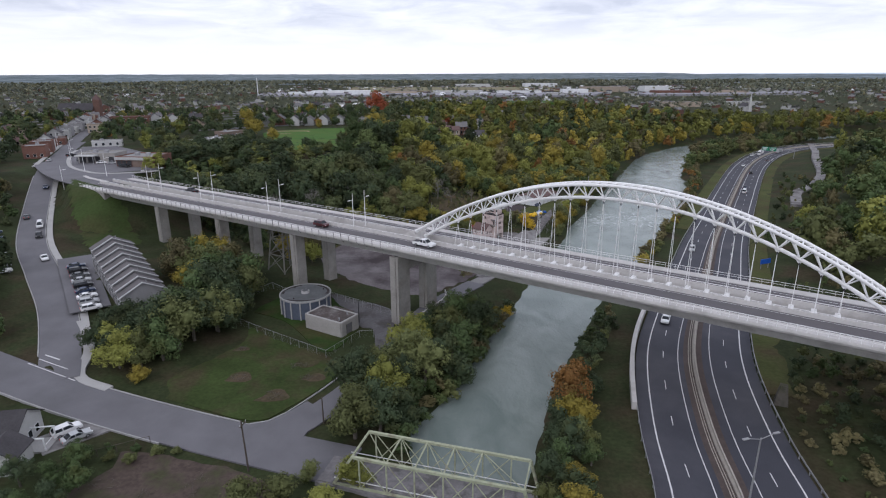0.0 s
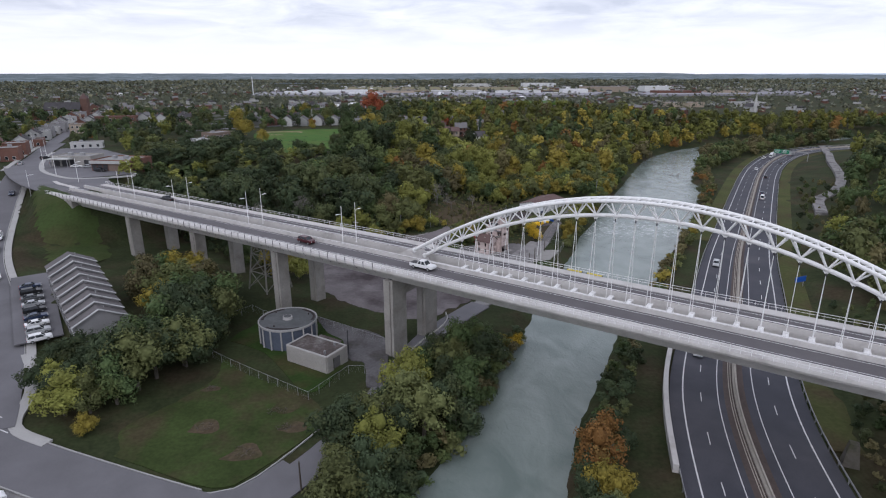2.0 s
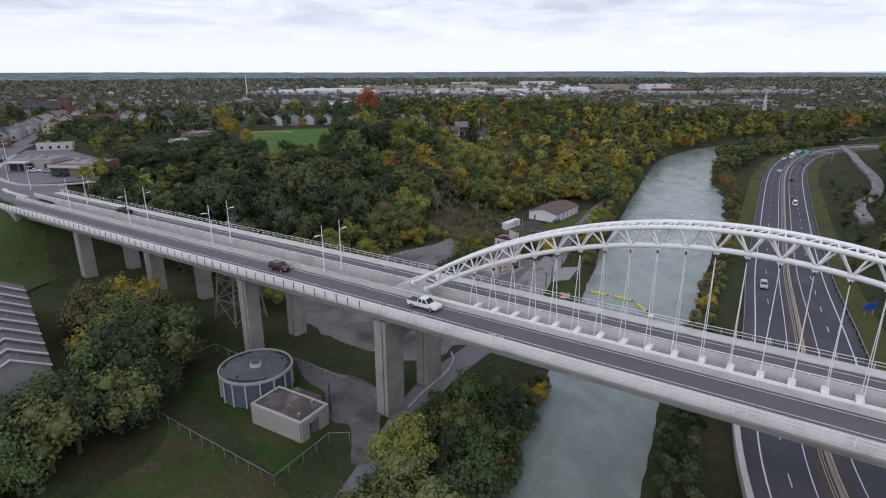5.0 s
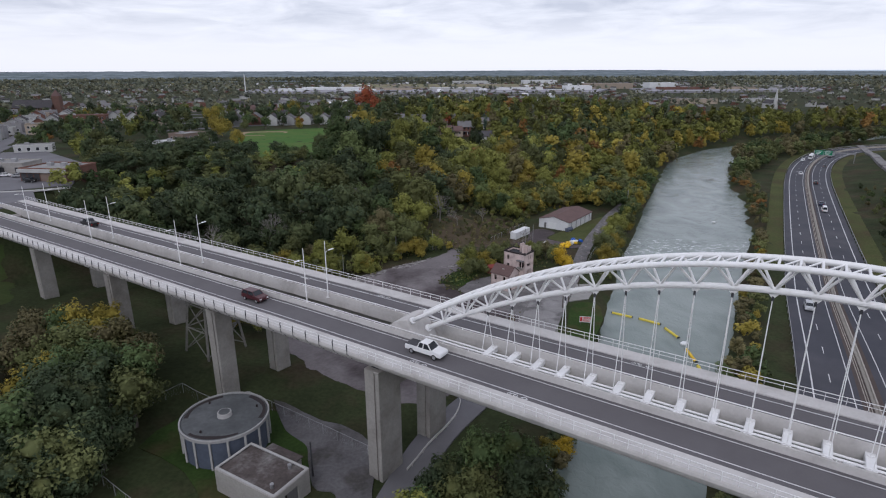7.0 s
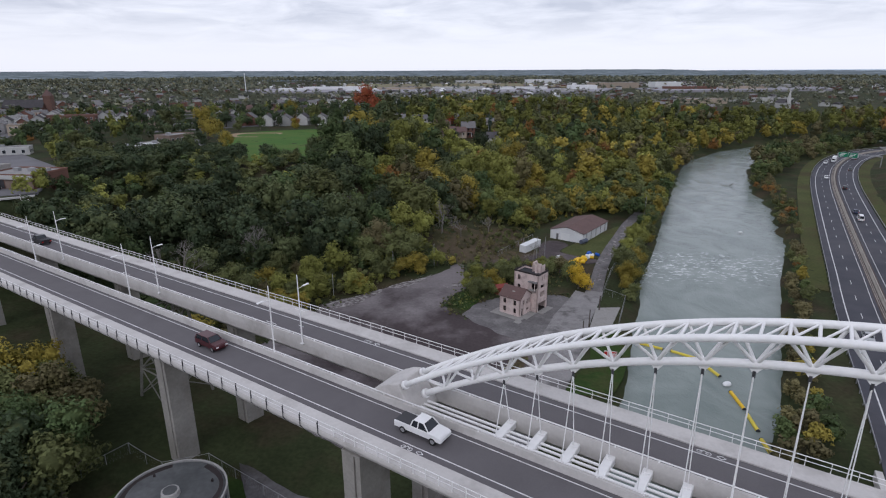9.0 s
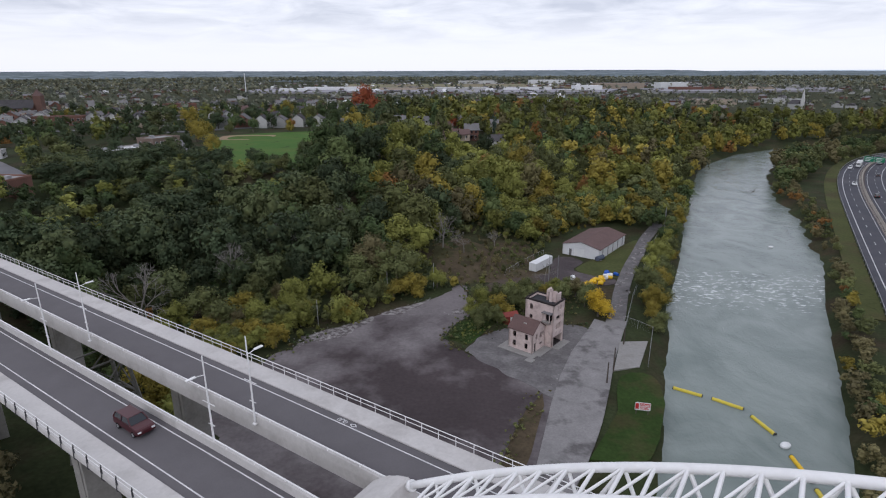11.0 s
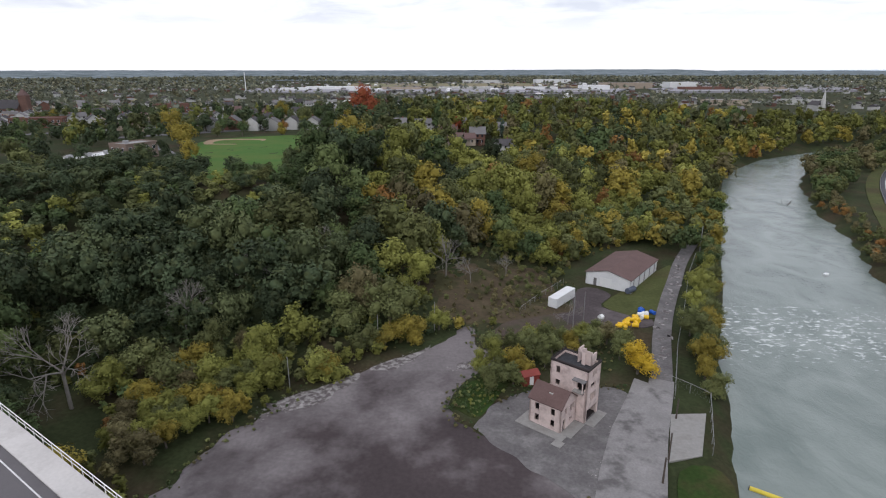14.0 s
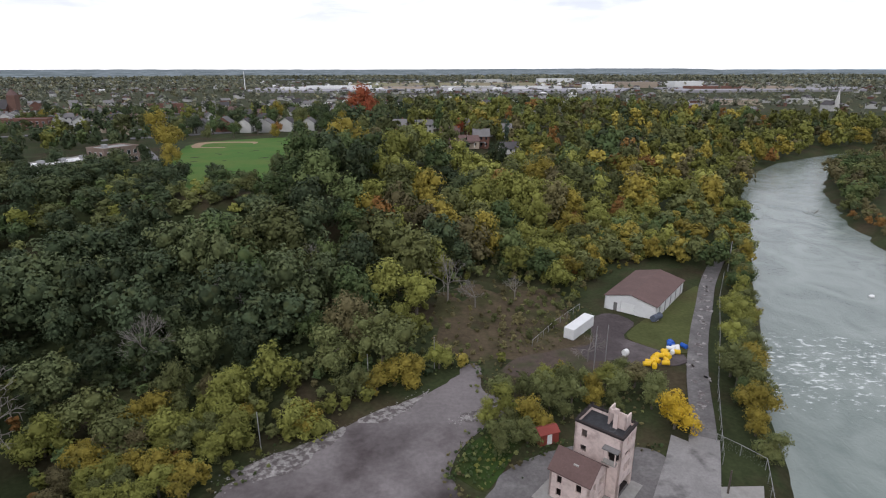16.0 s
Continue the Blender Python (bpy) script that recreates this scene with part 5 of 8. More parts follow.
grove([(96, 230), (98, 234), (118, 264), (127, 286), (143, 318), (156, 358), (172, 384), (173, 378), (162, 352), (152, 326), (140, 298), (128, 277), (112, 253), (99, 228)], 3.0, 2.0, 5.0, ["olive", "brown", "brown", "dark", "brown", "olive", "brown", "rust"], 65, "bushes on the east bank", 0.62)
grove([(158, 372), (175, 404), (205, 452), (235, 482), (300, 515), (320, 500), (262, 462), (220, 430), (190, 395), (170, 366)], 5.5, 7, 12, ["olive", "brown", "green", "olive"], 66, "bushes on the east bank")
grove([(300, 512), (318, 498), (390, 548), (470, 598), (462, 622), (380, 575)], 6.5, 9, 14, ["olive", "brown", "green", "olive", "dark"], 86, "trees beside the upper river")
grove([(15, 137), (22, 150), (30, 165), (36, 181), (38, 179), (31, 162), (22, 142), (14, 126), (10, 126)], 5.0, 2.0, 4.0, ["gold", "olive", "green", "lime"], 67, "bushes on the west bank")
grove([(45, 211), (52, 226), (60, 243), (70, 262), (84, 292), (100, 322), (96, 322), (78, 290), (64, 264), (54, 244), (47, 228)], 3.3, 4.5, 8.0, ["olive", "olive", "gold", "green", "lime", "brown", "olive"], 68, "trees on the west bank")
grove([(-63.5, 141), (-58, 150), (-61, 160), (-68, 164), (-79, 160), (-76, 154), (-69, 143)], 3.7, 8, 12, ["gold", "olive", "green", "brown", "olive", "dark"], 89, "trees beside the townhouses")
grove([(-64, 112), (-55, 118), (-51, 132), (-52, 146), (-57, 149), (-63, 140), (-62, 131), (-63, 120)], 3.9, 9.5, 14, ["dark", "dark", "olive", "green", "dark", "dark", "olive"], 69, "trees beside the townhouses")
grove([(-79, 117), (-70, 121), (-63, 119), (-60, 110), (-64, 104), (-72, 108)], 3.5, 7, 10.5, ["dark", "dark", "olive", "lime", "green"], 70, "trees beside the townhouses")
grove([(-130, 160), (-115, 140), (-106, 122), (-98, 114), (-108, 114), (-124, 130), (-140, 156)], 5.5, 6, 9, ["green", "dark", "olive"], 71, "trees beside the hill street")
grove([(-66, 72), (-58, 76), (-52, 72), (-58, 64), (-68, 64)], 4.0, 3.5, 6, ["dark", "green"], 72, "trees in the garden")
grove([(74, 104), (84, 128), (96, 150), (120, 152), (120, 120), (95, 98), (80, 88)], 3.4, 1.2, 3.6, ["green", "dark", "brown", "brown", "dark", "olive"], 73, "bushes on the highway slope")
grove([(8, 213), (13, 221), (22, 226), (28, 232), (20, 236), (6, 228), (3, 218)], 3.0, 2.8, 6.2, ["olive", "lime", "gold", "lime", "olive"], 74, "bushes behind the ruined house")
grove([(24, 226), (33, 224), (36, 232), (30, 238)], 4.0, 3.5, 5.5, ["olive", "brown", "olive"], 75, "bushes behind the ruined house")
grove([(118, 196), (135, 224), (166, 270), (200, 330), (214, 324), (180, 264), (150, 214), (130, 190)], 5.2, 1.6, 4.8, ["brown", "dark", "olive", "brown", "green"], 76, "bushes on the highway verge")
grove([(-60, 80), (-52, 83), (-44, 80), (-46, 77), (-58, 77)], 3.2, 1.2, 2.4, ["green", "olive"], 77, "bushes beside the lower street", 0.7)
grove([(8.2, 246.1), (20.7, 255.0), (29.9, 275.0), (39.7, 291.0), (29.1, 307.5), (16.0, 286.1), (8.0, 261.6)], 4.2, 1.4, 3.4, ["brown", "olive", "brown", "brown", "olive"], 78, "shrubs beside the container", 0.6)
grove([(71.3, 102.5), (80.2, 107.3), (88.8, 99.9), (75.6, 82.6), (61.1, 64.0), (60.0, 79.6)], 2.6, 1.0, 3.2, ["green", "brown", "dark", "dark", "brown"], 79, "bushes on the highway slope", 0.7)
grove([(36.5, 284.7), (45.0, 299.0), (53.9, 305.9), (68.9, 303.0), (74.5, 305.9), (86.7, 333.4), (63.2, 337.4), (33.6, 312.1)], 4.2, 5, 9, ["olive", "lime", "olive", "green", "gold"], 80, "trees behind the metal shed")
grove([(-52.6, 197.5), (-44.0, 193.2), (-42.1, 201.7), (-37.5, 211.2), (-31.5, 217.7), (-36.9, 228.6), (-46.5, 224.0), (-54.0, 214.8), (-55.3, 206.2)], 2.6, 3.2, 6.0, ["gold", "gold", "lime", "olive", "brown", "lime"], 81, "brush at the yard's edge", 0.55)
grove([(62, 314), (98, 362), (118, 352), (100, 318), (86, 294), (72, 292)], 4.6, 6, 10, ["olive", "lime", "gold", "green"], 82, "trees on the west bank")
grove([(-172, 222), (-160, 205), (-146, 188), (-166, 184), (-200, 215), (-230, 260), (-255, 300), (-244, 312), (-218, 280), (-200, 252)], 5.5, 4, 8, ["green", "olive", "brown", "dark"], 83, "trees beside the hill street")
grove([(-130, 322), (-118, 296), (-95, 284), (-70, 278), (-52, 288), (-56, 312), (-66, 318), (-80, 311), (-96, 322), (-112, 345)], 4.2, 3.0, 5.5, ["olive", "dark", "green", "olive", "lime"], 87, "low trees below the playing field", 0.78)
grove([(-132, 250), (-108, 238), (-98, 262), (-116, 290), (-132, 288)], 5.0, 5, 8.5, ["green", "dark", "olive", "lime"], 88, "trees behind the plaza", 0.6)
# single trees that stand out
for x, y, tall, wide, key in ((34.8, 221.5, 7.2, 4.0, "yellow"), (-62.0, 102.5, 3.6, 2.6, "gold"), (-72.5, 160.5, 11.5, 5.6, "gold"), (-70.5, 155.0, 9.0, 4.8, "gold"), (-66.5, 163.0, 9.0, 4.4, "lime"), (-58.0, 133.5, 14.5, 6.4, "dark"), (-54.0, 124.5, 9.5, 4.8, "dark"), (-60.5, 145.0, 13.0, 5.6, "green"), (-134, 457, 8, 3.6, "olive"), (-121, 461, 9, 4, "green"), (-98, 461, 8, 3.5, "gold"), (-85, 465, 10, 5, "dark"), (-146, 455, 9, 4, "green"), (-58, 528, 28, 11.5, "red"), (-139, 478, 9, 4.5, "green"), (-126, 480, 8, 4.0, "olive"), (-114, 481, 11, 5.0, "dark"), (-103, 484, 7, 3.4, "rust"), (-90, 488, 10, 4.8, "lime"), (-150, 480, 12, 6.0, "dark"), (-76, 492, 13, 6.5, "green"), (-112, 505, 14, 7.0, "green"), (-95, 510, 15, 7.0, "olive"), (-135, 508, 15, 7.5, "dark"), (-136, 412, 19, 10, "gold"), (-103, 348, 11, 5.0, "gold"), (-40.8, 366, 20, 9.5, "gold"), (-57, 355, 12, 6, "olive"), (-126, 566, 15, 7, "gold"), (52, 372, 14, 8, "olive"), (-16.5, 303, 13, 8, "lime"),
                           (3.4, 318, 14, 4.4, "lime"), (36.5, 369, 17, 9.0, "gold"), (62, 398, 12, 6, "olive"), (80, 415, 13, 6, "rust"), (98, 425, 12, 6, "rust"), (-30, 352, 14, 6.5, "olive"), (5, 470, 10, 3.6, "red"), (-78, 505, 18, 9, "dark"),
                           (-100, 540, 11, 5, "gold"), (-18, 440, 11, 3.6, "blue"), (33, 480, 14, 4.0, "blue"), (17.0, 137.2, 4.2, 2.5, "yellow"), (14.2, 136.0, 3.4, 2.2, "gold"), (18.6, 141.0, 3.6, 2.2, "olive"), (-36.5, 206, 6.0, 3.2, "gold"),
                           (-24, 219, 6.0, 3.2, "gold"), (-14, 231, 5.5, 3.0, "gold"), (-8, 235, 5.5, 3.2, "gold"), (23.2, 89.0, 10.0, 4.8, "rust"), (25.0, 94.0, 8.5, 4.0, "rust"), (22.0, 83.0, 8.0, 3.8, "gold"), (-147, 350, 9, 5.5, "dark"), (-137, 322, 9, 5.5, "dark")):
    tree(x, y, tall, wide, key, shape="spire" if key == "blue" else None)


# leafless trees: tapering limbs that fork again and again
def bare_tree(x, y, tall, seed, label="leafless grey tree with spreading twigs"):
    r = np.random.default_rng(seed)
    t = thing("bare_tree", label, "tree", (x, y, ground_z(x, y) - 0.1), r.uniform(0, 360))
    bm = bmesh.new()

    def limb(a, d, ln, rad, depth):
        b = a + d * ln
        add_tube(bm, a, b, rad, rad * 0.68, 6 if depth > 2 else 4)
        if depth == 0:
            return
        for _ in range(3):
            e = (d + Vector(r.normal(size=3)) * 0.48 + Vector((0, 0, 0.10))).normalized()
            limb(b, e, ln * r.uniform(0.62, 0.85), rad * 0.62, depth - 1)

    add_tube(bm, (0, 0, -0.3), (0.1, 0, tall * 0.42), tall * 0.02, tall * 0.015, 8)
    part("trunk", bm, M["bare_bark"], t)
    bm = bmesh.new()
    for _ in range(4):
        d = (Vector((r.normal() * 0.7, r.normal() * 0.7, 0.8))).normalized()
        limb(Vector((0.1, 0, tall * r.uniform(0.33, 0.42))), d, tall * 0.2, tall * 0.011, 4)
    part("crown", bm, M["bare_bark"], t, "leafless crown of grey twigs")
    return t


bare_tree(-65.0, 209.1, 17.0, 1)
bare_tree(-42.0, 246.0, 15.0, 2)
bare_tree(26.0, 243.0, 6.5, 3)
bare_tree(-1.5, 268, 12, 4)
bare_tree(-55, 232, 13, 5)
bare_tree(5.0, 266.0, 7.5, 6)
bare_tree(15.0, 272.0, 6.5, 7)
bare_tree(-34.0, 268.0, 12.0, 8)


# low brush that fills the wood's floor and edges, and woods farther off: masses of foliage
def foliage(name, spots, label, cards, lumps, ball, key, leaf=0.13, seed=3, lobes=5):
    r = np.random.default_rng(seed)
    kinds = [crown_arrays(r, lumps, cards, leaf=leaf, ball=ball, lobes=lobes) for _ in range(6)]
    V, F, own, base = [], [], [], 0
    for x, y, z, tall, wide in spots:
        v, f = kinds[int(r.integers(0, 6))]
        a = r.uniform(0, math.tau)
        R = np.array([[math.cos(a), -math.sin(a), 0], [math.sin(a), math.cos(a), 0], [0, 0, 1]])
        high = max(tall * 0.5, wide * 0.75)
        V.append((v * np.array([wide, wide, high])) @ R.T + np.array([x, y, z + tall - high]))
        F.append(f + base)
        own.append(np.full(len(v), r.normal() * 0.6, np.float32))
        base += len(v)
    if not V:
        return None
    ob = tri_obj(name, np.concatenate(V), np.concatenate(F), M["leaf_" + key])
    ob.data.attributes.new("tree_tone", "FLOAT", "POINT").data.foreach_set("value", np.concatenate(own).clip(-1, 1))
    return tagged(ob, label, "trees", kind="stuff")


def brushy(X, Y):
    d = side(FOOT, X, Y)
    return (d > -5) & (d < 45) & (X > -100) & (Y < 330) & (Y > 186) & clear_of_works(X, Y, -1.0)


for n_, ((key, label), spots) in enumerate(sorted(JOINED.items())):
    foliage("bushes", spots, f"{WORDS[key]} {label}", 430, 30, ICO0, key, 0.10, 140 + n_, 4)
for n_, (key, spots) in enumerate(sorted(behind.items())):
    foliage("hill_wood", spots, f"{WORDS[key]} trees of the hillside wood", 1650, 76, ICO0, key, 0.056, 100 + n_, 6)
BRUSH = scatter(22000, -100, 120, 186, 330, 2.2, brushy, 17)
groups = {}
for (x, y), w, z in zip(BRUSH, warmth(BRUSH), height(BRUSH[:, 0], BRUSH[:, 1])):
    s = r_.uniform(0.9, 2.5)
    if within(BRUSHLAND, np.array([x]), np.array([y]))[0]:
        if r_.uniform() < 0.9:
            groups.setdefault(("brown", "olive", "brown", "brown")[int(r_.integers(0, 4))], []).append((x, y, z, s * 0.55, s * 0.55))
        continue
    groups.setdefault(leaf_for(w - 0.05, r_), []).append((x, y, z, s * 1.3, s))
for n_, (key, spots) in enumerate(sorted(groups.items())):
    foliage("undergrowth", spots, f"{WORDS[key]} brush on the floor of the wood", 130, 12, ICO0, key, 0.15, 80 + n_, 2)


# weeds and low brush that fray the edges of the yard, the paving and the bare ground
def along(pts, gap, wander, seed, closed=True):
    r = np.random.default_rng(seed)
    line = smooth_line([*pts, pts[0]] if closed else pts, gap)[:, :2]
    return line + r.normal(size=line.shape) * wander


r_ = np.random.default_rng(52)
EDGES = [along([(-42, 184), (-38, 198), (-31, 209), (-24.6, 222.2), (-13.5, 231.1), (-5.0, 238.0), (4.3, 241.7), (5.0, 232.3), (9.5, 228.1)], 0.5, 0.9, 1, False),
         along([(10.5, 227.0), (4.4, 221.4), (0.8, 216.3), (-0.7, 212.4), (-0.7, 208.1), (3.3, 203.0)], 0.3, 0.9, 2, False),
         along([(7.4, 211.5), (14, 216), (20.2, 217.5), (29.8, 216.2)], 0.35, 0.8, 3, False),
         along([(16.1, 188.0), (11.5, 180), (8.5, 172), (6.5, 165.9)], 0.4, 1.0, 4, False),
         scatter(1500, -1, 16, 204, 226, 0.55, lambda X, Y: within([(-0.7, 210.9), (3.5, 206.8), (8.7, 214.5), (14.4, 222.3), (9.6, 224.2), (2.2, 217.1)], X, Y), 6),
         scatter(2600, 4, 40, 222, 262, 0.9, lambda X, Y: within([(6, 228), (14, 222), (30, 222), (36, 236), (31, 243), (24, 236), (14, 237), (9, 243), (5, 240)], X, Y), 7),
         scatter(1800, 6, 36, 240, 272, 1.0, lambda X, Y: within([(8, 246), (20, 247), (26, 258), (34, 268), (30, 272), (18, 262), (10, 256)], X, Y), 8),
         scatter(2500, 60, 130, 78, 150, 1.8, lambda X, Y: (-side(MEDIAN, X, Y) > 14) & (Y < 1.1 * X + 10), 10)]
MIX = [("olive", "brown", "green"), ("green", "olive", "brown"), ("green", "brown"), ("brown", "olive"), ("green", "green", "olive", "lime"), ("brown", "olive", "brown", "green"), ("brown", "brown", "olive"), ("green", "dark", "brown")]
weeds = {}
for P, mix in zip(EDGES, MIX):
    for (x, y), z in zip(P, height(P[:, 0], P[:, 1])):
        w = r_.uniform(0.22, 0.75)
        weeds.setdefault(mix[int(r_.integers(0, len(mix)))], []).append((x, y, max(z, 0.0) + 0.05, w * r_.uniform(0.7, 1.3), w))
for n_, (key, spots) in enumerate(sorted(weeds.items())):
    foliage("weeds", spots, f"{WORDS[key]} weeds and low brush on bare ground", 46, 8, ICO0, key, 0.22, 180 + n_, 1)


def back_wood(X, Y):
    w, e, d = side(WBANK, X, Y), -side(EBANK, X, Y), side(FOOT, X, Y)
    ok = ((w > 2) | (e > 2)) & clear_of_works(X, Y, 3)
    ok &= ~((w > 0) & (d < 1.5) & (Y < 300))
    ok &= ~((e > 0) & (side(MEDIAN, X, Y) > np.interp(Y, [150, 250, 330, 420], [-26, -30, -42, -46])))
    ok &= np.abs(side(SERVICE, X, Y)) > 5.5
    ok &= ~((w > 0) & (Y < 348) & (X > -152) & (Y > 150))
    ok &= ~((w > 0) & (Y < 190) & (d < 110)) & ~within(HILL_LAWN, X, Y)
    ok &= ~((w < 0) & (Y < 150) & (side(MEDIAN, X, Y) > -45))
    return ok


BACK = scatter(40000, -420, 560, 60, 650, 8.6, lambda X, Y: back_wood(X, Y) & (np.abs(X) < 0.85 * Y + 20), 8)
EB = -side(EBANK, BACK[:, 0], BACK[:, 1])
buckets = {}
for (x, y), e, w, z in zip(BACK, EB, warmth(BACK), height(BACK[:, 0], BACK[:, 1])):
    if x < -60 and y > 330 and r_.uniform() < (0.12 if -270 < x < -150 and y < 480 else 0.45 if x < -150 else 0.5):
        continue
    tall = r_.uniform(8, 18) if x > -60 else r_.uniform(6, 13)
    key = leaf_for(w, r_) if e < 0 else ("dark", "green", "green", "olive", "lime", "brown", "olive", "green")[int(r_.integers(0, 8))]
    buckets.setdefault(key, []).append((x, y, z, tall, tall * 0.44 * r_.uniform(0.7, 1.45)))
for n_, (key, spots) in enumerate(sorted(buckets.items())):
    near_ = [q for q in spots if math.hypot(q[0], q[1] - 60) < 345]
    foliage("woodland", near_, f"{WORDS[key]} trees of the woods beside the river", 900, 50, ICO0, key, 0.072, 60 + n_, 6)
    foliage("woodland", [q for q in spots if q not in near_], f"{WORDS[key]} trees of the farther woods", 260, 26, ICO0, key, 0.12, 30 + n_, 4)

FAR = scatter(42000, -2600, 2600, 600, 3600, 14.5, lambda X, Y: (np.hypot(X, Y) > 650) & (np.abs(X) < 0.95 * Y + 60), 13)
spots = []
for x, y in FAR:
    zone = noise.noise(Vector((x * 0.004, y * 0.004, 5)))
    plain = 1250 < y < 2400 and -0.28 * y < x < 0.42 * y
    if (plain and r_.uniform() < 0.86) or (zone > 0.3 and r_.uniform() < 0.45):
        continue
    s = r_.uniform(5.0, 9.0) * (1.0 + 0.5 * (y > 1300) + 0.7 * (y > 2400))
    spots.append((x, y, 0.0, s * 1.35, s))
hs = height(np.array([s[0] for s in spots]), np.array([s[1] for s in spots]))
spots = [(x, y, h, t, w) for (x, y, _, t, w), h in zip(spots, hs)]
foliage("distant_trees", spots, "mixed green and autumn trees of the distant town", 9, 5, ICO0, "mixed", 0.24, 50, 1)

# ---- things on the valley floor ----
M["pink_stucco"] = material("pale_pink_stucco", (0.60, 0.495, 0.465), 0.9, spread=0.12, fine=3.0, coarse=0.5, tint=(0.43, 0.34, 0.32), tint_at=(0.52, 0.72), tint_scale=0.7, bump=0.1)
M["char"] = material("charred_trim", (0.035, 0.028, 0.028), 0.9, spread=0.3)
M["charred_tar"] = material("charred_tar_roof", (0.032, 0.033, 0.038), 0.7, spread=0.35, fine=2.0, coarse=0.5, tint=(0.085, 0.085, 0.09), tint_at=(0.55, 0.7), bump=0.2)
M["brown_roof"] = material("brown_shingles", (0.125, 0.080, 0.074), 0.9, spread=0.14, fine=3.0, coarse=0.4, bump=0.3)
M["grey_roof"] = material("grey_shingles", (0.155, 0.150, 0.152), 0.9, spread=0.16, fine=3.0, coarse=0.3, bump=0.3, per_object=0.15)
M["dark_roof"] = material("dark_shingles", (0.062, 0.058, 0.062), 0.9, spread=0.2, fine=3.0, coarse=0.3, bump=0.3, per_object=0.25)
M["flat_roof"] = material("flat_gravel_roof", (0.26, 0.255, 0.25), 0.95, spread=0.15, fine=2.0, coarse=0.15)
M["white_roof"] = material("white_membrane_roof", (0.70, 0.70, 0.71), 0.8, spread=0.08, fine=1.0, coarse=0.1)
M["dark_flat"] = material("dark_tar_roof", (0.085, 0.070, 0.066), 0.95, spread=0.25, fine=2.0, coarse=0.25, tint=(0.16, 0.15, 0.145), tint_at=(0.5, 0.7), bump=0.2)
M["tank_roof"] = material("wet_tank_roof", (0.085, 0.090, 0.094), 0.55, spread=0.2, fine=1.5, coarse=0.3, tint=(0.10, 0.104, 0.108), tint_at=(0.5, 0.65), bump=0.1)
M["tank_wall"] = material("blue_grey_tank_wall", (0.085, 0.10, 0.135), 0.8, spread=0.12, fine=2.0, coarse=0.4)
M["metal_wall"] = material("white_corrugated_metal", (0.66, 0.67, 0.68), 0.55, spread=0.06, fine=2.0, coarse=0.3, bump=0.05)
M["block_wall"] = material("grey_block_wall", (0.33, 0.315, 0.295), 0.9, spread=0.12, fine=3.0, coarse=0.4)
M["siding"] = material("pale_siding", (0.43, 0.43, 0.42), 0.8, spread=0.10, per_object=0.25)
M["brick"] = material("red_brick_wall", (0.170, 0.088, 0.068), 0.9, spread=0.16, fine=4.0, coarse=0.3, per_object=0.2, bump=0.2)
M["tan_wall"] = material("tan_wall", (0.36, 0.30, 0.24), 0.9, spread=0.12, per_object=0.2)
M["red_metal"] = material("red_painted_metal", (0.22, 0.045, 0.035), 0.6, spread=0.15)
M["yellow"] = material("yellow_plastic", (0.72, 0.46, 0.02), 0.45, spread=0.10, fine=2.0, coarse=0.5)
M["pale_yellow"] = material("faded_yellow_float", (0.62, 0.50, 0.06), 0.5, spread=0.12)
M["white_plastic"] = material("white_plastic", (0.72, 0.73, 0.73), 0.5, spread=0.06)
M["wood_pole"] = material("weathered_pole_wood", (0.085, 0.070, 0.058), 0.9, spread=0.2)
M["truss_paint"] = material("faded_green_paint", (0.34, 0.36, 0.25), 0.7, spread=0.2, fine=2.0, coarse=0.4, tint=(0.17, 0.15, 0.11), tint_at=(0.55, 0.7))
M["old_deck"] = material("broken_bridge_deck", (0.20, 0.19, 0.195), 0.9, spread=0.25, fine=1.5, coarse=0.4, tint=(0.10, 0.095, 0.095), tint_at=(0.47, 0.6))
M["sign_white"] = material("white_sign_panel", (0.74, 0.74, 0.74), 0.6, spread=0.03, bump=0.0)
M["sign_red"] = material("red_sign_paint", (0.50, 0.03, 0.03), 0.6, spread=0.05, bump=0.0)
M["sign_green"] = material("green_highway_sign", (0.012, 0.20, 0.10), 0.5, spread=0.05, bump=0.0)
M["sign_blue"] = material("blue_sign", (0.02, 0.10, 0.45), 0.5, spread=0.05, bump=0.0)
M["rubber"] = material("tyre_rubber", (0.02, 0.02, 0.02), 0.9, spread=0.1, bump=0.0)
glass = bpy.data.materials.new("dark_window_glass")
glass.use_nodes = True
gb = glass.node_tree.nodes["Principled BSDF"]
gb.inputs["Base Color"].default_value, gb.inputs["Roughness"].default_value = (0.022, 0.026, 0.032, 1), 0.08
M["glass"] = glass


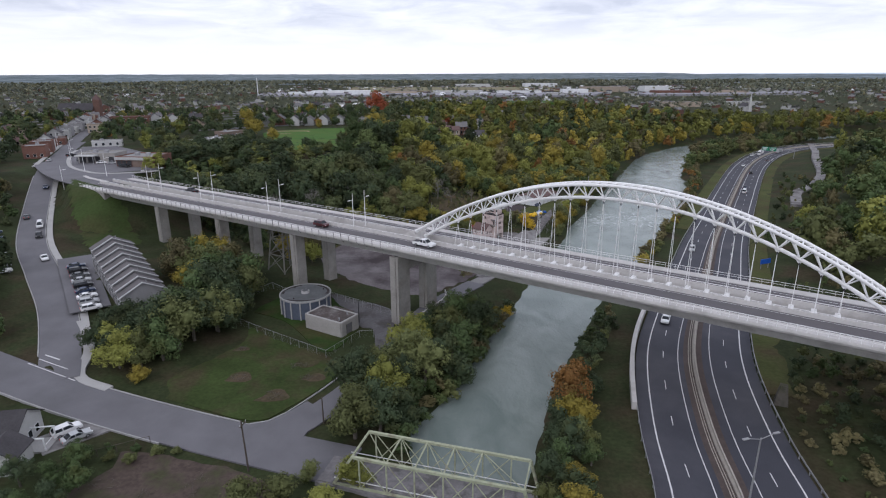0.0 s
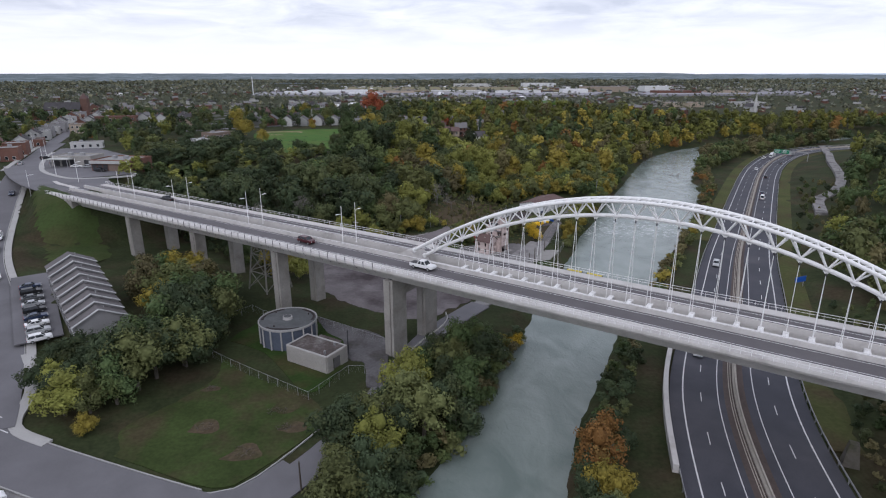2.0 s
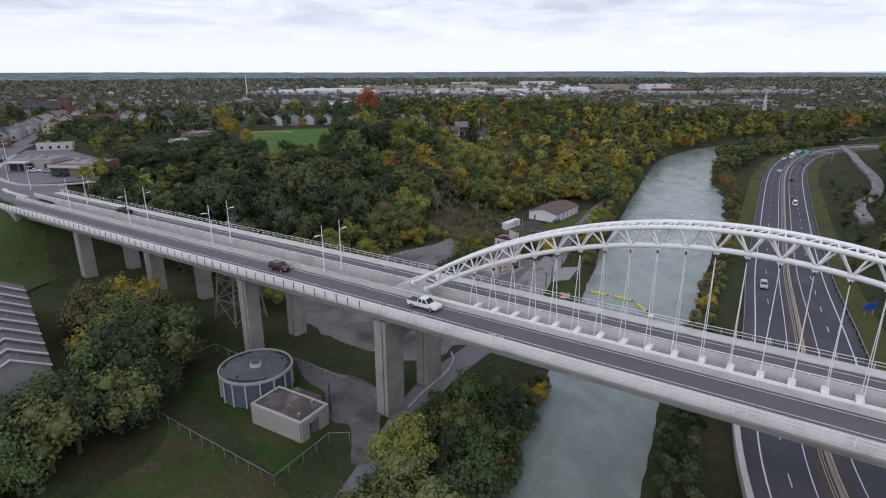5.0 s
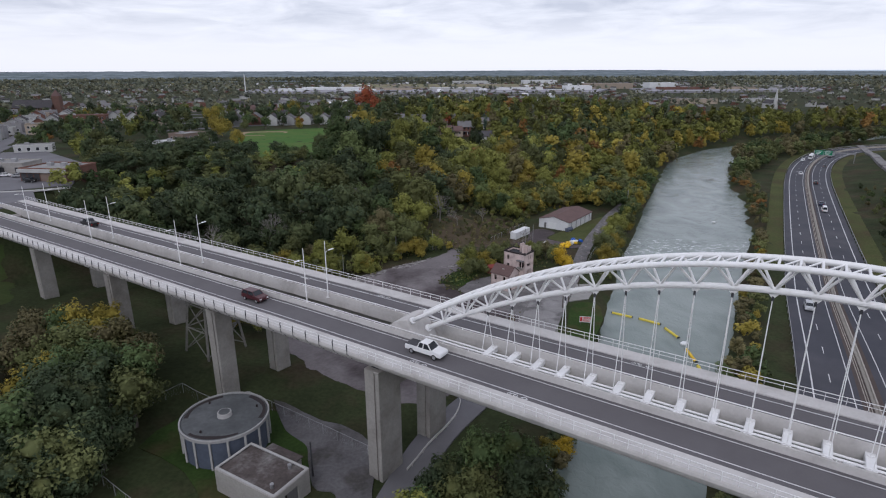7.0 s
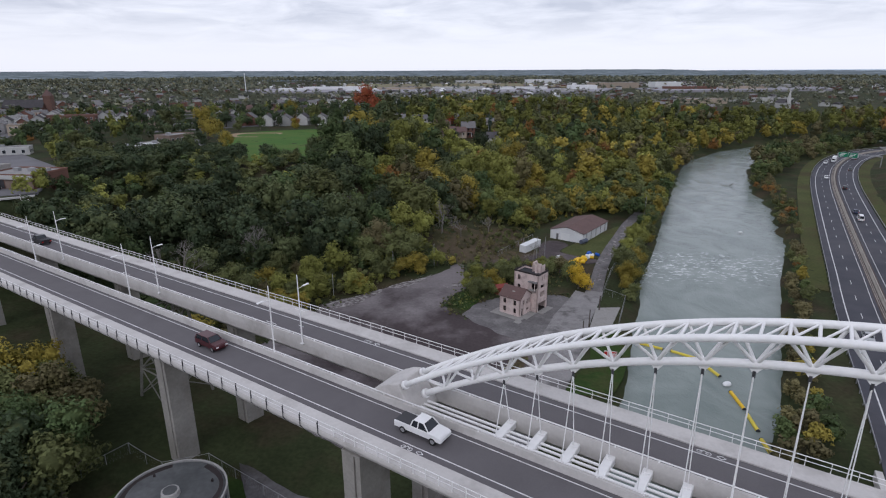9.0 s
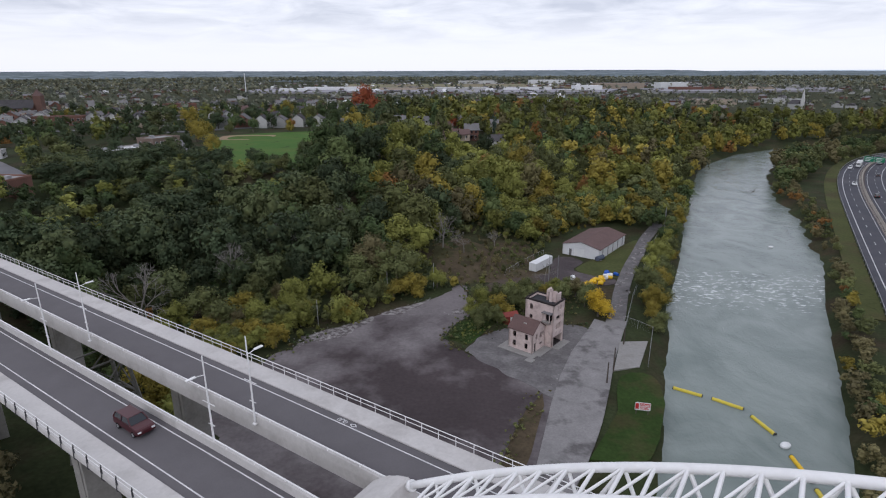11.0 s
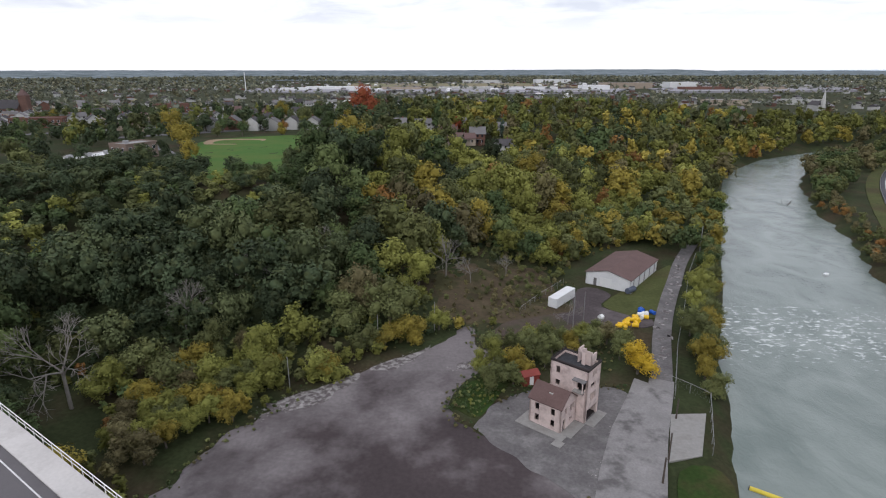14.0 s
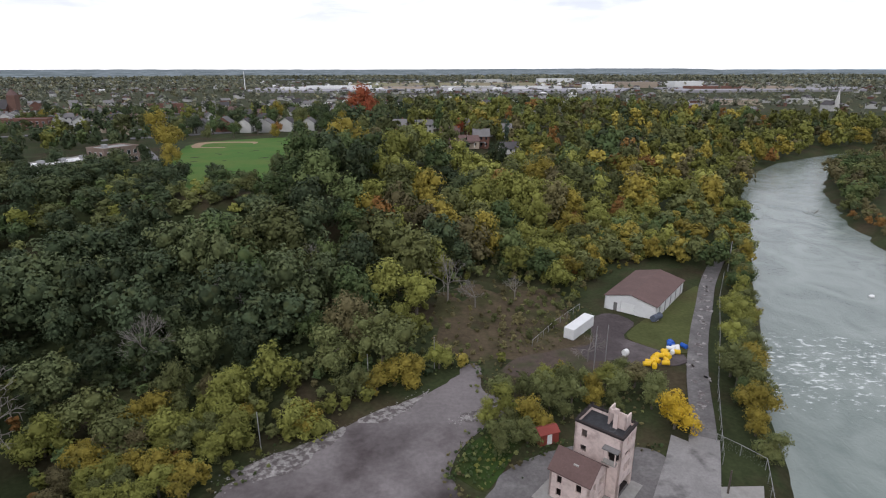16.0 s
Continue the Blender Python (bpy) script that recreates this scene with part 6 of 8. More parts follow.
def pierced(bm, a, b, z0, z1, thick, holes):
    """A wall from a to b (x, y) with real openings (s0, s1, z0, z1) measured along it."""
    a, b = Vector((*a, 0)), Vector((*b, 0))
    d = b - a
    L = d.length
    d.normalize()
    n = Vector((d.y, -d.x, 0))
    xs = sorted({0.0, L, *(h[0] for h in holes), *(h[1] for h in holes)})
    zs = sorted({z0, z1, *(h[2] for h in holes), *(h[3] for h in holes)})
    R = Matrix(((d.x, n.x, 0, a.x), (d.y, n.y, 0, a.y), (0, 0, 1, 0), (0, 0, 0, 1)))
    for x0, x1 in zip(xs[:-1], xs[1:]):
        for q0, q1 in zip(zs[:-1], zs[1:]):
            if any(h[0] <= x0 + 1e-6 and x1 <= h[1] + 1e-6 and h[2] <= q0 + 1e-6 and q1 <= h[3] + 1e-6 for h in holes):
                continue
            m = R @ Matrix.Translation(((x0 + x1) / 2, -thick / 2, (q0 + q1) / 2)) @ Matrix.Diagonal((x1 - x0, thick, q1 - q0, 1))
            bmesh.ops.create_cube(bm, size=1, matrix=m)
    bmesh.ops.remove_doubles(bm, verts=bm.verts, dist=0.001)
    return bm


def gable(bm, x0, x1, y0, y1, z, rise, over=0.35, thick=0.16):
    """A gabled roof shell with its ridge along x."""
    ym = (y0 + y1) / 2
    slope = rise / ((y1 - y0) / 2)
    e0, e1 = y0 - over, y1 + over
    ze = z - slope * over
    prof = [(e0, ze), (ym, z + rise), (e1, ze), (e1, ze + thick), (ym, z + rise + thick), (e0, ze + thick)]
    a = [bm.verts.new((x0 - over, y, q)) for y, q in prof]
    b = [bm.verts.new((x1 + over, y, q)) for y, q in prof]
    n = len(prof)
    for i in range(n):
        bm.faces.new((a[i], a[(i + 1) % n], b[(i + 1) % n], b[i]))
    for r in (a, b):
        bm.faces.new((r[0], r[1], r[4], r[5]))
        bm.faces.new((r[1], r[2], r[3], r[4]))
    return bm


def gable_ends(bm, x0, x1, y0, y1, z, rise, thick=0.2):
    ym = (y0 + y1) / 2
    for xa, xb in ((x0, x0 + thick), (x1 - thick, x1)):
        a = [bm.verts.new((xa, y, q)) for y, q in ((y0, z), (y1, z), (ym, z + rise))]
        b = [bm.verts.new((xb, y, q)) for y, q in ((y0, z), (y1, z), (ym, z + rise))]
        bm.faces.new(a)
        bm.faces.new(b[::-1])
        for i in range(3):
            bm.faces.new((a[i], a[(i + 1) % 3], b[(i + 1) % 3], b[i]))
    return bm


# the burnt-out stone tower house; local x runs along its street front, y to the back
tower = thing("ruined_tower_house", "derelict pale pink stucco tower house with charred roof edge", "building", (12.1, 206.3, 0.0), -40.0)
W_ = lambda s, z, w=0.75, h=1.25: (s - w / 2, s + w / 2, z, z + h)
bm = bmesh.new()
pierced(bm, (0, 0), (5.7, 0), 0, 4.5, 0.3, [W_(1.4, 0.7), W_(3.0 + 1.2, 0.7), W_(1.4, 2.7), W_(4.2, 2.7)])
pierced(bm, (5.7, 0), (5.7, 5.0), 0, 4.5, 0.3, [W_(1.2, 0.0, 0.9, 2.1), W_(1.6, 2.7), W_(3.2, 2.6, 0.7), W_(4.1, 2.6, 0.7), W_(3.4, 0.9, 1.0, 0.7)])
pierced(bm, (0, 5.0), (0, 0), 0, 4.5, 0.3, [W_(2.5, 2.6)])
pierced(bm, (5.7, 5.0), (0, 5.0), 0, 4.5, 0.3, [])
gable_ends(bm, 0, 5.7, 0, 5.0, 4.5, 1.9, 0.3)
part("house_wall", bm, M["pink_stucco"], tower, "pale pink stucco wall with empty window openings")
part("house_roof", gable(bmesh.new(), 0, 5.7, 0, 5.0, 4.5, 1.9, 0.25), M["brown_roof"], tower, "brown shingled gable roof")
part("roof_hatch", box(2.7, 3.4, 1.2, 1.9, 5.4, 5.75), M["block_wall"], tower)
part("house_floor", box(0.3, 5.4, 0.3, 4.7, 0.0, 0.15), M["char"], tower)
part("inner_floor", box(0.3, 5.4, 0.3, 4.7, 2.3, 2.45), M["char"], tower)
bm = bmesh.new()
x0, x1, y0, y1 = 0.7, 7.4, 5.0, 9.6
pierced(bm, (x0, y0), (x1, y0), 0, 9.5, 0.3, [W_(1.4, 7.4), W_(1.4, 5.2, 0.8, 1.0), W_(5.6, 5.0, 1.1, 1.6), (4.9, 6.4, 6.0, 7.6)])
pierced(bm, (x1, y0), (x1, y1), 0, 9.5, 0.3, [W_(2.0, 7.7, 0.6, 1.2), W_(2.9, 7.7, 0.6, 1.2), W_(1.6, 3.6, 0.6, 1.4), W_(2.3, 3.6, 0.6, 1.4), W_(3.0, 3.6, 0.6, 1.4), (0.5, 4.1, 0.0, 2.2), W_(2.2, 5.8, 1.8, 0.9)])
pierced(bm, (x1, y1), (x0, y1), 0, 9.5, 0.3, [W_(3.3, 7.4)])
pierced(bm, (x0, y1), (x0, y0), 0, 9.5, 0.3, [W_(2.3, 7.4), W_(2.3, 4.6)])
part("tower_wall", bm, M["pink_stucco"], tower, "pale pink stucco tower wall with empty window openings")
part("tower_roof", box(x0 + 0.3, x1 - 0.3, y0 + 0.3, y1 - 0.3, 8.9, 9.1), M["charred_tar"], tower, "flat dark tar roof")
for z in (0.0, 2.7, 5.4):
    part("inner_floor", box(x0 + 0.3, x1 - 0.3, y0 + 0.3, y1 - 0.3, z, z + 0.18), M["char"], tower)
for a in ((x0 - 0.08, x1 + 0.08, y0 - 0.08, y0 + 0.25), (x0 - 0.08, x1 + 0.08, y1 - 0.25, y1 + 0.08), (x0 - 0.08, x0 + 0.25, y0 + 0.25, y1 - 0.25), (x1 - 0.25, x1 + 0.08, y0 + 0.25, y1 - 0.25)):
    part("parapet_trim", box(*a, 9.38, 9.72), M["char"], tower, "charred parapet trim")
bm = bmesh.new()
pierced(bm, (4.1, 7.6), (6.6, 7.6), 9.1, 11.5, 0.2, [W_(0.65, 9.1, 0.8, 1.9)])
pierced(bm, (6.6, 7.6), (6.6, 9.4), 9.1, 11.0, 0.2, [])
pierced(bm, (4.1, 9.4), (4.1, 7.6), 9.1, 11.5, 0.2, [])
part("stair_head", bm, M["pink_stucco"], tower, "roofless stair head on the tower")
part("chimney", box(5.0, 5.6, 7.2, 7.65, 9.0, 12.0, bevel=0.04), M["pink_stucco"], tower)
part("balcony", box(x1 - 2.2, x1 - 0.4, y0 - 0.9, y0, 5.6, 5.8), M["block_wall"], tower)
part("porch_roof", box(x1 - 2.3, x1 - 0.1, y0 - 1.0, y0, 7.65, 7.82), M["grey_roof"], tower)
for px_ in (x1 - 2.15, x1 - 0.45):
    part("porch_post", box(px_ - 0.07, px_ + 0.07, y0 - 0.88, y0 - 0.74, 5.8, 7.65), M["pink_stucco"], tower)
for a, b in (((x0 + 0.2, y1 - 0.2), (x1 - 0.2, y1 - 0.2)), ((x0 + 0.2, y0 + 0.15), (x0 + 0.2, y1 - 0.2))):
    for zz in (9.95, 10.3):
        rod("roof_rail", (*a, zz), (*b, zz), 0.025, M["char"], tower)
for k_ in range(4):
    q_ = y0 + 0.15 + (y1 - y0 - 0.35) * k_ / 4
    part("roof_post", box(x0 + 0.16, x0 + 0.24, q_ - 0.04, q_ + 0.04, 9.1, 10.3), M["char"], tower)
for k_, px_ in enumerate(np.linspace(x0 + 0.3, x1 - 0.3, 5)):
    part("roof_post", box(px_ - 0.05, px_ + 0.05, y1 - 0.3, y1 - 0.2, 9.1, 10.3), M["char"], tower)
for n_, (a, b, c, d) in enumerate([(-1.6, 6.9, -1.7, 0.0), (5.9, 7.5, -3.2, -1.7), (5.7, 7.6, 0.0, 4.8), (7.4, 9.0, 4.9, 10.0), (-1.6, 0.0, 0.0, 3.0)]):
    tagged(slab("paving", [tuple((tower.matrix_basis @ Vector((q[0], q[1], 0))).to_2d()) for q in ((a, c), (b, c), (b, d), (a, d))], -0.3, 0.14 + 0.004 * n_, M["pad_concrete"]), "pale concrete paving round the ruined house", "pavement", kind="structure")

# red shed behind it
shed_red = thing("red_shed", "small red metal shed with a peaked roof", "shed", (12.6, 216.6, 0.0), 20.0)
part("wall", box(0, 3.2, 0, 2.2, 0, 2.0), M["red_metal"], shed_red)
part("roof", gable(bmesh.new(), 0, 3.2, 0, 2.2, 2.0, 0.6, 0.15, 0.08), M["red_metal"], shed_red)
part("door", box(1.2, 2.0, -0.03, 0.0, 0.1, 1.8), M["white_plastic"], shed_red)

# the white metal shed
A = (36.3, 269.6)
shed = thing("metal_shed", "white corrugated metal shed with a brown roof", "shed", (*A, 0.0), -37.0)
SL, SD, SH = 12.2, 21.5, 3.3
bm = bmesh.new()
pierced(bm, (0, 0), (SL, 0), 0, SH, 0.25, [(3.9, 7.2, 0, 2.6), (2.2, 3.1, 0, 2.1)])
pierced(bm, (SL, 0), (SL, SD), 0, SH, 0.25, [])
pierced(bm, (SL, SD), (0, SD), 0, SH, 0.25, [])
pierced(bm, (0, SD), (0, 0), 0, SH, 0.25, [])
a = [bm.verts.new((x, y, z)) for x, y, z in ((0, 0, SH), (SL, 0, SH), (SL / 2, 0, SH + 1.5))]
bm.faces.new(a)
a = [bm.verts.new((x, y, z)) for x, y, z in ((0, SD, SH), (SL, SD, SH), (SL / 2, SD, SH + 1.5))]
bm.faces.new(a)
part("wall", bm, M["metal_wall"], shed, "white corrugated metal wall")
bm = gable(bmesh.new(), 0, SD, -SL, 0, SH, 1.5, 0.3, 0.14)
bmesh.ops.rotate(bm, verts=bm.verts, cent=(0, 0, 0), matrix=Matrix.Rotation(radians(90), 3, "Z"))
part("roof", bm, M["brown_roof"], shed, "brown metal roof")
part("roller_door", box(3.95, 7.15, 0.08, 0.14, 0, 2.58), M["white_plastic"], shed)
part("side_door", box(2.22, 3.08, 0.08, 0.13, 0, 2.08), M["grey_roof"], shed)
for k_ in range(5):
    y = 2.2 + k_ * 4.2
    part("wall_rib", box(SL, SL + 0.12, y, y + 0.35, 0, SH), M["grey_steel"], shed, "grey downpipe strip")

# shipping container
cont = thing("shipping_container", "white corrugated steel shipping container on gravel", "container", (23.3, 253.4, 0.0), -39.0)
part("body", box(0, 2.4, 0, 9.6, 0.1, 2.55, bevel=0.04), M["metal_wall"], cont)
for k_ in range(31):
    part("rib", box(2.4, 2.44, 0.2 + k_ * 0.3, 0.32 + k_ * 0.3, 0.2, 2.45), M["metal_wall"], cont)
for px_ in (0.15, 1.22):
    part("door", box(px_, px_ + 1.03, -0.06, 0.0, 0.2, 2.45), M["metal_wall"], cont)

# yellow floats and drums piled in the store yard
r_ = np.random.default_rng(4)
for k_ in range(26):
    s = k_ / 25
    x, y = 37.5 + 9.0 * s + r_.normal() * 0.7, 241.5 + 8.0 * s + r_.normal() * 0.7
    mt, w = (M["yellow"], "yellow") if k_ < 17 else ((M["white_plastic"], "white") if k_ < 22 else (M["sign_blue"], "blue"))
    drum = thing("drum", f"{w} plastic float drum lying in the store yard", "drum", (x, y, 0.05), r_.uniform(0, 180), group="drums in the store yard")
    bm = tube((-0.7, 0, 0.45), (0.7, 0, 0.45), 0.45, None, 12)
    for q in (-0.35, 0.35):
        add_tube(bm, (q - 0.04, 0, 0.45), (q + 0.04, 0, 0.45), 0.49, None, 12)
    part("shell", bm, mt, drum, smooth=False)
for x, y, r0, mt, lab in ((46.2, 262.2, 0.75, M["tank_wall"], "green-grey cylindrical gas tank on a cradle"), (34.2, 245.6, 0.6, M["white_plastic"], "round white plastic tank")):
    t = thing("tank", lab, "tank", (x, y, 0.0), 40)
    part("shell", tube((-1.5 if r0 > 0.7 else -0.5, 0, r0 + 0.15), (1.5 if r0 > 0.7 else 0.5, 0, r0 + 0.15), r0, None, 14), mt, t, smooth=False)
    part("cradle", box(-0.6, 0.6, -0.4, 0.4, 0, 0.2), M["concrete"], t)


def fence(pts, tall, label, mesh_fill=True, mat=None, gap=3.0, closed=False):
    """Chain-link on posts: each post is a part, the wire between a lattice of thin wires."""
    mat = mat or M["grey_steel"]
    line = smooth_line([(*p, 0) for p in pts], 1000) if len(pts) > 2 else np.array([(*p, 0) for p in pts], float)
    f = thing("chain_link_fence", label, "fence", (*pts[0], ground_z(*pts[0])))
    o3 = Vector(f.matrix_basis.translation)
    spots = []
    for p, q in zip(pts[:-1], pts[1:]):
        k_ = max(1, round(math.dist(p, q) / gap))
        spots += [(p[0] + (q[0] - p[0]) * j / k_, p[1] + (q[1] - p[1]) * j / k_) for j in range(k_)]
    spots.append(pts[-1])
    P = [Vector((x, y, ground_z(x, y))) - o3 for x, y in spots]
    bm = bmesh.new()
    for a, b in zip(P[:-1], P[1:]):
        n = 7
        for j in range(n):
            for s0, s1 in ((0, 1), (1, 0)):
                p0, p1 = a.lerp(b, j / n), a.lerp(b, (j + 1) / n)
                z0, z1 = (0.05, tall) if s0 == 0 else (tall, 0.05)
                q0, q1 = p0 + Vector((0, 0, z0)), p1 + Vector((0, 0, z1))
                w = Vector((0, 0, 0.025))
                bm.faces.new([bm.verts.new(v) for v in (q0, q1, q1 + w, q0 + w)])
    for p in P:
        rod("post", p, p + Vector((0, 0, tall + 0.05)), 0.045, mat, f)
    for a, b in zip(P[:-1], P[1:]):
        rod("top_rail", a + Vector((0, 0, tall)), b + Vector((0, 0, tall)), 0.035, mat, f)
    if mesh_fill:
        part("wire_mesh", bm, mat, f)
    return f


fence([(-56.4, 141.4), (-48.6, 152.2), (-42.5, 149.4), (-36.5, 151.3), (-24.0, 142.9), (-13.4, 135.6)], 1.9, "chain-link fence round the tank compound")
fence([(-56.4, 141.4), (-50.2, 129.2), (-40.0, 122.2), (-25.7, 112.5), (-19.6, 122.6), (-16.3, 122.7)], 1.9, "chain-link fence along the tank compound lawn")
fence([(39.7, 217.6), (44.3, 212), (38.5, 198)], 1.9, "chain-link fence round the concrete pad")
fence([(38.6, 213), (46.5, 232), (56, 252), (66, 274), (75, 291)], 1.7, "chain-link fence along the river lane")
fence([(16, 249), (22, 258), (30, 268)], 1.7, "rusty chain-link fence behind the container")

# low white rail in a curve beside the lane under the bridge
curve_ = smooth_line([(1.0, 152.4, 0.05), (1.4, 149.4, 0.05), (0.4, 145.4, 0.05), (-1.7, 141.4, 0.05), (-4.0, 137.8, 0.05), (-5.7, 134.4, 0.05), (-7.2, 131.6, 0.05)], 1.5)
lane_rail = thing("guardrail", "low pale guardrail curving along the lane", "guardrail", tuple(curve_[0]))
swept("rail", curve_ - curve_[0], [(-0.06, 0.35), (-0.06, 0.75), (0.06, 0.75), (0.06, 0.35)], M["deck_concrete"], lane_rail)
for p in (curve_ - curve_[0])[::2]:
    rod("post", (p[0], p[1], -0.2), (p[0], p[1], 0.7), 0.06, M["deck_concrete"], lane_rail, square=True)

# danger board on the river bank
board = thing("danger_sign", "white danger notice board with a red header, on two posts", "sign", (30.4, 181.6, 0.0), -12.0)
part("panel", box(0, 2.5, 0, 0.08, 0.9, 2.3), M["sign_white"], board)
part("header", box(0.75, 2.45, -0.015, 0.0, 1.75, 2.22), M["sign_red"], board)
part("symbol", box(0.08, 0.62, -0.015, 0.0, 1.1, 2.15), M["sign_red"], board)
for k_, w in enumerate((1.6, 1.3, 1.5)):
    part("text_bar", box(0.8, 0.8 + w, -0.014, 0.0, 1.5 - k_ * 0.2, 1.6 - k_ * 0.2), M["sign_red"], board)
for x in (0.3, 2.2):
    part("post", box(x - 0.06, x + 0.06, 0.08, 0.2, -0.2, 2.3), M["wood_pole"], board)
cu = bpy.data.curves.new("lettering", "FONT")
cu.body, cu.size, cu.extrude = "DANGER", 0.42, 0.008
to = new("lettering", cu)
deps = bpy.context.evaluated_depsgraph_get()
tm = bpy.data.meshes.new_from_object(to.evaluated_get(deps))
bpy.data.objects.remove(to)
tm.materials.clear()
tm.materials.append(M["sign_white"])
letters = new("lettering", tm)
letters.parent = board
letters.matrix_basis = pose(0.8, -0.02, 1.82, 90, 0, 0)


# poles
def utility_pole(x, y, tall=9.0, label="dark weathered wooden utility pole", lean=0.0, arm=True, mat=None, r=0.16):
    p = thing("utility_pole", label, "pole", (x, y, ground_z(x, y) - 0.05), rng.uniform(0, 90))
    part("shaft", tube((0, 0, -0.3), (lean, 0, tall), r, r * 0.7, 8), mat or M["wood_pole"], p)
    if arm:
        part("crossarm", box(-0.9, 0.9, -0.06, 0.06, tall - 0.9, tall - 0.75), M["wood_pole"], p)
        for q in (-0.8, 0.0, 0.8):
            part("insulator", tube((q, 0, tall - 0.75), (q, 0, tall - 0.55), 0.05, None, 6), M["white_plastic"], p)
    return p


utility_pole(-30.8, 75.2, 9.5, lean=-0.4)
utility_pole(-21.4, 88.0, 5.5, arm=False)
utility_pole(28.6, 191.5, 4.5, arm=False, label="short dark wooden post beside the lane")
utility_pole(36.4, 206.8, 4.0, arm=False, label="short dark wooden post beside the concrete pad")
utility_pole(31.2, 196.3, 5.0, arm=False, label="short dark wooden post beside the concrete pad")
for x, y, h in ((-29.6, 215.5, 6.5), (-15.6, 232.5, 6.5), (-4, 239, 7.0), (26.5, 240, 9.0), (29.5, 243, 8.0)):
    utility_pole(x, y, h, arm=False, label="thin pale grey pole at the edge of the yard", mat=M["grey_steel"], r=0.085)
utility_pole(78.5, 296.0, 9.0, arm=False, label="tall lamp pole beside the river lane", mat=M["grey_steel"])
utility_pole(-20.9, 131.0, 6.0, arm=False, label="dark steel vent stack beside the pump house", mat=M["dark_steel"])

# booms on the river
for k_, (a, b) in enumerate([((41.6, 192.9), (45.8, 190.0)), ((47.2, 189.2), (51.2, 185.8)), ((51.5, 183.6), (52.6, 178.5)), ((52.0, 173.0), (51.6, 167.2)), ((51.3, 165.7), (50.6, 160.9)), ((49.9, 158.7), (49.5, 155.0))]):
    L = math.dist(a, b)
    fl = thing("river_boom", "long yellow floating boom on the river", "boom", (a[0], a[1], -2.0), math.degrees(math.atan2(b[1] - a[1], b[0] - a[0])), group="boom sections across the river")
    part("float", tube((0, 0, 0.1), (L, 0, 0.1), 0.34, None, 12), M["pale_yellow"] if k_ != 3 else M["yellow"], fl)
    for q in (0.0, L):
        part("end_cap", tube((q - 0.06, 0, 0.1), (q + 0.06, 0, 0.1), 0.36, None, 12), M["dark_steel"], fl)
for x, y in ((52.6, 175.6), (109.4, 281.4)):
    b = thing("buoy", "white plastic buoy floating on the river", "buoy", (x, y, -2.0), 30)
    bm = bmesh.new()
    bmesh.ops.create_icosphere(bm, subdivisions=2, radius=0.7)
    for v in bm.verts:
        v.co.z = v.co.z * 0.6 + 0.2
        v.co.x *= 1.5
    part("float", bm, M["white_plastic"], b)
# a snag of dead branches at the edge of the river
snag = thing("driftwood", "snag of dead grey branches caught at the river's edge", "driftwood", (151.5, 373.0, -2.4), 20)
sr = np.random.default_rng(71)
for k_ in range(16):
    a = sr.uniform(0, math.tau)
    ln = sr.uniform(1.6, 4.2)
    x0, y0 = sr.normal() * 1.8, sr.normal() * 0.9
    part("branch", tube((x0, y0, -0.4), (x0 + ln * math.cos(a), y0 + 0.5 * ln * math.sin(a), sr.uniform(0.5, 2.4)), 0.13, 0.04, 5), M["bark"], snag)


# a white cover slab on the west bank
cov = thing("concrete_chamber", "white concrete manhole chamber on the bank", "chamber", (13.3, 131.7, 0.0), 20)
part("slab", box(-0.8, 0.8, -0.8, 0.8, -0.5, 0.5, bevel=0.06), M["concrete"], cov)
part("lid", tube((0, 0, 0.5), (0, 0, 0.6), 0.5, None, 14), M["grey_steel"], cov)

# round water tank and pump house
TC, TR, TH = (-36.0, 139.0), 6.7, 5.0
tank = thing("water_tank", "round blue-grey water tank with a dark ribbed-edge roof", "tank", (*TC, 0.05))
part("wall", tube((0, 0, -0.3), (0, 0, TH - 0.3), TR - 0.35, None, 48), M["tank_wall"], tank, "blue-grey tank wall")
part("roof", tube((0, 0, TH - 0.05), (0, 0, TH + 0.12), TR - 0.25, TR - 0.5, 48), M["tank_roof"], tank, "dark wet tank roof")
bm = bmesh.new()
for k_ in range(48):
    a0, a1 = k_ * math.tau / 48, (k_ + 1) * math.tau / 48
    ring = [[bm.verts.new((r * math.cos(a), r * math.sin(a), z)) for r, z in ((TR - 0.22, TH - 0.3), (TR, TH - 0.3), (TR, TH + 0.2), (TR - 0.22, TH + 0.2))] for a in (a0, a1)]
    for j in range(4):
        bm.faces.new((ring[0][j], ring[0][(j + 1) % 4], ring[1][(j + 1) % 4], ring[1][j]))
bmesh.ops.remove_doubles(bm, verts=bm.verts, dist=0.001)
part("rim", bm, M["kerb"], tank, "pale concrete rim")
bm = bmesh.new()
for k_ in range(48):
    a0, a1 = k_ * math.tau / 48, (k_ + 1) * math.tau / 48
    bm.faces.new([bm.verts.new((r * math.cos(a), r * math.sin(a), TH + 0.128 + 0.02 * math.sin(3 * a))) for r, a in ((TR - 1.15 + 0.15 * math.sin(5 * a0), a0), (TR - 0.52, a0), (TR - 0.52, a1), (TR - 1.15 + 0.15 * math.sin(5 * a1), a1))])
part("gutter_stain", bm, M["char"], tank, "dark ring round the roof inside the rim")
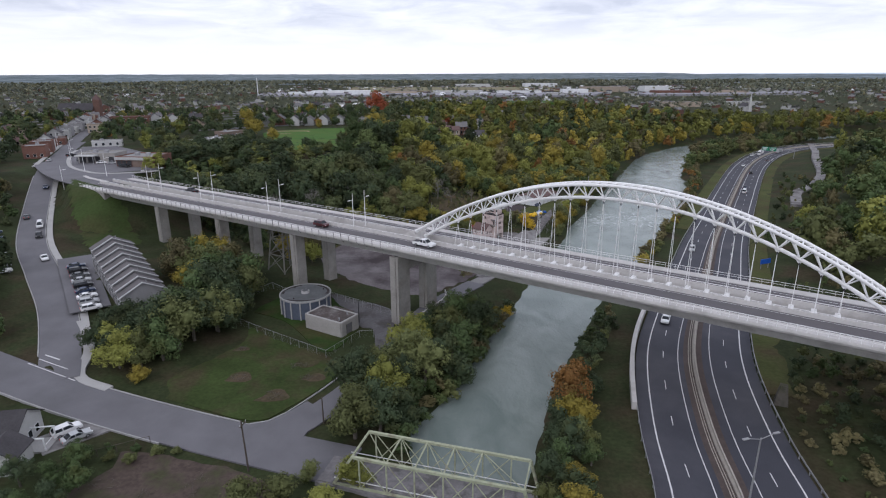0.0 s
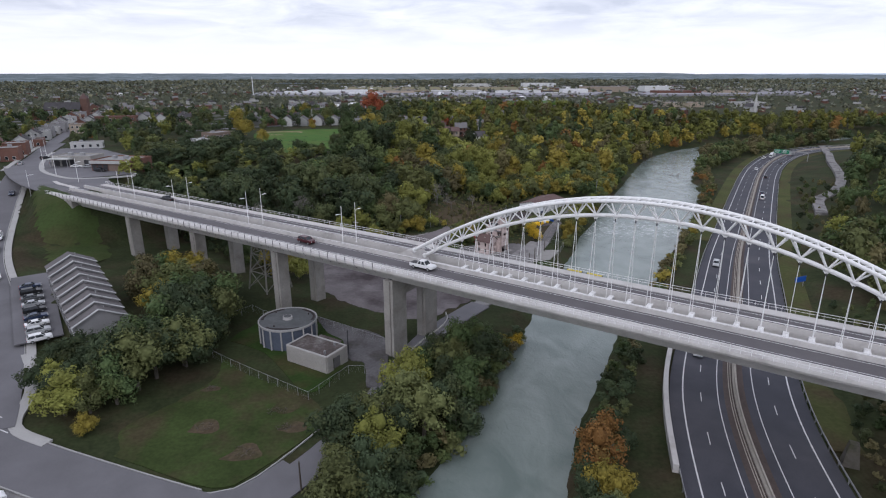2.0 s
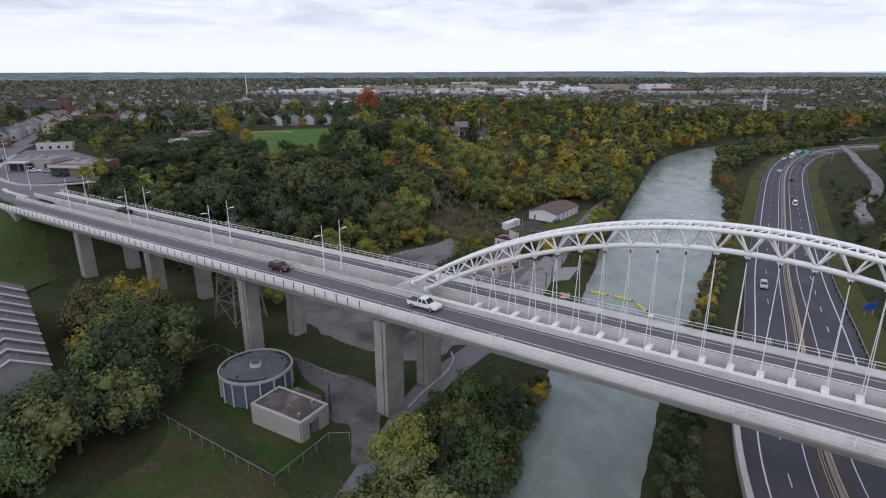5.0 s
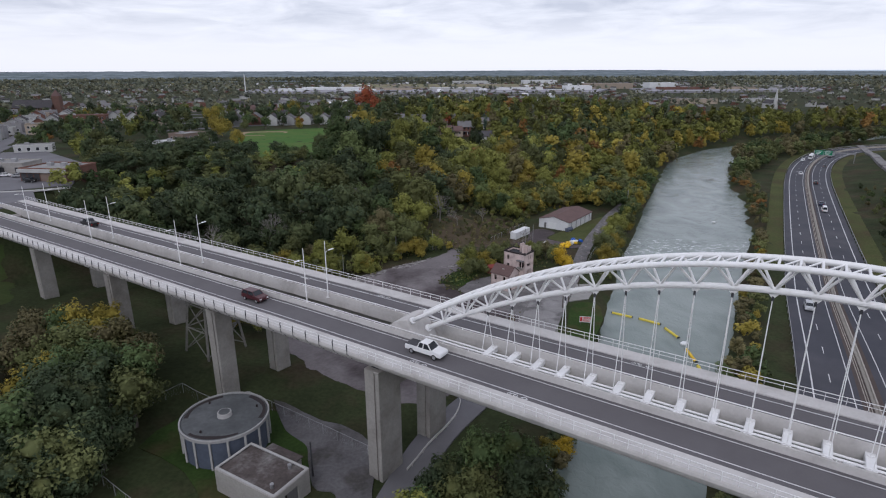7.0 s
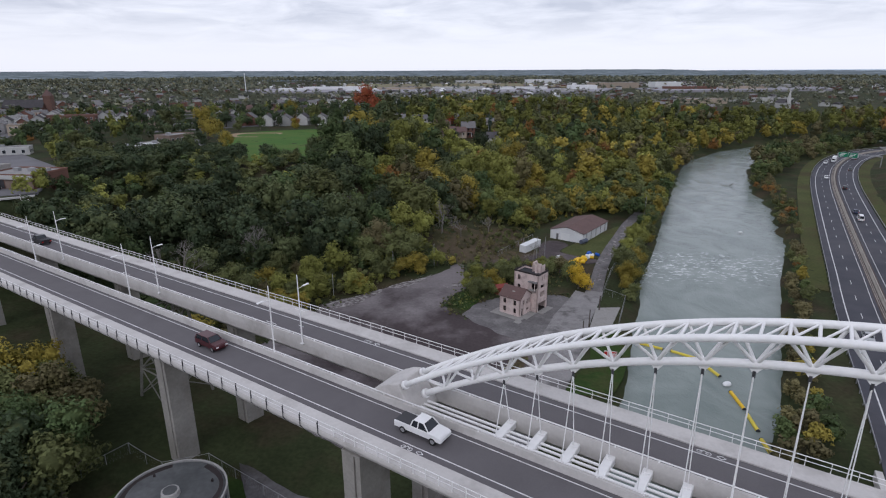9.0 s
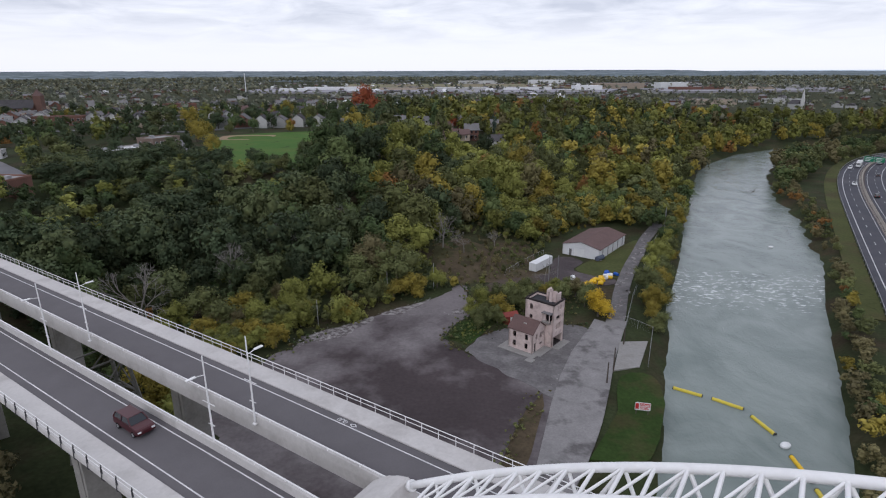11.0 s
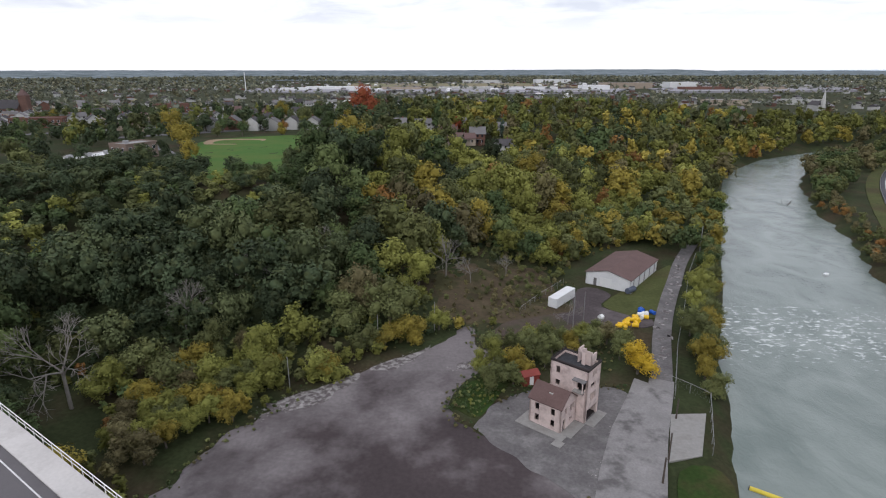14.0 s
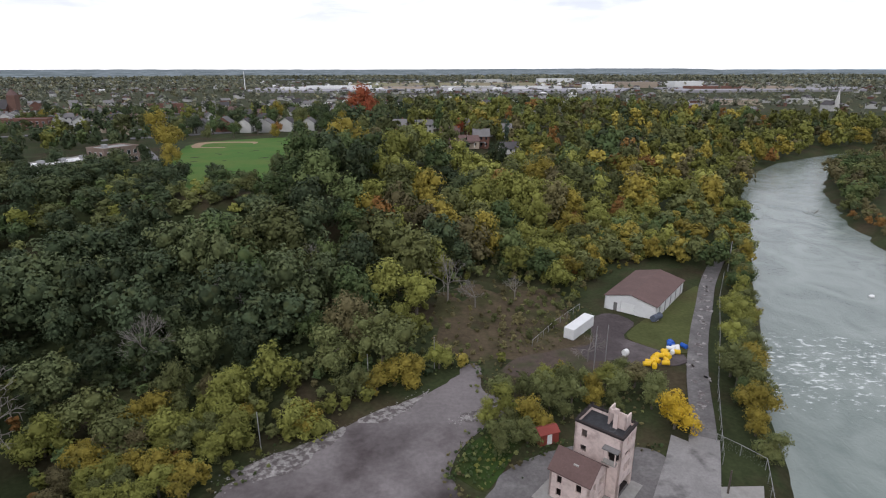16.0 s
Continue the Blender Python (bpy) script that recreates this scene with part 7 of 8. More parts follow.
for k_ in range(3):
    a = 0.5 + 1.9 * k_
    part("roof_vent", tube((4.9 * math.cos(a), 4.9 * math.sin(a), TH + 0.1), (4.9 * math.cos(a), 4.9 * math.sin(a), TH + 0.45), 0.16, None, 8), M["char"], tank)
part("vent_hub", tube((0, 0, TH + 0.1), (0, 0, TH + 0.75), 1.15, 1.05, 20), M["concrete"], tank, "pale round roof vent")
part("vent_cap", tube((0, 0, TH + 0.75), (0, 0, TH + 0.82), 0.85, None, 16), M["tank_roof"], tank)
for k_ in range(16):
    a = k_ * math.tau / 16
    p = (TR - 0.22) * math.cos(a), (TR - 0.22) * math.sin(a)
    rod("buttress", (*p, -0.3), (*p, TH - 0.3), 0.14, M["concrete"], tank, square=True)

ph = thing("pump_house", "low grey block pump house with a dark flat roof", "building", (-24.0, 122.6, 0.05), 149.0)
PL, PW, PH = 11.2, 6.3, 3.7
bm = bmesh.new()
pierced(bm, (0, 0), (PL, 0), 0, PH, 0.25, [])
pierced(bm, (PL, 0), (PL, -PW), 0, PH, 0.25, [])
pierced(bm, (PL, -PW), (0, -PW), 0, PH, 0.25, [(4.2, 5.2, 0, 2.1)])
pierced(bm, (0, -PW), (0, 0), 0, PH, 0.25, [(2.2, 4.6, 0, 2.7)])
part("wall", bm, M["block_wall"], ph, "grey block wall")
part("roof", box(0.2, PL - 0.2, -PW + 0.2, -0.2, PH - 0.3, PH - 0.1), M["dark_flat"], ph, "dark brown tar roof")
for a in ((-0.1, PL + 0.1, -0.25, 0.1), (-0.1, PL + 0.1, -PW - 0.1, -PW + 0.25), (-0.1, 0.25, -PW + 0.25, -0.25), (PL - 0.25, PL + 0.1, -PW + 0.25, -0.25)):
    part("coping", box(*a, PH, PH + 0.12), M["concrete"], ph)
part("garage_door", box(0.05, 0.12, -4.55, -2.25, 0.0, 2.65), M["grey_roof"], ph)
part("annex", box(3.2, 9.0, -PW - 2.0, -PW, 0.0, 3.0), M["block_wall"], ph)
part("annex_roof", box(3.0, 9.2, -PW - 2.2, -PW - 0.1, 3.0, 3.15), M["dark_flat"], ph)
for x, y in ((1.5, -1.2), (2.3, -5.2)):
    part("roof_vent", tube((x, y, PH - 0.1), (x, y, PH + 0.6), 0.22, 0.28, 10), M["grey_steel"], ph)

# the old truss bridge
tb = thing("truss_bridge", "old green-painted steel truss bridge with a broken deck", "bridge", (-14.6, 77.2, 0.0), -16.5)
TL, HT = 30.2, 5.3
bot = [k_ * TL / 7 for k_ in range(8)]
topx = [TL / 7 * 0.75] + [k_ * TL / 7 for k_ in range(2, 6)] + [TL - TL / 7 * 0.35]
for y in (0.0, -6.4):
    rod("bottom_chord", (0, y, 1.0), (TL, y, 1.0), 0.17, M["truss_paint"], tb, square=True)
    tops = [(x, y, 1.0 + HT) for x in topx]
    for a, b in zip(tops[:-1], tops[1:]):
        rod("top_chord", a, b, 0.2, M["truss_paint"], tb, square=True)
    rod("end_post", (0, y, 1.0), tops[0], 0.2, M["truss_paint"], tb, square=True)
    rod("end_post", (TL, y, 1.0), tops[-1], 0.2, M["truss_paint"], tb, square=True)
    for k_ in range(1, 7):
        tx = min(max(bot[k_], topx[0]), topx[-1])
        rod("vertical", (bot[k_], y, 1.0), (tx, y, 1.0 + HT), 0.1, M["truss_paint"], tb, square=True)
    for k_ in range(1, 6):
        rod("diagonal", (bot[k_], y, 1.0), (min(bot[k_ + 1], topx[-1]), y, 1.0 + HT), 0.06, M["truss_paint"], tb, square=True)
        rod("diagonal", (bot[k_ + 1], y, 1.0), (max(bot[k_], topx[0]), y, 1.0 + HT), 0.06, M["truss_paint"], tb, square=True)
    rod("hand_rail", (0, y * 0.96 - 0.15, 2.0), (TL, y * 0.96 - 0.15, 2.0), 0.05, M["line_white"], tb, square=True)
for x in topx:
    rod("top_strut", (x, 0, 1.0 + HT), (x, -6.4, 1.0 + HT), 0.1, M["truss_paint"], tb, square=True)
for p, q in zip(topx[:-1], topx[1:]):
    rod("top_brace", (p, 0, 1.0 + HT), (q, -6.4, 1.0 + HT), 0.05, M["truss_paint"], tb, square=True)
part("deck", box(-3, TL + 3, -6.2, -0.2, 0.35, 0.75), M["old_deck"], tb, "broken grey bridge deck")
part("girder", box(-3, TL + 3, -6.9, -6.5, 0.0, 0.9), M["old_deck"], tb)
for x in (-2.4, TL + 0.4):
    part("abutment", box(x, x + 2.0, -7.2, 0.8, -4.0, 0.34), M["pier_concrete"], tb)
part("yellow_marker", box(15.2, 16.6, -7.2, -6.95, 0.3, 1.4), M["yellow"], tb, "yellow hazard board")

# highway furniture
gan = thing("sign_gantry", "green highway sign on a steel gantry", "road sign", (248.0, 417.0, 0.9), -48)
for x in (-10.0, 12.0):
    part("post", tube((x, 0, -0.3), (x, 0, 7.0), 0.22, None, 8), M["grey_steel"], gan)
part("beam", box(-10, 12, -0.2, 0.2, 6.2, 6.9), M["grey_steel"], gan)
for x in (-9.6, -4.6):
    part("panel", box(x, x + 4.6, -0.4, -0.28, 4.6, 7.4), M["sign_green"], gan, "green sign panel")
    for k_ in range(3):
        part("text_bar", box(x + 0.5, x + 3.9 - k_ * 0.6, -0.42, -0.4, 6.6 - k_ * 0.8, 6.9 - k_ * 0.8), M["sign_white"], gan)
ml = thing("highway_lamp", "tall double-armed grey lamp post in the median", "street lamp", (40.3, 60.6, 0.9), 15)
part("pole", tube((0, 0, 0), (0, 0, 15.2), 0.16, 0.09, 8), M["grey_steel"], ml)
for d in (-1, 1):
    part("arm", tube((0, 0, 15.0), (d * 2.0, 0, 15.5), 0.06, 0.05, 6), M["grey_steel"], ml)
    part("lantern", box(*sorted((d * 1.9, d * 2.8)), -0.16, 0.16, 15.42, 15.6, bevel=0.03), M["grey_steel"], ml)
bs = thing("billboard", "small blue roadside sign board on posts", "road sign", (101.0, 168.0, ground_z(101, 168)), 20)
part("panel", box(0, 4.2, 0, 0.12, 1.8, 3.4), M["sign_blue"], bs)
for x in (0.6, 3.6):
    part("post", box(x - 0.08, x + 0.08, 0.12, 0.26, -0.3, 3.4), M["grey_steel"], bs)
M["old_pier"] = material("mossy_old_concrete", (0.10, 0.092, 0.078), 0.95, spread=0.3, fine=1.5, coarse=0.3, tint=(0.05, 0.05, 0.03))
stump = thing("concrete_stump", "tapered weathered concrete pier stump on the slope", "stump", (64.0, 92.5, ground_z(64.0, 92.5) - 0.2), 15)
bm = bmesh.new()
bmesh.ops.create_cone(bm, cap_ends=True, segments=4, radius1=1.7, radius2=0.9, depth=4.0, matrix=Matrix.Translation((0, 0, 2.0)))
part("shaft", bm, M["old_pier"], stump)

# ---- vehicles ----
PAINT = {}


def paint(name, rgb):
    if name not in PAINT:
        PAINT[name] = material("car_paint_" + name, rgb, 0.28, metal=0.1, spread=0.04, bump=0.0, spec=0.6)
    return PAINT[name]


def extruded(bm, prof, half, taper=None):
    """A side view (x, z) given width; taper: how far points above a height lean in."""
    def y_at(z, s):
        return s * (half - (max(0, z - taper[0]) * taper[1] if taper else 0))
    a = [bm.verts.new((x, y_at(z, -1), z)) for x, z in prof]
    b = [bm.verts.new((x, y_at(z, 1), z)) for x, z in prof]
    bm.faces.new(a)
    bm.faces.new(b[::-1])
    for i in range(len(prof)):
        bm.faces.new((a[i], a[(i + 1) % len(prof)], b[(i + 1) % len(prof)], b[i]))
    return bm


CAR_FORM = {
    "sedan": dict(L=4.6, half=0.9, body=[(-2.3, 0.35), (2.3, 0.35), (2.3, 0.7), (2.15, 0.85), (0.95, 0.98), (-1.6, 1.0), (-2.25, 0.95)], cab=[(1.05, 0.95), (0.35, 1.42), (-0.95, 1.44), (-1.75, 0.98)]),
    "suv": dict(L=4.6, half=0.94, body=[(-2.25, 0.4), (2.3, 0.4), (2.3, 0.85), (2.1, 1.0), (1.05, 1.1), (-2.2, 1.12), (-2.28, 0.9)], cab=[(1.1, 1.08), (0.45, 1.66), (-1.85, 1.68), (-2.2, 1.1)]),
    "pickup": dict(L=5.7, half=0.98, body=[(-2.85, 0.5), (2.85, 0.5), (2.85, 0.95), (2.7, 1.12), (1.35, 1.2), (-0.8, 1.2), (-0.82, 1.18), (-2.85, 1.18)], cab=[(1.4, 1.18), (0.75, 1.84), (-0.55, 1.86), (-0.8, 1.18)]),
    "van": dict(L=5.6, half=0.98, body=[(-2.8, 0.4), (2.8, 0.4), (2.8, 0.95), (2.2, 1.15), (-2.75, 1.2)], cab=[(2.2, 1.13), (1.5, 2.1), (-2.7, 2.15), (-2.76, 1.18)]),
    "truck": dict(L=10.0, half=1.2, body=[(-5.0, 0.9), (2.6, 0.9), (2.6, 3.4), (-5.0, 3.4)], cab=[(4.7, 0.5), (4.6, 1.9), (4.2, 2.7), (2.8, 2.75), (2.8, 0.5)]),
}


def vehicle(form, colour, rgb, group="", state="on the road"):
    f = CAR_FORM[form]
    kind = {"sedan": "car", "suv": "car", "pickup": "pickup truck", "van": "van", "truck": "truck"}[form]
    name = {"sedan": "car", "suv": "car", "pickup": "pickup_truck", "van": "van", "truck": "truck"}[form]
    v = thing(name, f"{colour} {form if form != 'truck' else 'box truck'} with dark windows {state}", kind, group=group)
    bm = extruded(bmesh.new(), f["body"], f["half"])
    bmesh.ops.bevel(bm, geom=list(bm.edges), offset=0.07, segments=2, affect="EDGES")
    part("body", bm, paint(colour, rgb), v)
    c = f["cab"]
    if form == "truck":
        bm = extruded(bmesh.new(), c, 1.1)
        bmesh.ops.bevel(bm, geom=list(bm.edges), offset=0.1, segments=2, affect="EDGES")
        part("cab", bm, paint("white", (0.75, 0.75, 0.75)), v)
        part("windscreen", box(4.52, 4.72, -0.95, 0.95, 1.75, 2.5), M["glass"], v)
    else:
        bm = extruded(bmesh.new(), c, f["half"] - 0.06, (c[0][1], 0.28))
        bmesh.ops.bevel(bm, geom=list(bm.edges), offset=0.05, segments=1, affect="EDGES")
        part("window_band", bm, M["glass"], v, "dark glass round the cabin")
        zt = max(z for _, z in c)
        xs = [x for x, z in c if z > zt - 0.15]
        hw = f["half"] - 0.06 - (zt - c[0][1]) * 0.28
        part("roof", box(min(xs) + 0.02, max(xs) - 0.02, -hw - 0.02, hw + 0.02, zt - 0.05, zt + 0.035, bevel=0.03), paint(colour, rgb), v)
        for xa, xb in ((c[0][0], max(xs)), (c[-1][0], min(xs)), (0.5 * (max(xs) + min(xs)),) * 2):
            for s in (-1, 1):
                rod("pillar", (xa, s * (f["half"] - 0.06), c[0][1]), (xb, s * (hw + 0.01), zt), 0.05, paint(colour, rgb), v, square=True)
    if form == "pickup":
        part("bed", box(-2.78, -0.9, -0.86, 0.86, 1.19, 1.21), M["dark_steel"], v, "dark bed cover")
    if form == "pickup" or form == "truck":
        wheels, rad = ((1.85, -1.75) if form == "pickup" else (3.7, -3.2)), 0.4 if form == "pickup" else 0.5
    else:
        wheels, rad = (1.42, -1.4), 0.34
    for x in wheels:
        for s in (-1, 1):
            w = part("wheel", tube((x, s * (f["half"] - 0.2), rad), (x, s * (f["half"] + 0.02), rad), rad, None, 14), M["rubber"], v, "black tyre")
            part("rim", tube((x, s * (f["half"] + 0.02), rad), (x, s * (f["half"] + 0.035), rad), rad * 0.6, None, 10), M["grey_steel"], w)
    xf = max(x for x, _ in f["body"]) if form != "truck" else 4.72
    xr = min(x for x, _ in f["body"])
    for s in (-1, 1):
        part("headlight", box(xf - 0.12, xf + 0.02, *sorted((s * f["half"] * 0.55, s * f["half"] * 0.92)), 0.66, 0.82), M["white_plastic"], v)
        part("tail_light", box(xr - 0.02, xr + 0.08, *sorted((s * f["half"] * 0.65, s * f["half"] * 0.92)), 0.7, 0.9), M["sign_red"], v)
    return v


def set_down(v, x, y, z, turn):
    v.matrix_basis = pose(x, y, z, 0, 0, turn)
    return v


def on_deck(v, u, y, back=False):
    v.matrix_basis = bridge.matrix_basis @ pose(u - BU, y, deck_z(u) + 0.03, 0, 0, 180 if back else 0)


WHITE, SILVER, BLACK, MAROON, NAVY, GREY = (0.78, 0.78, 0.78), (0.42, 0.43, 0.44), (0.022, 0.022, 0.024), (0.06, 0.008, 0.012), (0.03, 0.045, 0.09), (0.12, 0.125, 0.13)
on_deck(vehicle("pickup", "white", WHITE, state="on the bridge deck"), -76.0, -5.0)
on_deck(vehicle("suv", "maroon", MAROON, state="on the bridge deck"), -110.5, -5.0)
on_deck(vehicle("pickup", "black", BLACK, state="on the bridge deck"), -186.0, 5.0, True)
cars = {}
for form, colour, rgb in (("sedan", "white", WHITE), ("suv", "silver", SILVER), ("sedan", "navy", NAVY), ("suv", "black", BLACK), ("sedan", "grey", GREY), ("suv", "white", WHITE)):
    cars[form, colour] = (form, colour, rgb)
used = {}


def drop_car(form, colour, x, y, z, turn, group="", state="on the road"):
    key = (form, colour, group)
    if key not in used:
        rgb = {"white": WHITE, "silver": SILVER, "navy": NAVY, "black": BLACK, "grey": GREY, "maroon": MAROON}[colour]
        used[key] = vehicle(form, colour, rgb, group, state)
        return set_down(used[key], x, y, z, turn)
    return copy_thing(used[key], pose(x, y, z, 0, 0, turn))


kinds = [("suv", "white"), ("suv", "silver"), ("sedan", "white"), ("sedan", "navy"), ("suv", "black"), ("sedan", "silver"), ("sedan", "grey"), ("suv", "black"), ("sedan", "navy")]
for k_ in range(9):
    s = k_ / 8
    x, y, z = -86.0 - 18.0 * s, 128.0 + 24.0 * s, 5.25 + 2.7 * s
    drop_car(*kinds[k_], x, y, z, 38 + rng.uniform(-3, 3), "cars parked beside the townhouses", "parked beside the townhouses")
drop_car("suv", "white", -65.4, 84.6, ground_z(-65.4, 84.6) + 0.17, 50, "cars in the driveway", "parked in a driveway")
drop_car("sedan", "silver", -62.6, 82.8, ground_z(-62.6, 82.8) + 0.17, 50, "cars in the driveway", "parked in a driveway")


def on_highway(form, colour, near, off, back=False):
    i = int(np.argmin(np.hypot(HIGHWAY[:, 0] - near[0], HIGHWAY[:, 1] - near[1])))
    p, s = HIGHWAY[i], sideways(HIGHWAY)[i]
    ang_ = math.degrees(math.atan2(s[0], -s[1]))
    drop_car(form, colour, p[0] + s[0] * off, p[1] + s[1] * off, p[2] + 0.06, ang_ + (180 if back else 0), "vehicles on the highway", "on the highway")


for form, colour, near, off, back in (("suv", "silver", (92, 188), -6.6, True), ("suv", "white", (58, 126), -7.0, True), ("suv", "black", (193, 345), 3.4, False), ("van", "white", (155, 290), 4.0, False), ("sedan", "navy", (165, 300), 3.5, False), ("truck", "white", (250, 430), -4.0, True), ("truck", "silver", (262, 446), 4.0, False), ("sedan", "grey", (228, 404), 6.8, False), ("suv", "white", (240, 420), -7.0, True), ("sedan", "white", (205, 372), -3.6, True)):
    on_highway(form, colour, near, off, back)
for form, colour, i, off, back in (("sedan", "grey", 40, -2.0, False), ("van", "white", 36, 2.4, True), ("suv", "black", 32, 2.2, True), ("sedan", "white", 24, 1.8, True), ("sedan", "navy", 52, 2.0, True), ("sedan", "silver", 70, -2.0, False)):
    i = min(i, len(STREET) - 2)
    p, s = STREET[i], sideways(STREET)[i]
    drop_car(form, colour, p[0] + s[0] * off, p[1] + s[1] * off, p[2] + 0.07, math.degrees(math.atan2(s[0], -s[1])) + (180 if back else 0), "vehicles on the hill street", "on the street")
for k_ in range(8):
    s = k_ / 7
    drop_car(*kinds[(k_ * 5) % 9], -118 - 26 * s - 4, 144 + 32 * s + 4, ground_z(-122 - 26 * s, 148 + 32 * s) + 0.05, 45, "cars on the verge", "parked on the verge")
for x, y, turn, kd in ((-164.5, 273.6, 15, ("sedan", "white")), (-158.5, 272.4, 10, ("sedan", "silver")), (-165, 294, -20, ("suv", "white")), (-147, 261.8, -8, ("suv", "black")), (-181.5, 285, 85, ("sedan", "grey")), (-196, 300, 70, ("suv", "black")), (-190, 305, 70, ("suv", "grey")), (-184, 309, 70, ("suv", "black")), (-158, 290, 60, ("sedan", "white")), (-150, 282, 50, ("suv", "grey"))):
    drop_car(*kd, x, y, 19.63, turn, "cars on the plaza", "parked on the plaza")

# ---- houses and town ----
def windows(parent, x0, x1, y, z0, rows, cols, out, w=1.0, h=1.3, axis="x", mat=None, frame_mat=None, plain=False):
    """Framed windows on one face: each is a frame with a pane of its own."""
    for i in range(cols):
        for j in range(rows):
            c = x0 + (x1 - x0) * (i + 0.5) / cols
            z = z0 + j * 2.9
            fr = (c - w / 2 - 0.08, c + w / 2 + 0.08, *sorted((y, y + out * 0.05)), z - 0.08, z + h + 0.08)
            pn = (c - w / 2, c + w / 2, *sorted((y + out * 0.05, y + out * 0.07)), z, z + h)
            if axis == "y":
                fr, pn = (fr[2], fr[3], fr[0], fr[1], fr[4], fr[5]), (pn[2], pn[3], pn[0], pn[1], pn[4], pn[5])
            if plain:
                part("window", box(*pn), M["glass"], parent)
                continue
            f = part("window", box(*fr), frame_mat or M["white_plastic"], parent)
            part("pane", box(*pn), mat or M["glass"], f)


def house(wide, deep, tall, rise, wall, roof, label, chimney=True, porch=True):
    h = thing("house", label, "house", group="houses of the town")
    bm = box(0, wide, 0, deep, -1.0, tall)
    gable_ends(bm, 0, wide, 0, deep, tall, rise)
    part("wall", bm, M[wall], h)
    part("roof", gable(bmesh.new(), 0, wide, 0, deep, tall, rise, 0.45, 0.18), M[roof], h)
    rows = 2 if tall > 4.5 else 1
    windows(h, 0.4, wide - 0.4, 0, 0.9, rows, 3, -1, plain=True)
    windows(h, 0.6, deep - 0.6, wide, 0.9, rows, 2, 1, axis="y", plain=True)
    part("door", box(wide * 0.42, wide * 0.42 + 1.0, -0.06, 0.0, 0.1, 2.2), M["dark_steel"], h)
    if porch:
        part("porch_roof", box(wide * 0.2, wide * 0.75, -1.9, 0.0, 2.5, 2.65), M[roof], h)
        for x in (wide * 0.22, wide * 0.73):
            part("porch_post", box(x - 0.07, x + 0.07, -1.8, -1.66, 0, 2.5), M["white_plastic"], h)
    if chimney:
        part("chimney", box(wide * 0.7, wide * 0.7 + 0.7, deep * 0.55, deep * 0.55 + 0.7, tall + rise * 0.3, tall + rise + 0.9), M["brick"], h)
    return h


protos = [
    house(9.0, 8.0, 5.4, 2.9, "siding", "dark_roof", "two-storey pale sided house with a dark gable roof"),
    house(11.0, 7.5, 3.2, 2.4, "tan_wall", "brown_roof", "tan bungalow with a brown gable roof", chimney=False),
    house(8.5, 9.5, 5.6, 3.4, "brick", "grey_roof", "red brick house with a grey gable roof"),
    house(10.0, 8.0, 5.2, 2.6, "siding", "grey_roof", "two-storey white house with a grey gable roof", porch=False),
]
fresh = [True] * 4


def put_house(k_, x, y, turn, sink=0.0, scale=1.0):
    m = pose(x, y, ground_z(x, y) - sink, 0, 0, turn)
    if fresh[k_]:
        fresh[k_] = False
        protos[k_].matrix_basis = m
        return protos[k_]
    return copy_thing(protos[k_], m)


for k_, x, y, turn in ((1, -222, 262, 60), (0, -236, 290, 62), (3, -246, 312, 60), (1, -262, 345, 60), (0, -145, 484, 96), (2, -133, 490, 92), (0, -120, 487, 90), (3, -108, 489, 94), (0, -97, 494, 88), (3, -84, 497, 92), (1, -24, 420, 5), (1, -4, 430, -8), (2, 12, 446, 0), (0, 26, 430, 10), (3, -46, 490, 8), (2, -62, 448, 20), (2, -64, 522, 20), (0, -50, 530, 5), (2, -34, 470, 0), (3, -20, 480, 10), (1, -6, 466, -5), (2, 8, 474, -10), (0, 20, 484, 5), (3, 31, 486, 0), (1, 4, 438, 10), (0, -42, 500, 0), (3, -12, 510, 5), (2, 14, 518, 0), (0, -28, 545, 10), (3, 22, 548, 0), (2, 50, 540, 0)):
    put_house(k_, x, y, turn)
HOUSE_SPOTS = scatter(4000, -480, 60, 350, 800, 19, lambda X, Y: (np.abs(side(STREET[:, :2], X, Y)) > 34) & (base_height(X, Y) > 15) & ~within(LOTS[0], X, Y) & ~within(LOTS[1], X, Y) & ~within(PLAZA, X, Y) & ((X < -150) | (Y > 500)) & ~within(FIELD, X, Y) & ~((X > -160) & (Y < 530)) & ((X < -40) | (Y > 560)), 91)
for n_, (x, y) in enumerate(HOUSE_SPOTS[:130]):
    if x > -260 and y < 470:
        continue
    put_house((0, 1, 3, 1, 0, 3)[int(r_.integers(0, 6))] if x > -330 else (0, 1, 2, 3)[int(r_.integers(0, 4))], x, y, 38 + 90 * int(r_.integers(0, 2)) + r_.normal() * 4)


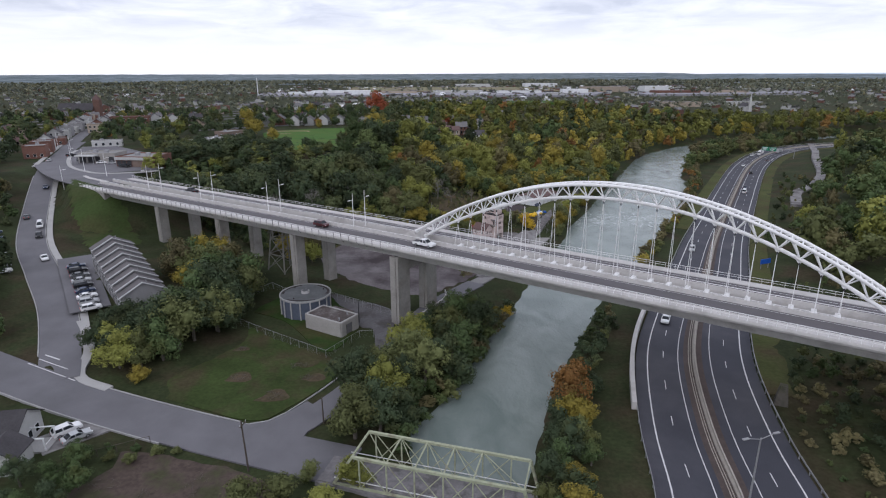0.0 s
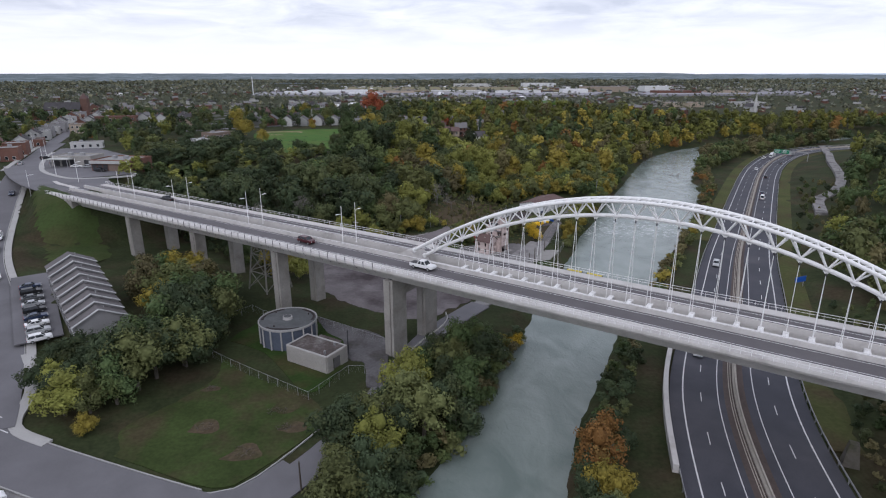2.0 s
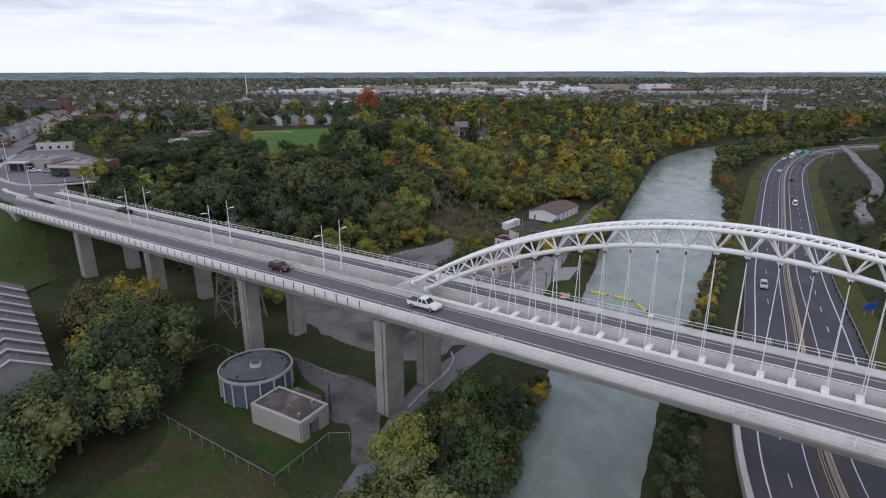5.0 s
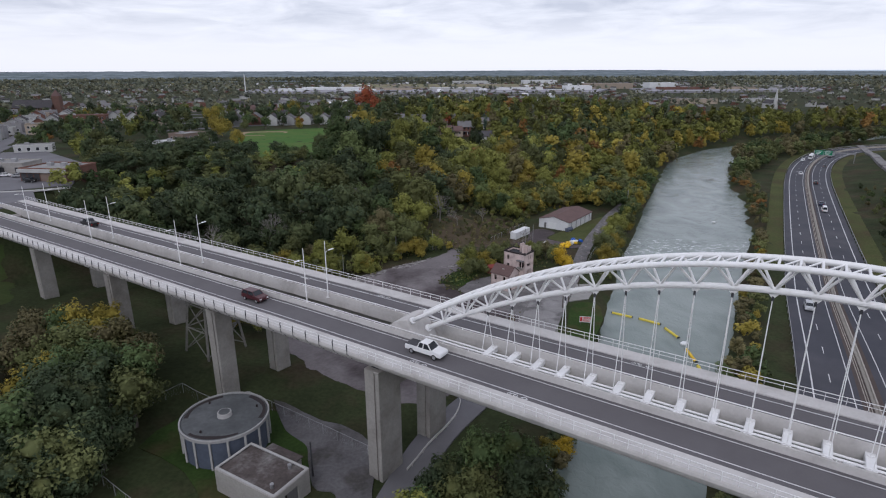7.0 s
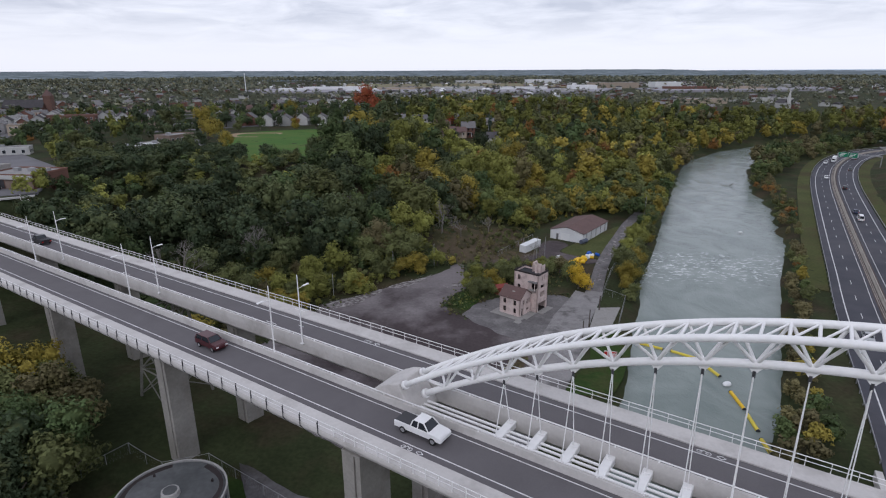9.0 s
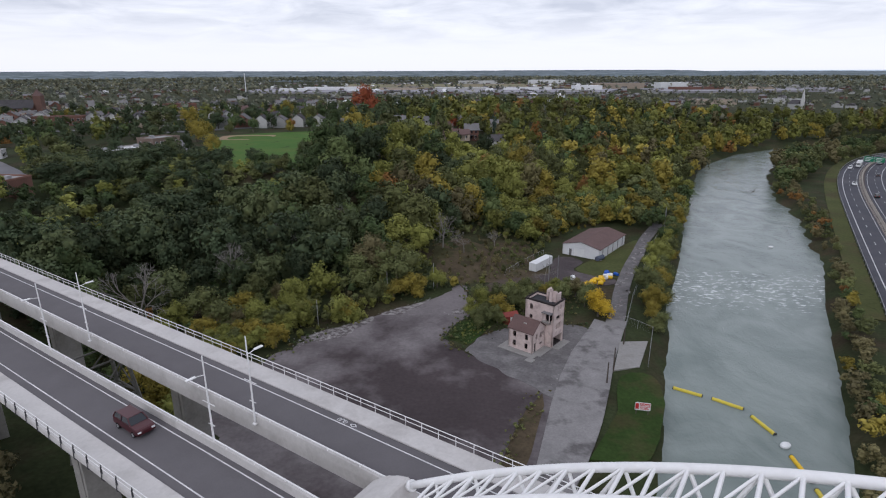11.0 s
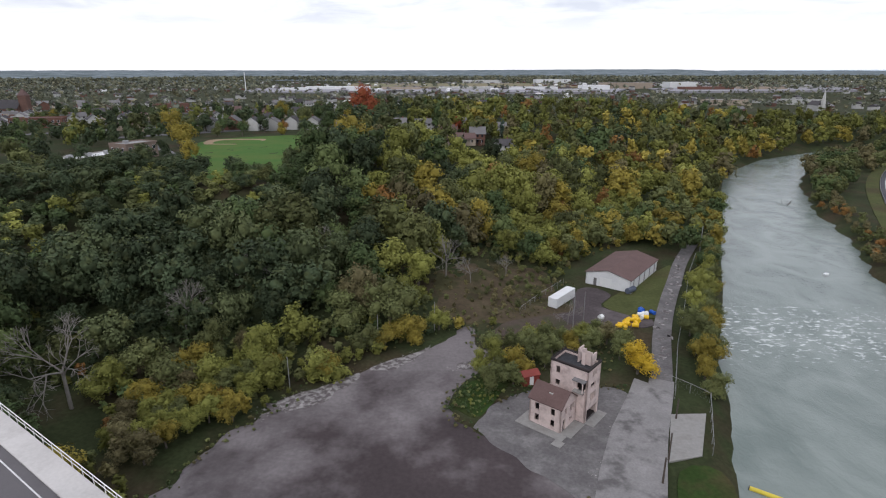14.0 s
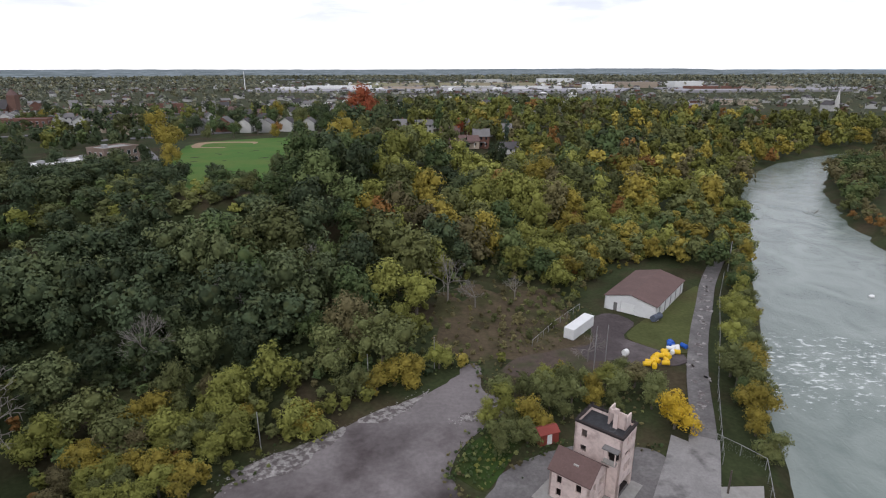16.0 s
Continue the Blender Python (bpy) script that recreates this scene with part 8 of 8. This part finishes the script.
def block(wide, deep, tall, wall, label, roof="flat_roof", rows=2, cols=5, name="shop_building", at=(0, 0, 0), turn=0.0, units=1):
    b = thing(name, label, "building", at, turn)
    part("wall", box(0, wide, 0, deep, -1.5, tall), M[wall], b)
    part("roof", box(0.3, wide - 0.3, 0.3, deep - 0.3, tall, tall + 0.06), M[roof], b)
    for a in ((-0.1, wide + 0.1, -0.1, 0.28), (-0.1, wide + 0.1, deep - 0.28, deep + 0.1), (-0.1, 0.28, 0.28, deep - 0.28), (wide - 0.28, wide + 0.1, 0.28, deep - 0.28)):
        part("parapet", box(*a, tall, tall + 0.5), M[wall], b)
    if rows:
        windows(b, 0.5, wide - 0.5, 0, 0.8, rows, cols, -1, 1.3, 1.5)
        windows(b, 0.5, deep - 0.5, wide, 0.8, rows, 3, 1, 1.2, 1.4, axis="y")
        windows(b, 0.5, deep - 0.5, 0, 0.8, rows, 3, -1, 1.2, 1.4, axis="y")
    for k_ in range(units):
        part("roof_unit", box(wide * (0.25 + 0.3 * k_), wide * (0.25 + 0.3 * k_) + 1.8, deep * 0.5, deep * 0.5 + 1.6, tall + 0.06, tall + 1.3), M["grey_steel"], b)
    return b


M["grey_siding"] = material("weathered_grey_siding", (0.27, 0.265, 0.27), 0.85, spread=0.1)
# shops along the main street
r_ = np.random.default_rng(33)
SW = sideways(STREET)
for sgn in (-1, 1):
    i = 92 if sgn > 0 else 78
    while i < len(STREET) - 8:
        p, s = STREET[i], SW[i]
        wide, deep, tall = r_.uniform(8, 14), r_.uniform(9, 13), r_.uniform(3.6, 6.4)
        face = math.degrees(math.atan2(s[1], s[0])) + 90
        front = np.array([p[0], p[1]]) + s * sgn * (15 if sgn < 0 else 12)
        d = np.array([-s[1], s[0]])
        corner = front - d * wide / 2 if sgn > 0 else front + d * wide / 2
        wall = ("brick", "tan_wall", "siding", "grey_siding", "siding")[int(r_.integers(0, 5))] if i > 86 else "brick"
        if i < 86:
            wide, deep, tall = 12.0, 10.0, 6.0
        if i > 86 and r_.uniform() < 0.4:
            if not (sgn > 0 and i < 118):
                put_house((0, 2, 3)[int(r_.integers(0, 3))], *corner, face + (0 if sgn > 0 else 180))
        elif not (sgn > 0 and i < 118):
            block(wide, deep, tall, wall, f"{'red brick' if wall == 'brick' else 'pale'} flat-roofed shop building on the main street", roof=("flat_roof", "dark_flat", "grey_roof")[int(r_.integers(0, 3))], rows=2 if tall > 6 else 1, at=(*corner, ground_z(*corner)), turn=face + (0 if sgn > 0 else 180), cols=4)
        i += int(wide / 3.0) + 3
        q_ = STREET[min(i - 1, len(STREET) - 1)][:2] + SW[min(i - 1, len(SW) - 1)] * sgn * r_.uniform(12, 20)
        if i > 84 and not within(PLAZA, q_[:1], q_[1:])[0]:
            tree(q_[0], q_[1], r_.uniform(5, 9), r_.uniform(2.6, 4.6), ("green", "olive", "gold", "dark", "rust")[int(r_.integers(0, 5))], group="street trees of the town")
# plaza building, its canopy, and the lamp posts on the approach
M["tan_panel"] = material("brown_metal_panel", (0.20, 0.150, 0.125), 0.8, spread=0.12, fine=2.0, coarse=0.3, bump=0.05)
pb = block(18.5, 15, 4.4, "brick", "low plaza building with a brown panelled front and flat roof", roof="flat_roof", rows=0, at=(-152.2, 264.6, 19.5), turn=-8, units=3)
part("fascia", box(-0.2, 18.7, -0.9, -0.11, 3.3, 4.5), M["siding"], pb, "pale grey sign fascia")
for x0 in (8.2, 11.6, 15.0):
    part("wall_panel", box(x0, x0 + 3.3, -0.10, -0.01, 0, 3.28), M["tan_panel"], pb, "brown panel")
for x0 in (0.4, 3.0, 5.6):
    part("shop_window", box(x0, x0 + 2.2, -0.06, -0.01, 0.3, 2.9), M["dark_steel"], pb, "dark shop window")
gs = block(18.5, 10.5, 4.3, "block_wall", "grey flat-roofed garage with dark open bays", roof="flat_roof", rows=0, at=(-178.0, 277.6, 19.5), turn=-2, units=2, name="garage_building")
# flat dark sheets on the solid wall give the shade inside the openings
for x0, w_ in ((0.6, 3.2), (4.8, 3.2), (8.6, 2.4), (15.2, 2.8)):
    part("bay", box(x0, x0 + w_, -0.05, -0.01, 0.1, 3.0), M["dark_steel"], gs, "dark sheet for the shade in an open garage bay")
part("canopy", box(1.0, 10.5, -4.2, -0.11, 3.5, 4.1, bevel=0.05), M["siding"], gs, "pale flat canopy")
for x0 in (1.6, 9.8):
    part("canopy_post", box(x0 - 0.12, x0 + 0.12, -3.9, -3.66, 0, 3.5), M["grey_steel"], gs)
block(16, 7, 3.2, "siding", "low pale garage building on the plaza", roof="grey_roof", rows=1, cols=4, at=(-209, 341, 19.5), turn=22)
for x, y in ((-141, 236.5), (-154, 227.5), (-127, 246), (-121, 241), (-160, 252.5), (-178, 272), (-200, 307), (-226, 336)):
    m = pose(x, y, ground_z(x, y) + 0.1, 0, 0, 120)
    tagged(copy_thing(first_lamp, m), group="lamp posts on the town road")
tagged(slab("traffic_island", [(-134, 223.2), (-133.2, 224.4), (-146, 233.6), (-151, 238.5), (-152, 237.8), (-147, 232.4)], 19.0, 19.85, M["deck_concrete"]), "pale raised concrete traffic island", "traffic island", kind="structure")
# apartment and flat buildings by the field
block(25, 12, 4.0, "block_wall", "grey flat-roofed building with a white roof", roof="white_roof", rows=1, cols=7, at=(-143.5, 333.5, 19.3), turn=64, units=3)
block(15, 11, 6.4, "tan_panel", "brown flat-roofed apartment building", roof="flat_roof", rows=2, cols=5, at=(-135.5, 363, 19.3), turn=64, units=1)
block(32, 12, 6.5, "brick", "long red brick building with a brown roof", roof="brown_roof", rows=2, cols=9, at=(-288, 500, 19.6), turn=14)
block(30, 13, 8.0, "brick", "red brick school building with a flat roof", roof="brown_roof", rows=2, cols=8, at=(-272, 662, 18.5), turn=30)
# church with a square brick tower
M["church_brick"] = material("old_brown_brick", (0.13, 0.075, 0.06), 0.9, spread=0.15)
ch = thing("church", "large grey-roofed brick church with a square tower", "church", (-432, 640, ground_z(-420, 650)), 8)
bm = box(8, 44, 0, 15, -1, 7)
gable_ends(bm, 8, 44, 0, 15, 7, 7)
part("wall", bm, M["church_brick"], ch)
part("roof", gable(bmesh.new(), 8, 44, 0, 15, 7, 7, 0.5, 0.3), M["dark_roof"], ch)
part("tower", box(44.2, 51, 4, 11, -1, 18), M["church_brick"], ch)
bm = bmesh.new()
bmesh.ops.create_cone(bm, cap_ends=True, segments=4, radius1=5.0, radius2=0.2, depth=6, matrix=Matrix.Translation((47.6, 7.5, 21)) @ Matrix.Rotation(radians(45), 4, "Z"))
part("spire", bm, M["brown_roof"], ch)
windows(ch, 10, 42, 0, 2.0, 1, 7, -1, 1.3, 3.6)
st = thing("steepled_church", "small white church with a slim steeple", "church", (392, 742, ground_z(392, 742)), 0)
bm = box(0, 9, 0, 18, -1, 6)
part("wall", bm, M["siding"], st)
bm = gable(bmesh.new(), 0, 18, -9, 0, 6, 4, 0.3, 0.2)
bmesh.ops.rotate(bm, verts=bm.verts, cent=(0, 0, 0), matrix=Matrix.Rotation(radians(90), 3, "Z"))
part("roof", bm, M["dark_roof"], st)
bm = box(3, 6, -3, 0, -1, 12)
part("tower", bm, M["siding"], st)
bm = bmesh.new()
bmesh.ops.create_cone(bm, cap_ends=True, segments=6, radius1=1.7, radius2=0.05, depth=11, matrix=Matrix.Translation((4.5, -1.5, 17.5)))
part("steeple", bm, M["siding"], st)
mast = thing("radio_mast", "slim white radio mast far off", "mast", (-425, 1360, 12), 0)
part("shaft", tube((0, 0, 0), (0, 0, 44), 1.3, 0.7, 8), M["metal_wall"], mast)

# the stepped townhouses
M["weathered_board"] = material("weathered_white_board", (0.42, 0.42, 0.42), 0.8, spread=0.12)
M["brown_grey_roof"] = material("worn_grey_shingles", (0.120, 0.112, 0.114), 0.92, spread=0.18, fine=3.0, coarse=0.3, bump=0.3)
row = thing("townhouse_row", "stepped row of grey-roofed townhouses on the slope", "townhouses", (-73.4, 129.6, 0), 130.0)
UN, UL = 9, 3.8
for k_ in range(UN):
    z, x = 8.9 + 0.6 * k_, k_ * UL
    lo = ground_z(*(row.matrix_basis @ Vector((x + UL / 2, 0, 0))).to_2d()) - 1.2
    bm = box(x, x + UL, -5.2, 5.2, lo, z)
    gable_ends(bm, x, x + UL, -5.2, 5.2, z, 2.7)
    w = part("unit_wall", bm, M["grey_siding"], row, "pale grey siding wall")
    part("unit_roof", gable(bmesh.new(), x + 0.02, x + UL - 0.25, -5.2, 5.2, z, 2.7, 0.24, 0.16), M["brown_grey_roof"], row, "grey shingled roof step")
    bm = gable(bmesh.new(), x - 0.17, x - 0.15, -5.2, 5.2, z + 0.06, 2.7, 0.28, 0.20)
    part("barge_board", bm, M["weathered_board"], row, "white barge board")
    windows(row, x + 0.3, x + UL - 0.3, 5.2, z - 2.3, 1, 2, 1, 0.9, 1.2)
    part("unit_door", box(x + 1.3, x + 2.3, 5.2, 5.25, z - 5.0, z - 2.9), M["dark_steel"], row)
    if k_ % 2 == 0:
        part("roof_vent", tube((x + 1.5, -1.2, z + 1.8), (x + 1.5, -1.2, z + 2.9), 0.12, None, 8), M["grey_steel"], row)

# the house on the lower street
hz_ = ground_z(-72, 80)
hh = thing("house", "pale two-storey house with dark shingled roofs and a porch", "house", (-79.5, 76.5, hz_), 8)
bm = box(0, 10.5, 0, 8.0, -1, 3.6)
gable_ends(bm, 0, 10.5, 0, 8.0, 3.6, 2.6)
part("wall", bm, M["siding"], hh)
part("roof", gable(bmesh.new(), 0, 10.5, 0, 8.0, 3.6, 2.6, 0.5, 0.2), M["dark_roof"], hh)
part("wing", box(7.0, 12.8, -4.6, 0.0, -1, 2.9), M["siding"], hh)
bm = gable(bmesh.new(), 0, 4.6, -5.8, 0, 2.9, 2.0, 0.4, 0.18)
bmesh.ops.rotate(bm, verts=bm.verts, cent=(0, 0, 0), matrix=Matrix.Rotation(radians(90), 3, "Z"))
bmesh.ops.translate(bm, verts=bm.verts, vec=(7.0, -4.6, 0))
part("wing_roof", bm, M["dark_roof"], hh)
windows(hh, 0.5, 6.5, 0, 0.8, 1, 3, -1)
windows(hh, 0.8, 7.2, 10.5, 0.8, 1, 3, 1, axis="y")
part("porch_floor", box(10.5, 14.5, 0.5, 4.5, -0.5, 0.25), M["concrete"], hh)
for x, y in ((14.2, 0.8), (14.2, 4.2)):
    part("porch_post", box(x - 0.09, x + 0.09, y - 0.09, y + 0.09, 0.25, 2.5), M["white_plastic"], hh)
part("porch_beam", box(10.5, 14.4, 0.6, 0.8, 2.5, 2.65), M["white_plastic"], hh)
part("porch_beam", box(10.5, 14.4, 4.1, 4.3, 2.5, 2.65), M["white_plastic"], hh)
part("porch_rail", box(14.2, 14.3, 0.9, 4.1, 1.1, 1.2), M["white_plastic"], hh)
DRIVE = np.array([(-60.6, 88.2), (-63.2, 85.2), (-65.6, 82.4), (-67.6, 80.2)])
tagged(ribbon("driveway", np.column_stack([DRIVE, height(DRIVE[:, 0], DRIVE[:, 1])]), -3.2, 3.2, 0.16, M["drive"], thick=0.5), "pale concrete driveway beside the house", "driveway", kind="structure")
fence([(-59, 77), (-52, 81.5), (-50, 82.5)], 1.4, "low wooden garden fence", mesh_fill=False, mat=M["wood_pole"])

# ---- the distant town and plain ----
r_ = np.random.default_rng(77)


def scatter_houses(name, spots, wall, roof, label):
    V, F, V2, F2 = [], [], [], []
    for (x, y), z in zip(spots, height(spots[:, 0], spots[:, 1])):
        w, d, h = r_.uniform(8, 14), r_.uniform(7, 10), r_.uniform(3, 6)
        a = radians(38 + 90 * int(r_.integers(0, 2)))
        c, s = math.cos(a), math.sin(a)
        P = lambda u, v, q: (x + u * c - v * s, y + u * s + v * c, z + q)
        b = len(V)
        V += [P(0, 0, -1), P(w, 0, -1), P(w, d, -1), P(0, d, -1), P(0, 0, h), P(w, 0, h), P(w, d, h), P(0, d, h)]
        F += [(b, b + 1, b + 5, b + 4), (b + 1, b + 2, b + 6, b + 5), (b + 2, b + 3, b + 7, b + 6), (b + 3, b, b + 4, b + 7)]
        b = len(V2)
        V2 += [P(-.4, -.4, h), P(w + .4, -.4, h), P(w + .4, d + .4, h), P(-.4, d + .4, h), P(-.4, d / 2, h + 2.6), P(w + .4, d / 2, h + 2.6)]
        F2 += [(b, b + 1, b + 5, b + 4), (b + 2, b + 3, b + 4, b + 5), (b, b + 4, b + 3, b + 3), (b + 1, b + 2, b + 5, b + 5)]
    o1 = tri_obj(name, np.array(V), np.array(F), M[wall])
    tagged(o1, label, "houses", kind="stuff")
    F2 = [f if len(set(f)) == 4 else (f[0], f[1], f[2]) for f in F2]
    o2 = obj(name + "_roofs", V2, F2, M[roof])
    tagged(o2, "roofs of the " + label, "roofs", kind="stuff")


FARH = scatter(9000, -1500, 1700, 640, 2500, 24, lambda X, Y: (np.hypot(X, Y) > 690) & (np.abs(X) < 0.9 * Y) & (np.sin(X * 0.006 + 1) * np.cos(Y * 0.005) > -0.55), 19)
third = len(FARH) // 3
for n_, (wall, roof) in enumerate((("siding", "dark_roof"), ("brick", "grey_roof"), ("metal_wall", "white_roof"))):
    scatter_houses("distant_houses", FARH[n_ * third:(n_ + 1) * third][: (330, 300, 60)[n_]], wall, roof, ("pale houses of the distant town", "brick houses of the distant town", "white buildings of the distant town")[n_])
M["far_field"] = material("dry_far_field", (0.20, 0.165, 0.10), 0.95, spread=0.15, fine=0.02, coarse=0.006, tint=(0.13, 0.15, 0.06), bump=0.0)
M["far_lot"] = material("far_pavement", (0.27, 0.265, 0.29), 0.9, spread=0.15, fine=0.05, coarse=0.01, bump=0.0)
for pts, mt, lab in (([(-420, 1330), (330, 1270), (420, 1500), (-480, 1580)], "far_lot", "pale grey parking lots of a far shopping district"), ([(-260, 1640), (360, 1620), (420, 2150), (-330, 2200)], "far_field", "dry tan field on the far plain"),
                     ([(460, 1300), (860, 1350), (980, 1560), (480, 1520)], "far_lot", "pale grey parking lots of a far industrial estate"), ([(60, 960), (200, 960), (220, 1040), (50, 1040)], "field", "green field beyond the wood")):
    ztop = float(height(np.array([p[0] for p in pts]), np.array([p[1] for p in pts])).max()) + 2.2
    tagged(slab("far_ground", pts, ztop - 9, ztop, M[mt]), lab, "ground", kind="structure")
for x, y, w, d, h, wall, roof in ((-330, 1490, 150, 50, 11, "metal_wall", "white_roof"), (-370, 1420, 60, 40, 9, "metal_wall", "white_roof"), (-150, 1470, 90, 40, 8, "tan_wall", "flat_roof"), (-20, 1480, 130, 40, 8, "siding", "white_roof"), (140, 1440, 110, 45, 9, "metal_wall", "flat_roof"),
                                  (300, 1420, 60, 50, 14, "metal_wall", "white_roof"), (380, 1560, 120, 60, 16, "tan_wall", "grey_roof"), (520, 1400, 110, 40, 9, "brick", "brown_roof"), (660, 1420, 90, 50, 9, "tan_wall", "brown_roof"), (560, 1600, 70, 50, 16, "metal_wall", "white_roof"),
                                  (780, 1500, 90, 40, 10, "siding", "flat_roof"), (240, 1320, 70, 30, 7, "siding", "white_roof"), (-210, 1380, 60, 25, 6, "metal_wall", "white_roof"), (350, 900, 60, 24, 6, "tan_wall", "flat_roof"), (470, 930, 50, 24, 6, "siding", "grey_roof"), (330, 2300, 130, 60, 18, "metal_wall", "white_roof"), (60, 2350, 150, 60, 14, "siding", "white_roof")):
    block(w, d, h * 0.7 + 2.0, wall, "long low commercial building on the far plain", roof=roof, rows=0, name="warehouse", at=(x, y, ground_z(x, y)), turn=r_.uniform(-6, 10), units=2)


# brush piles: heaps of cut branches on the meadow and the cleared ground
r_ = np.random.default_rng(41)


def brush_pile(x, y, r, n=26):
    t = thing("brush_pile", "low heap of cut brown branches on the grass", "brush pile", (x, y, max(ground_z(x, y), 0.0) + 0.1), r_.uniform(0, 360), group="brush piles")
    for k_ in range(n):
        a, d = r_.uniform(0, math.tau), r * math.sqrt(r_.uniform(0, 1))
        p = Vector((d * math.cos(a), d * math.sin(a) * 0.6, r_.uniform(0.0, 0.5) * (1 - d / r * 0.7)))
        q = Vector((r_.normal(), r_.normal(), r_.normal() * 0.25)).normalized() * r_.uniform(0.5, 1.5)
        part("branch", tube(tuple(p - q * 0.5), tuple(p + q * 0.5), r_.uniform(0.02, 0.05), 0.015, 4), M["bark"], t)


for x, y, r in ((-42, 104, 2.0), (-33, 97, 2.2), (-31, 109, 2.0), (-46, 117, 1.4), (-28, 104, 1.6), (-52, 72, 2.6), (-44, 69, 2.2), (-38, 72, 2.8), (-33, 66, 2.0), (-48, 64, 2.0)):
    brush_pile(x, y, r)


# residential streets between the houses of the town
for k_ in range(6):
    a = np.array([-470.0 + 42 * k_, 560.0 - 34 * k_])
    pts = [a + np.array([0.79, 0.61]) * q for q in np.arange(0, 330, 15.0)]
    pts = [p for p in pts if not within(FIELD, np.array([p[0]]), np.array([p[1]]))[0] and base_height(np.array([p[0]]), np.array([p[1]]))[0] > 17.5 and p[1] > 440]
    if len(pts) > 3:
        tagged(ribbon("road", np.array([(p[0], p[1], ground_z(*p)) for p in pts]), -3.6, 3.6, 0.3, M["asphalt"], thick=0.8), "grey residential street of the town", "road", kind="structure")
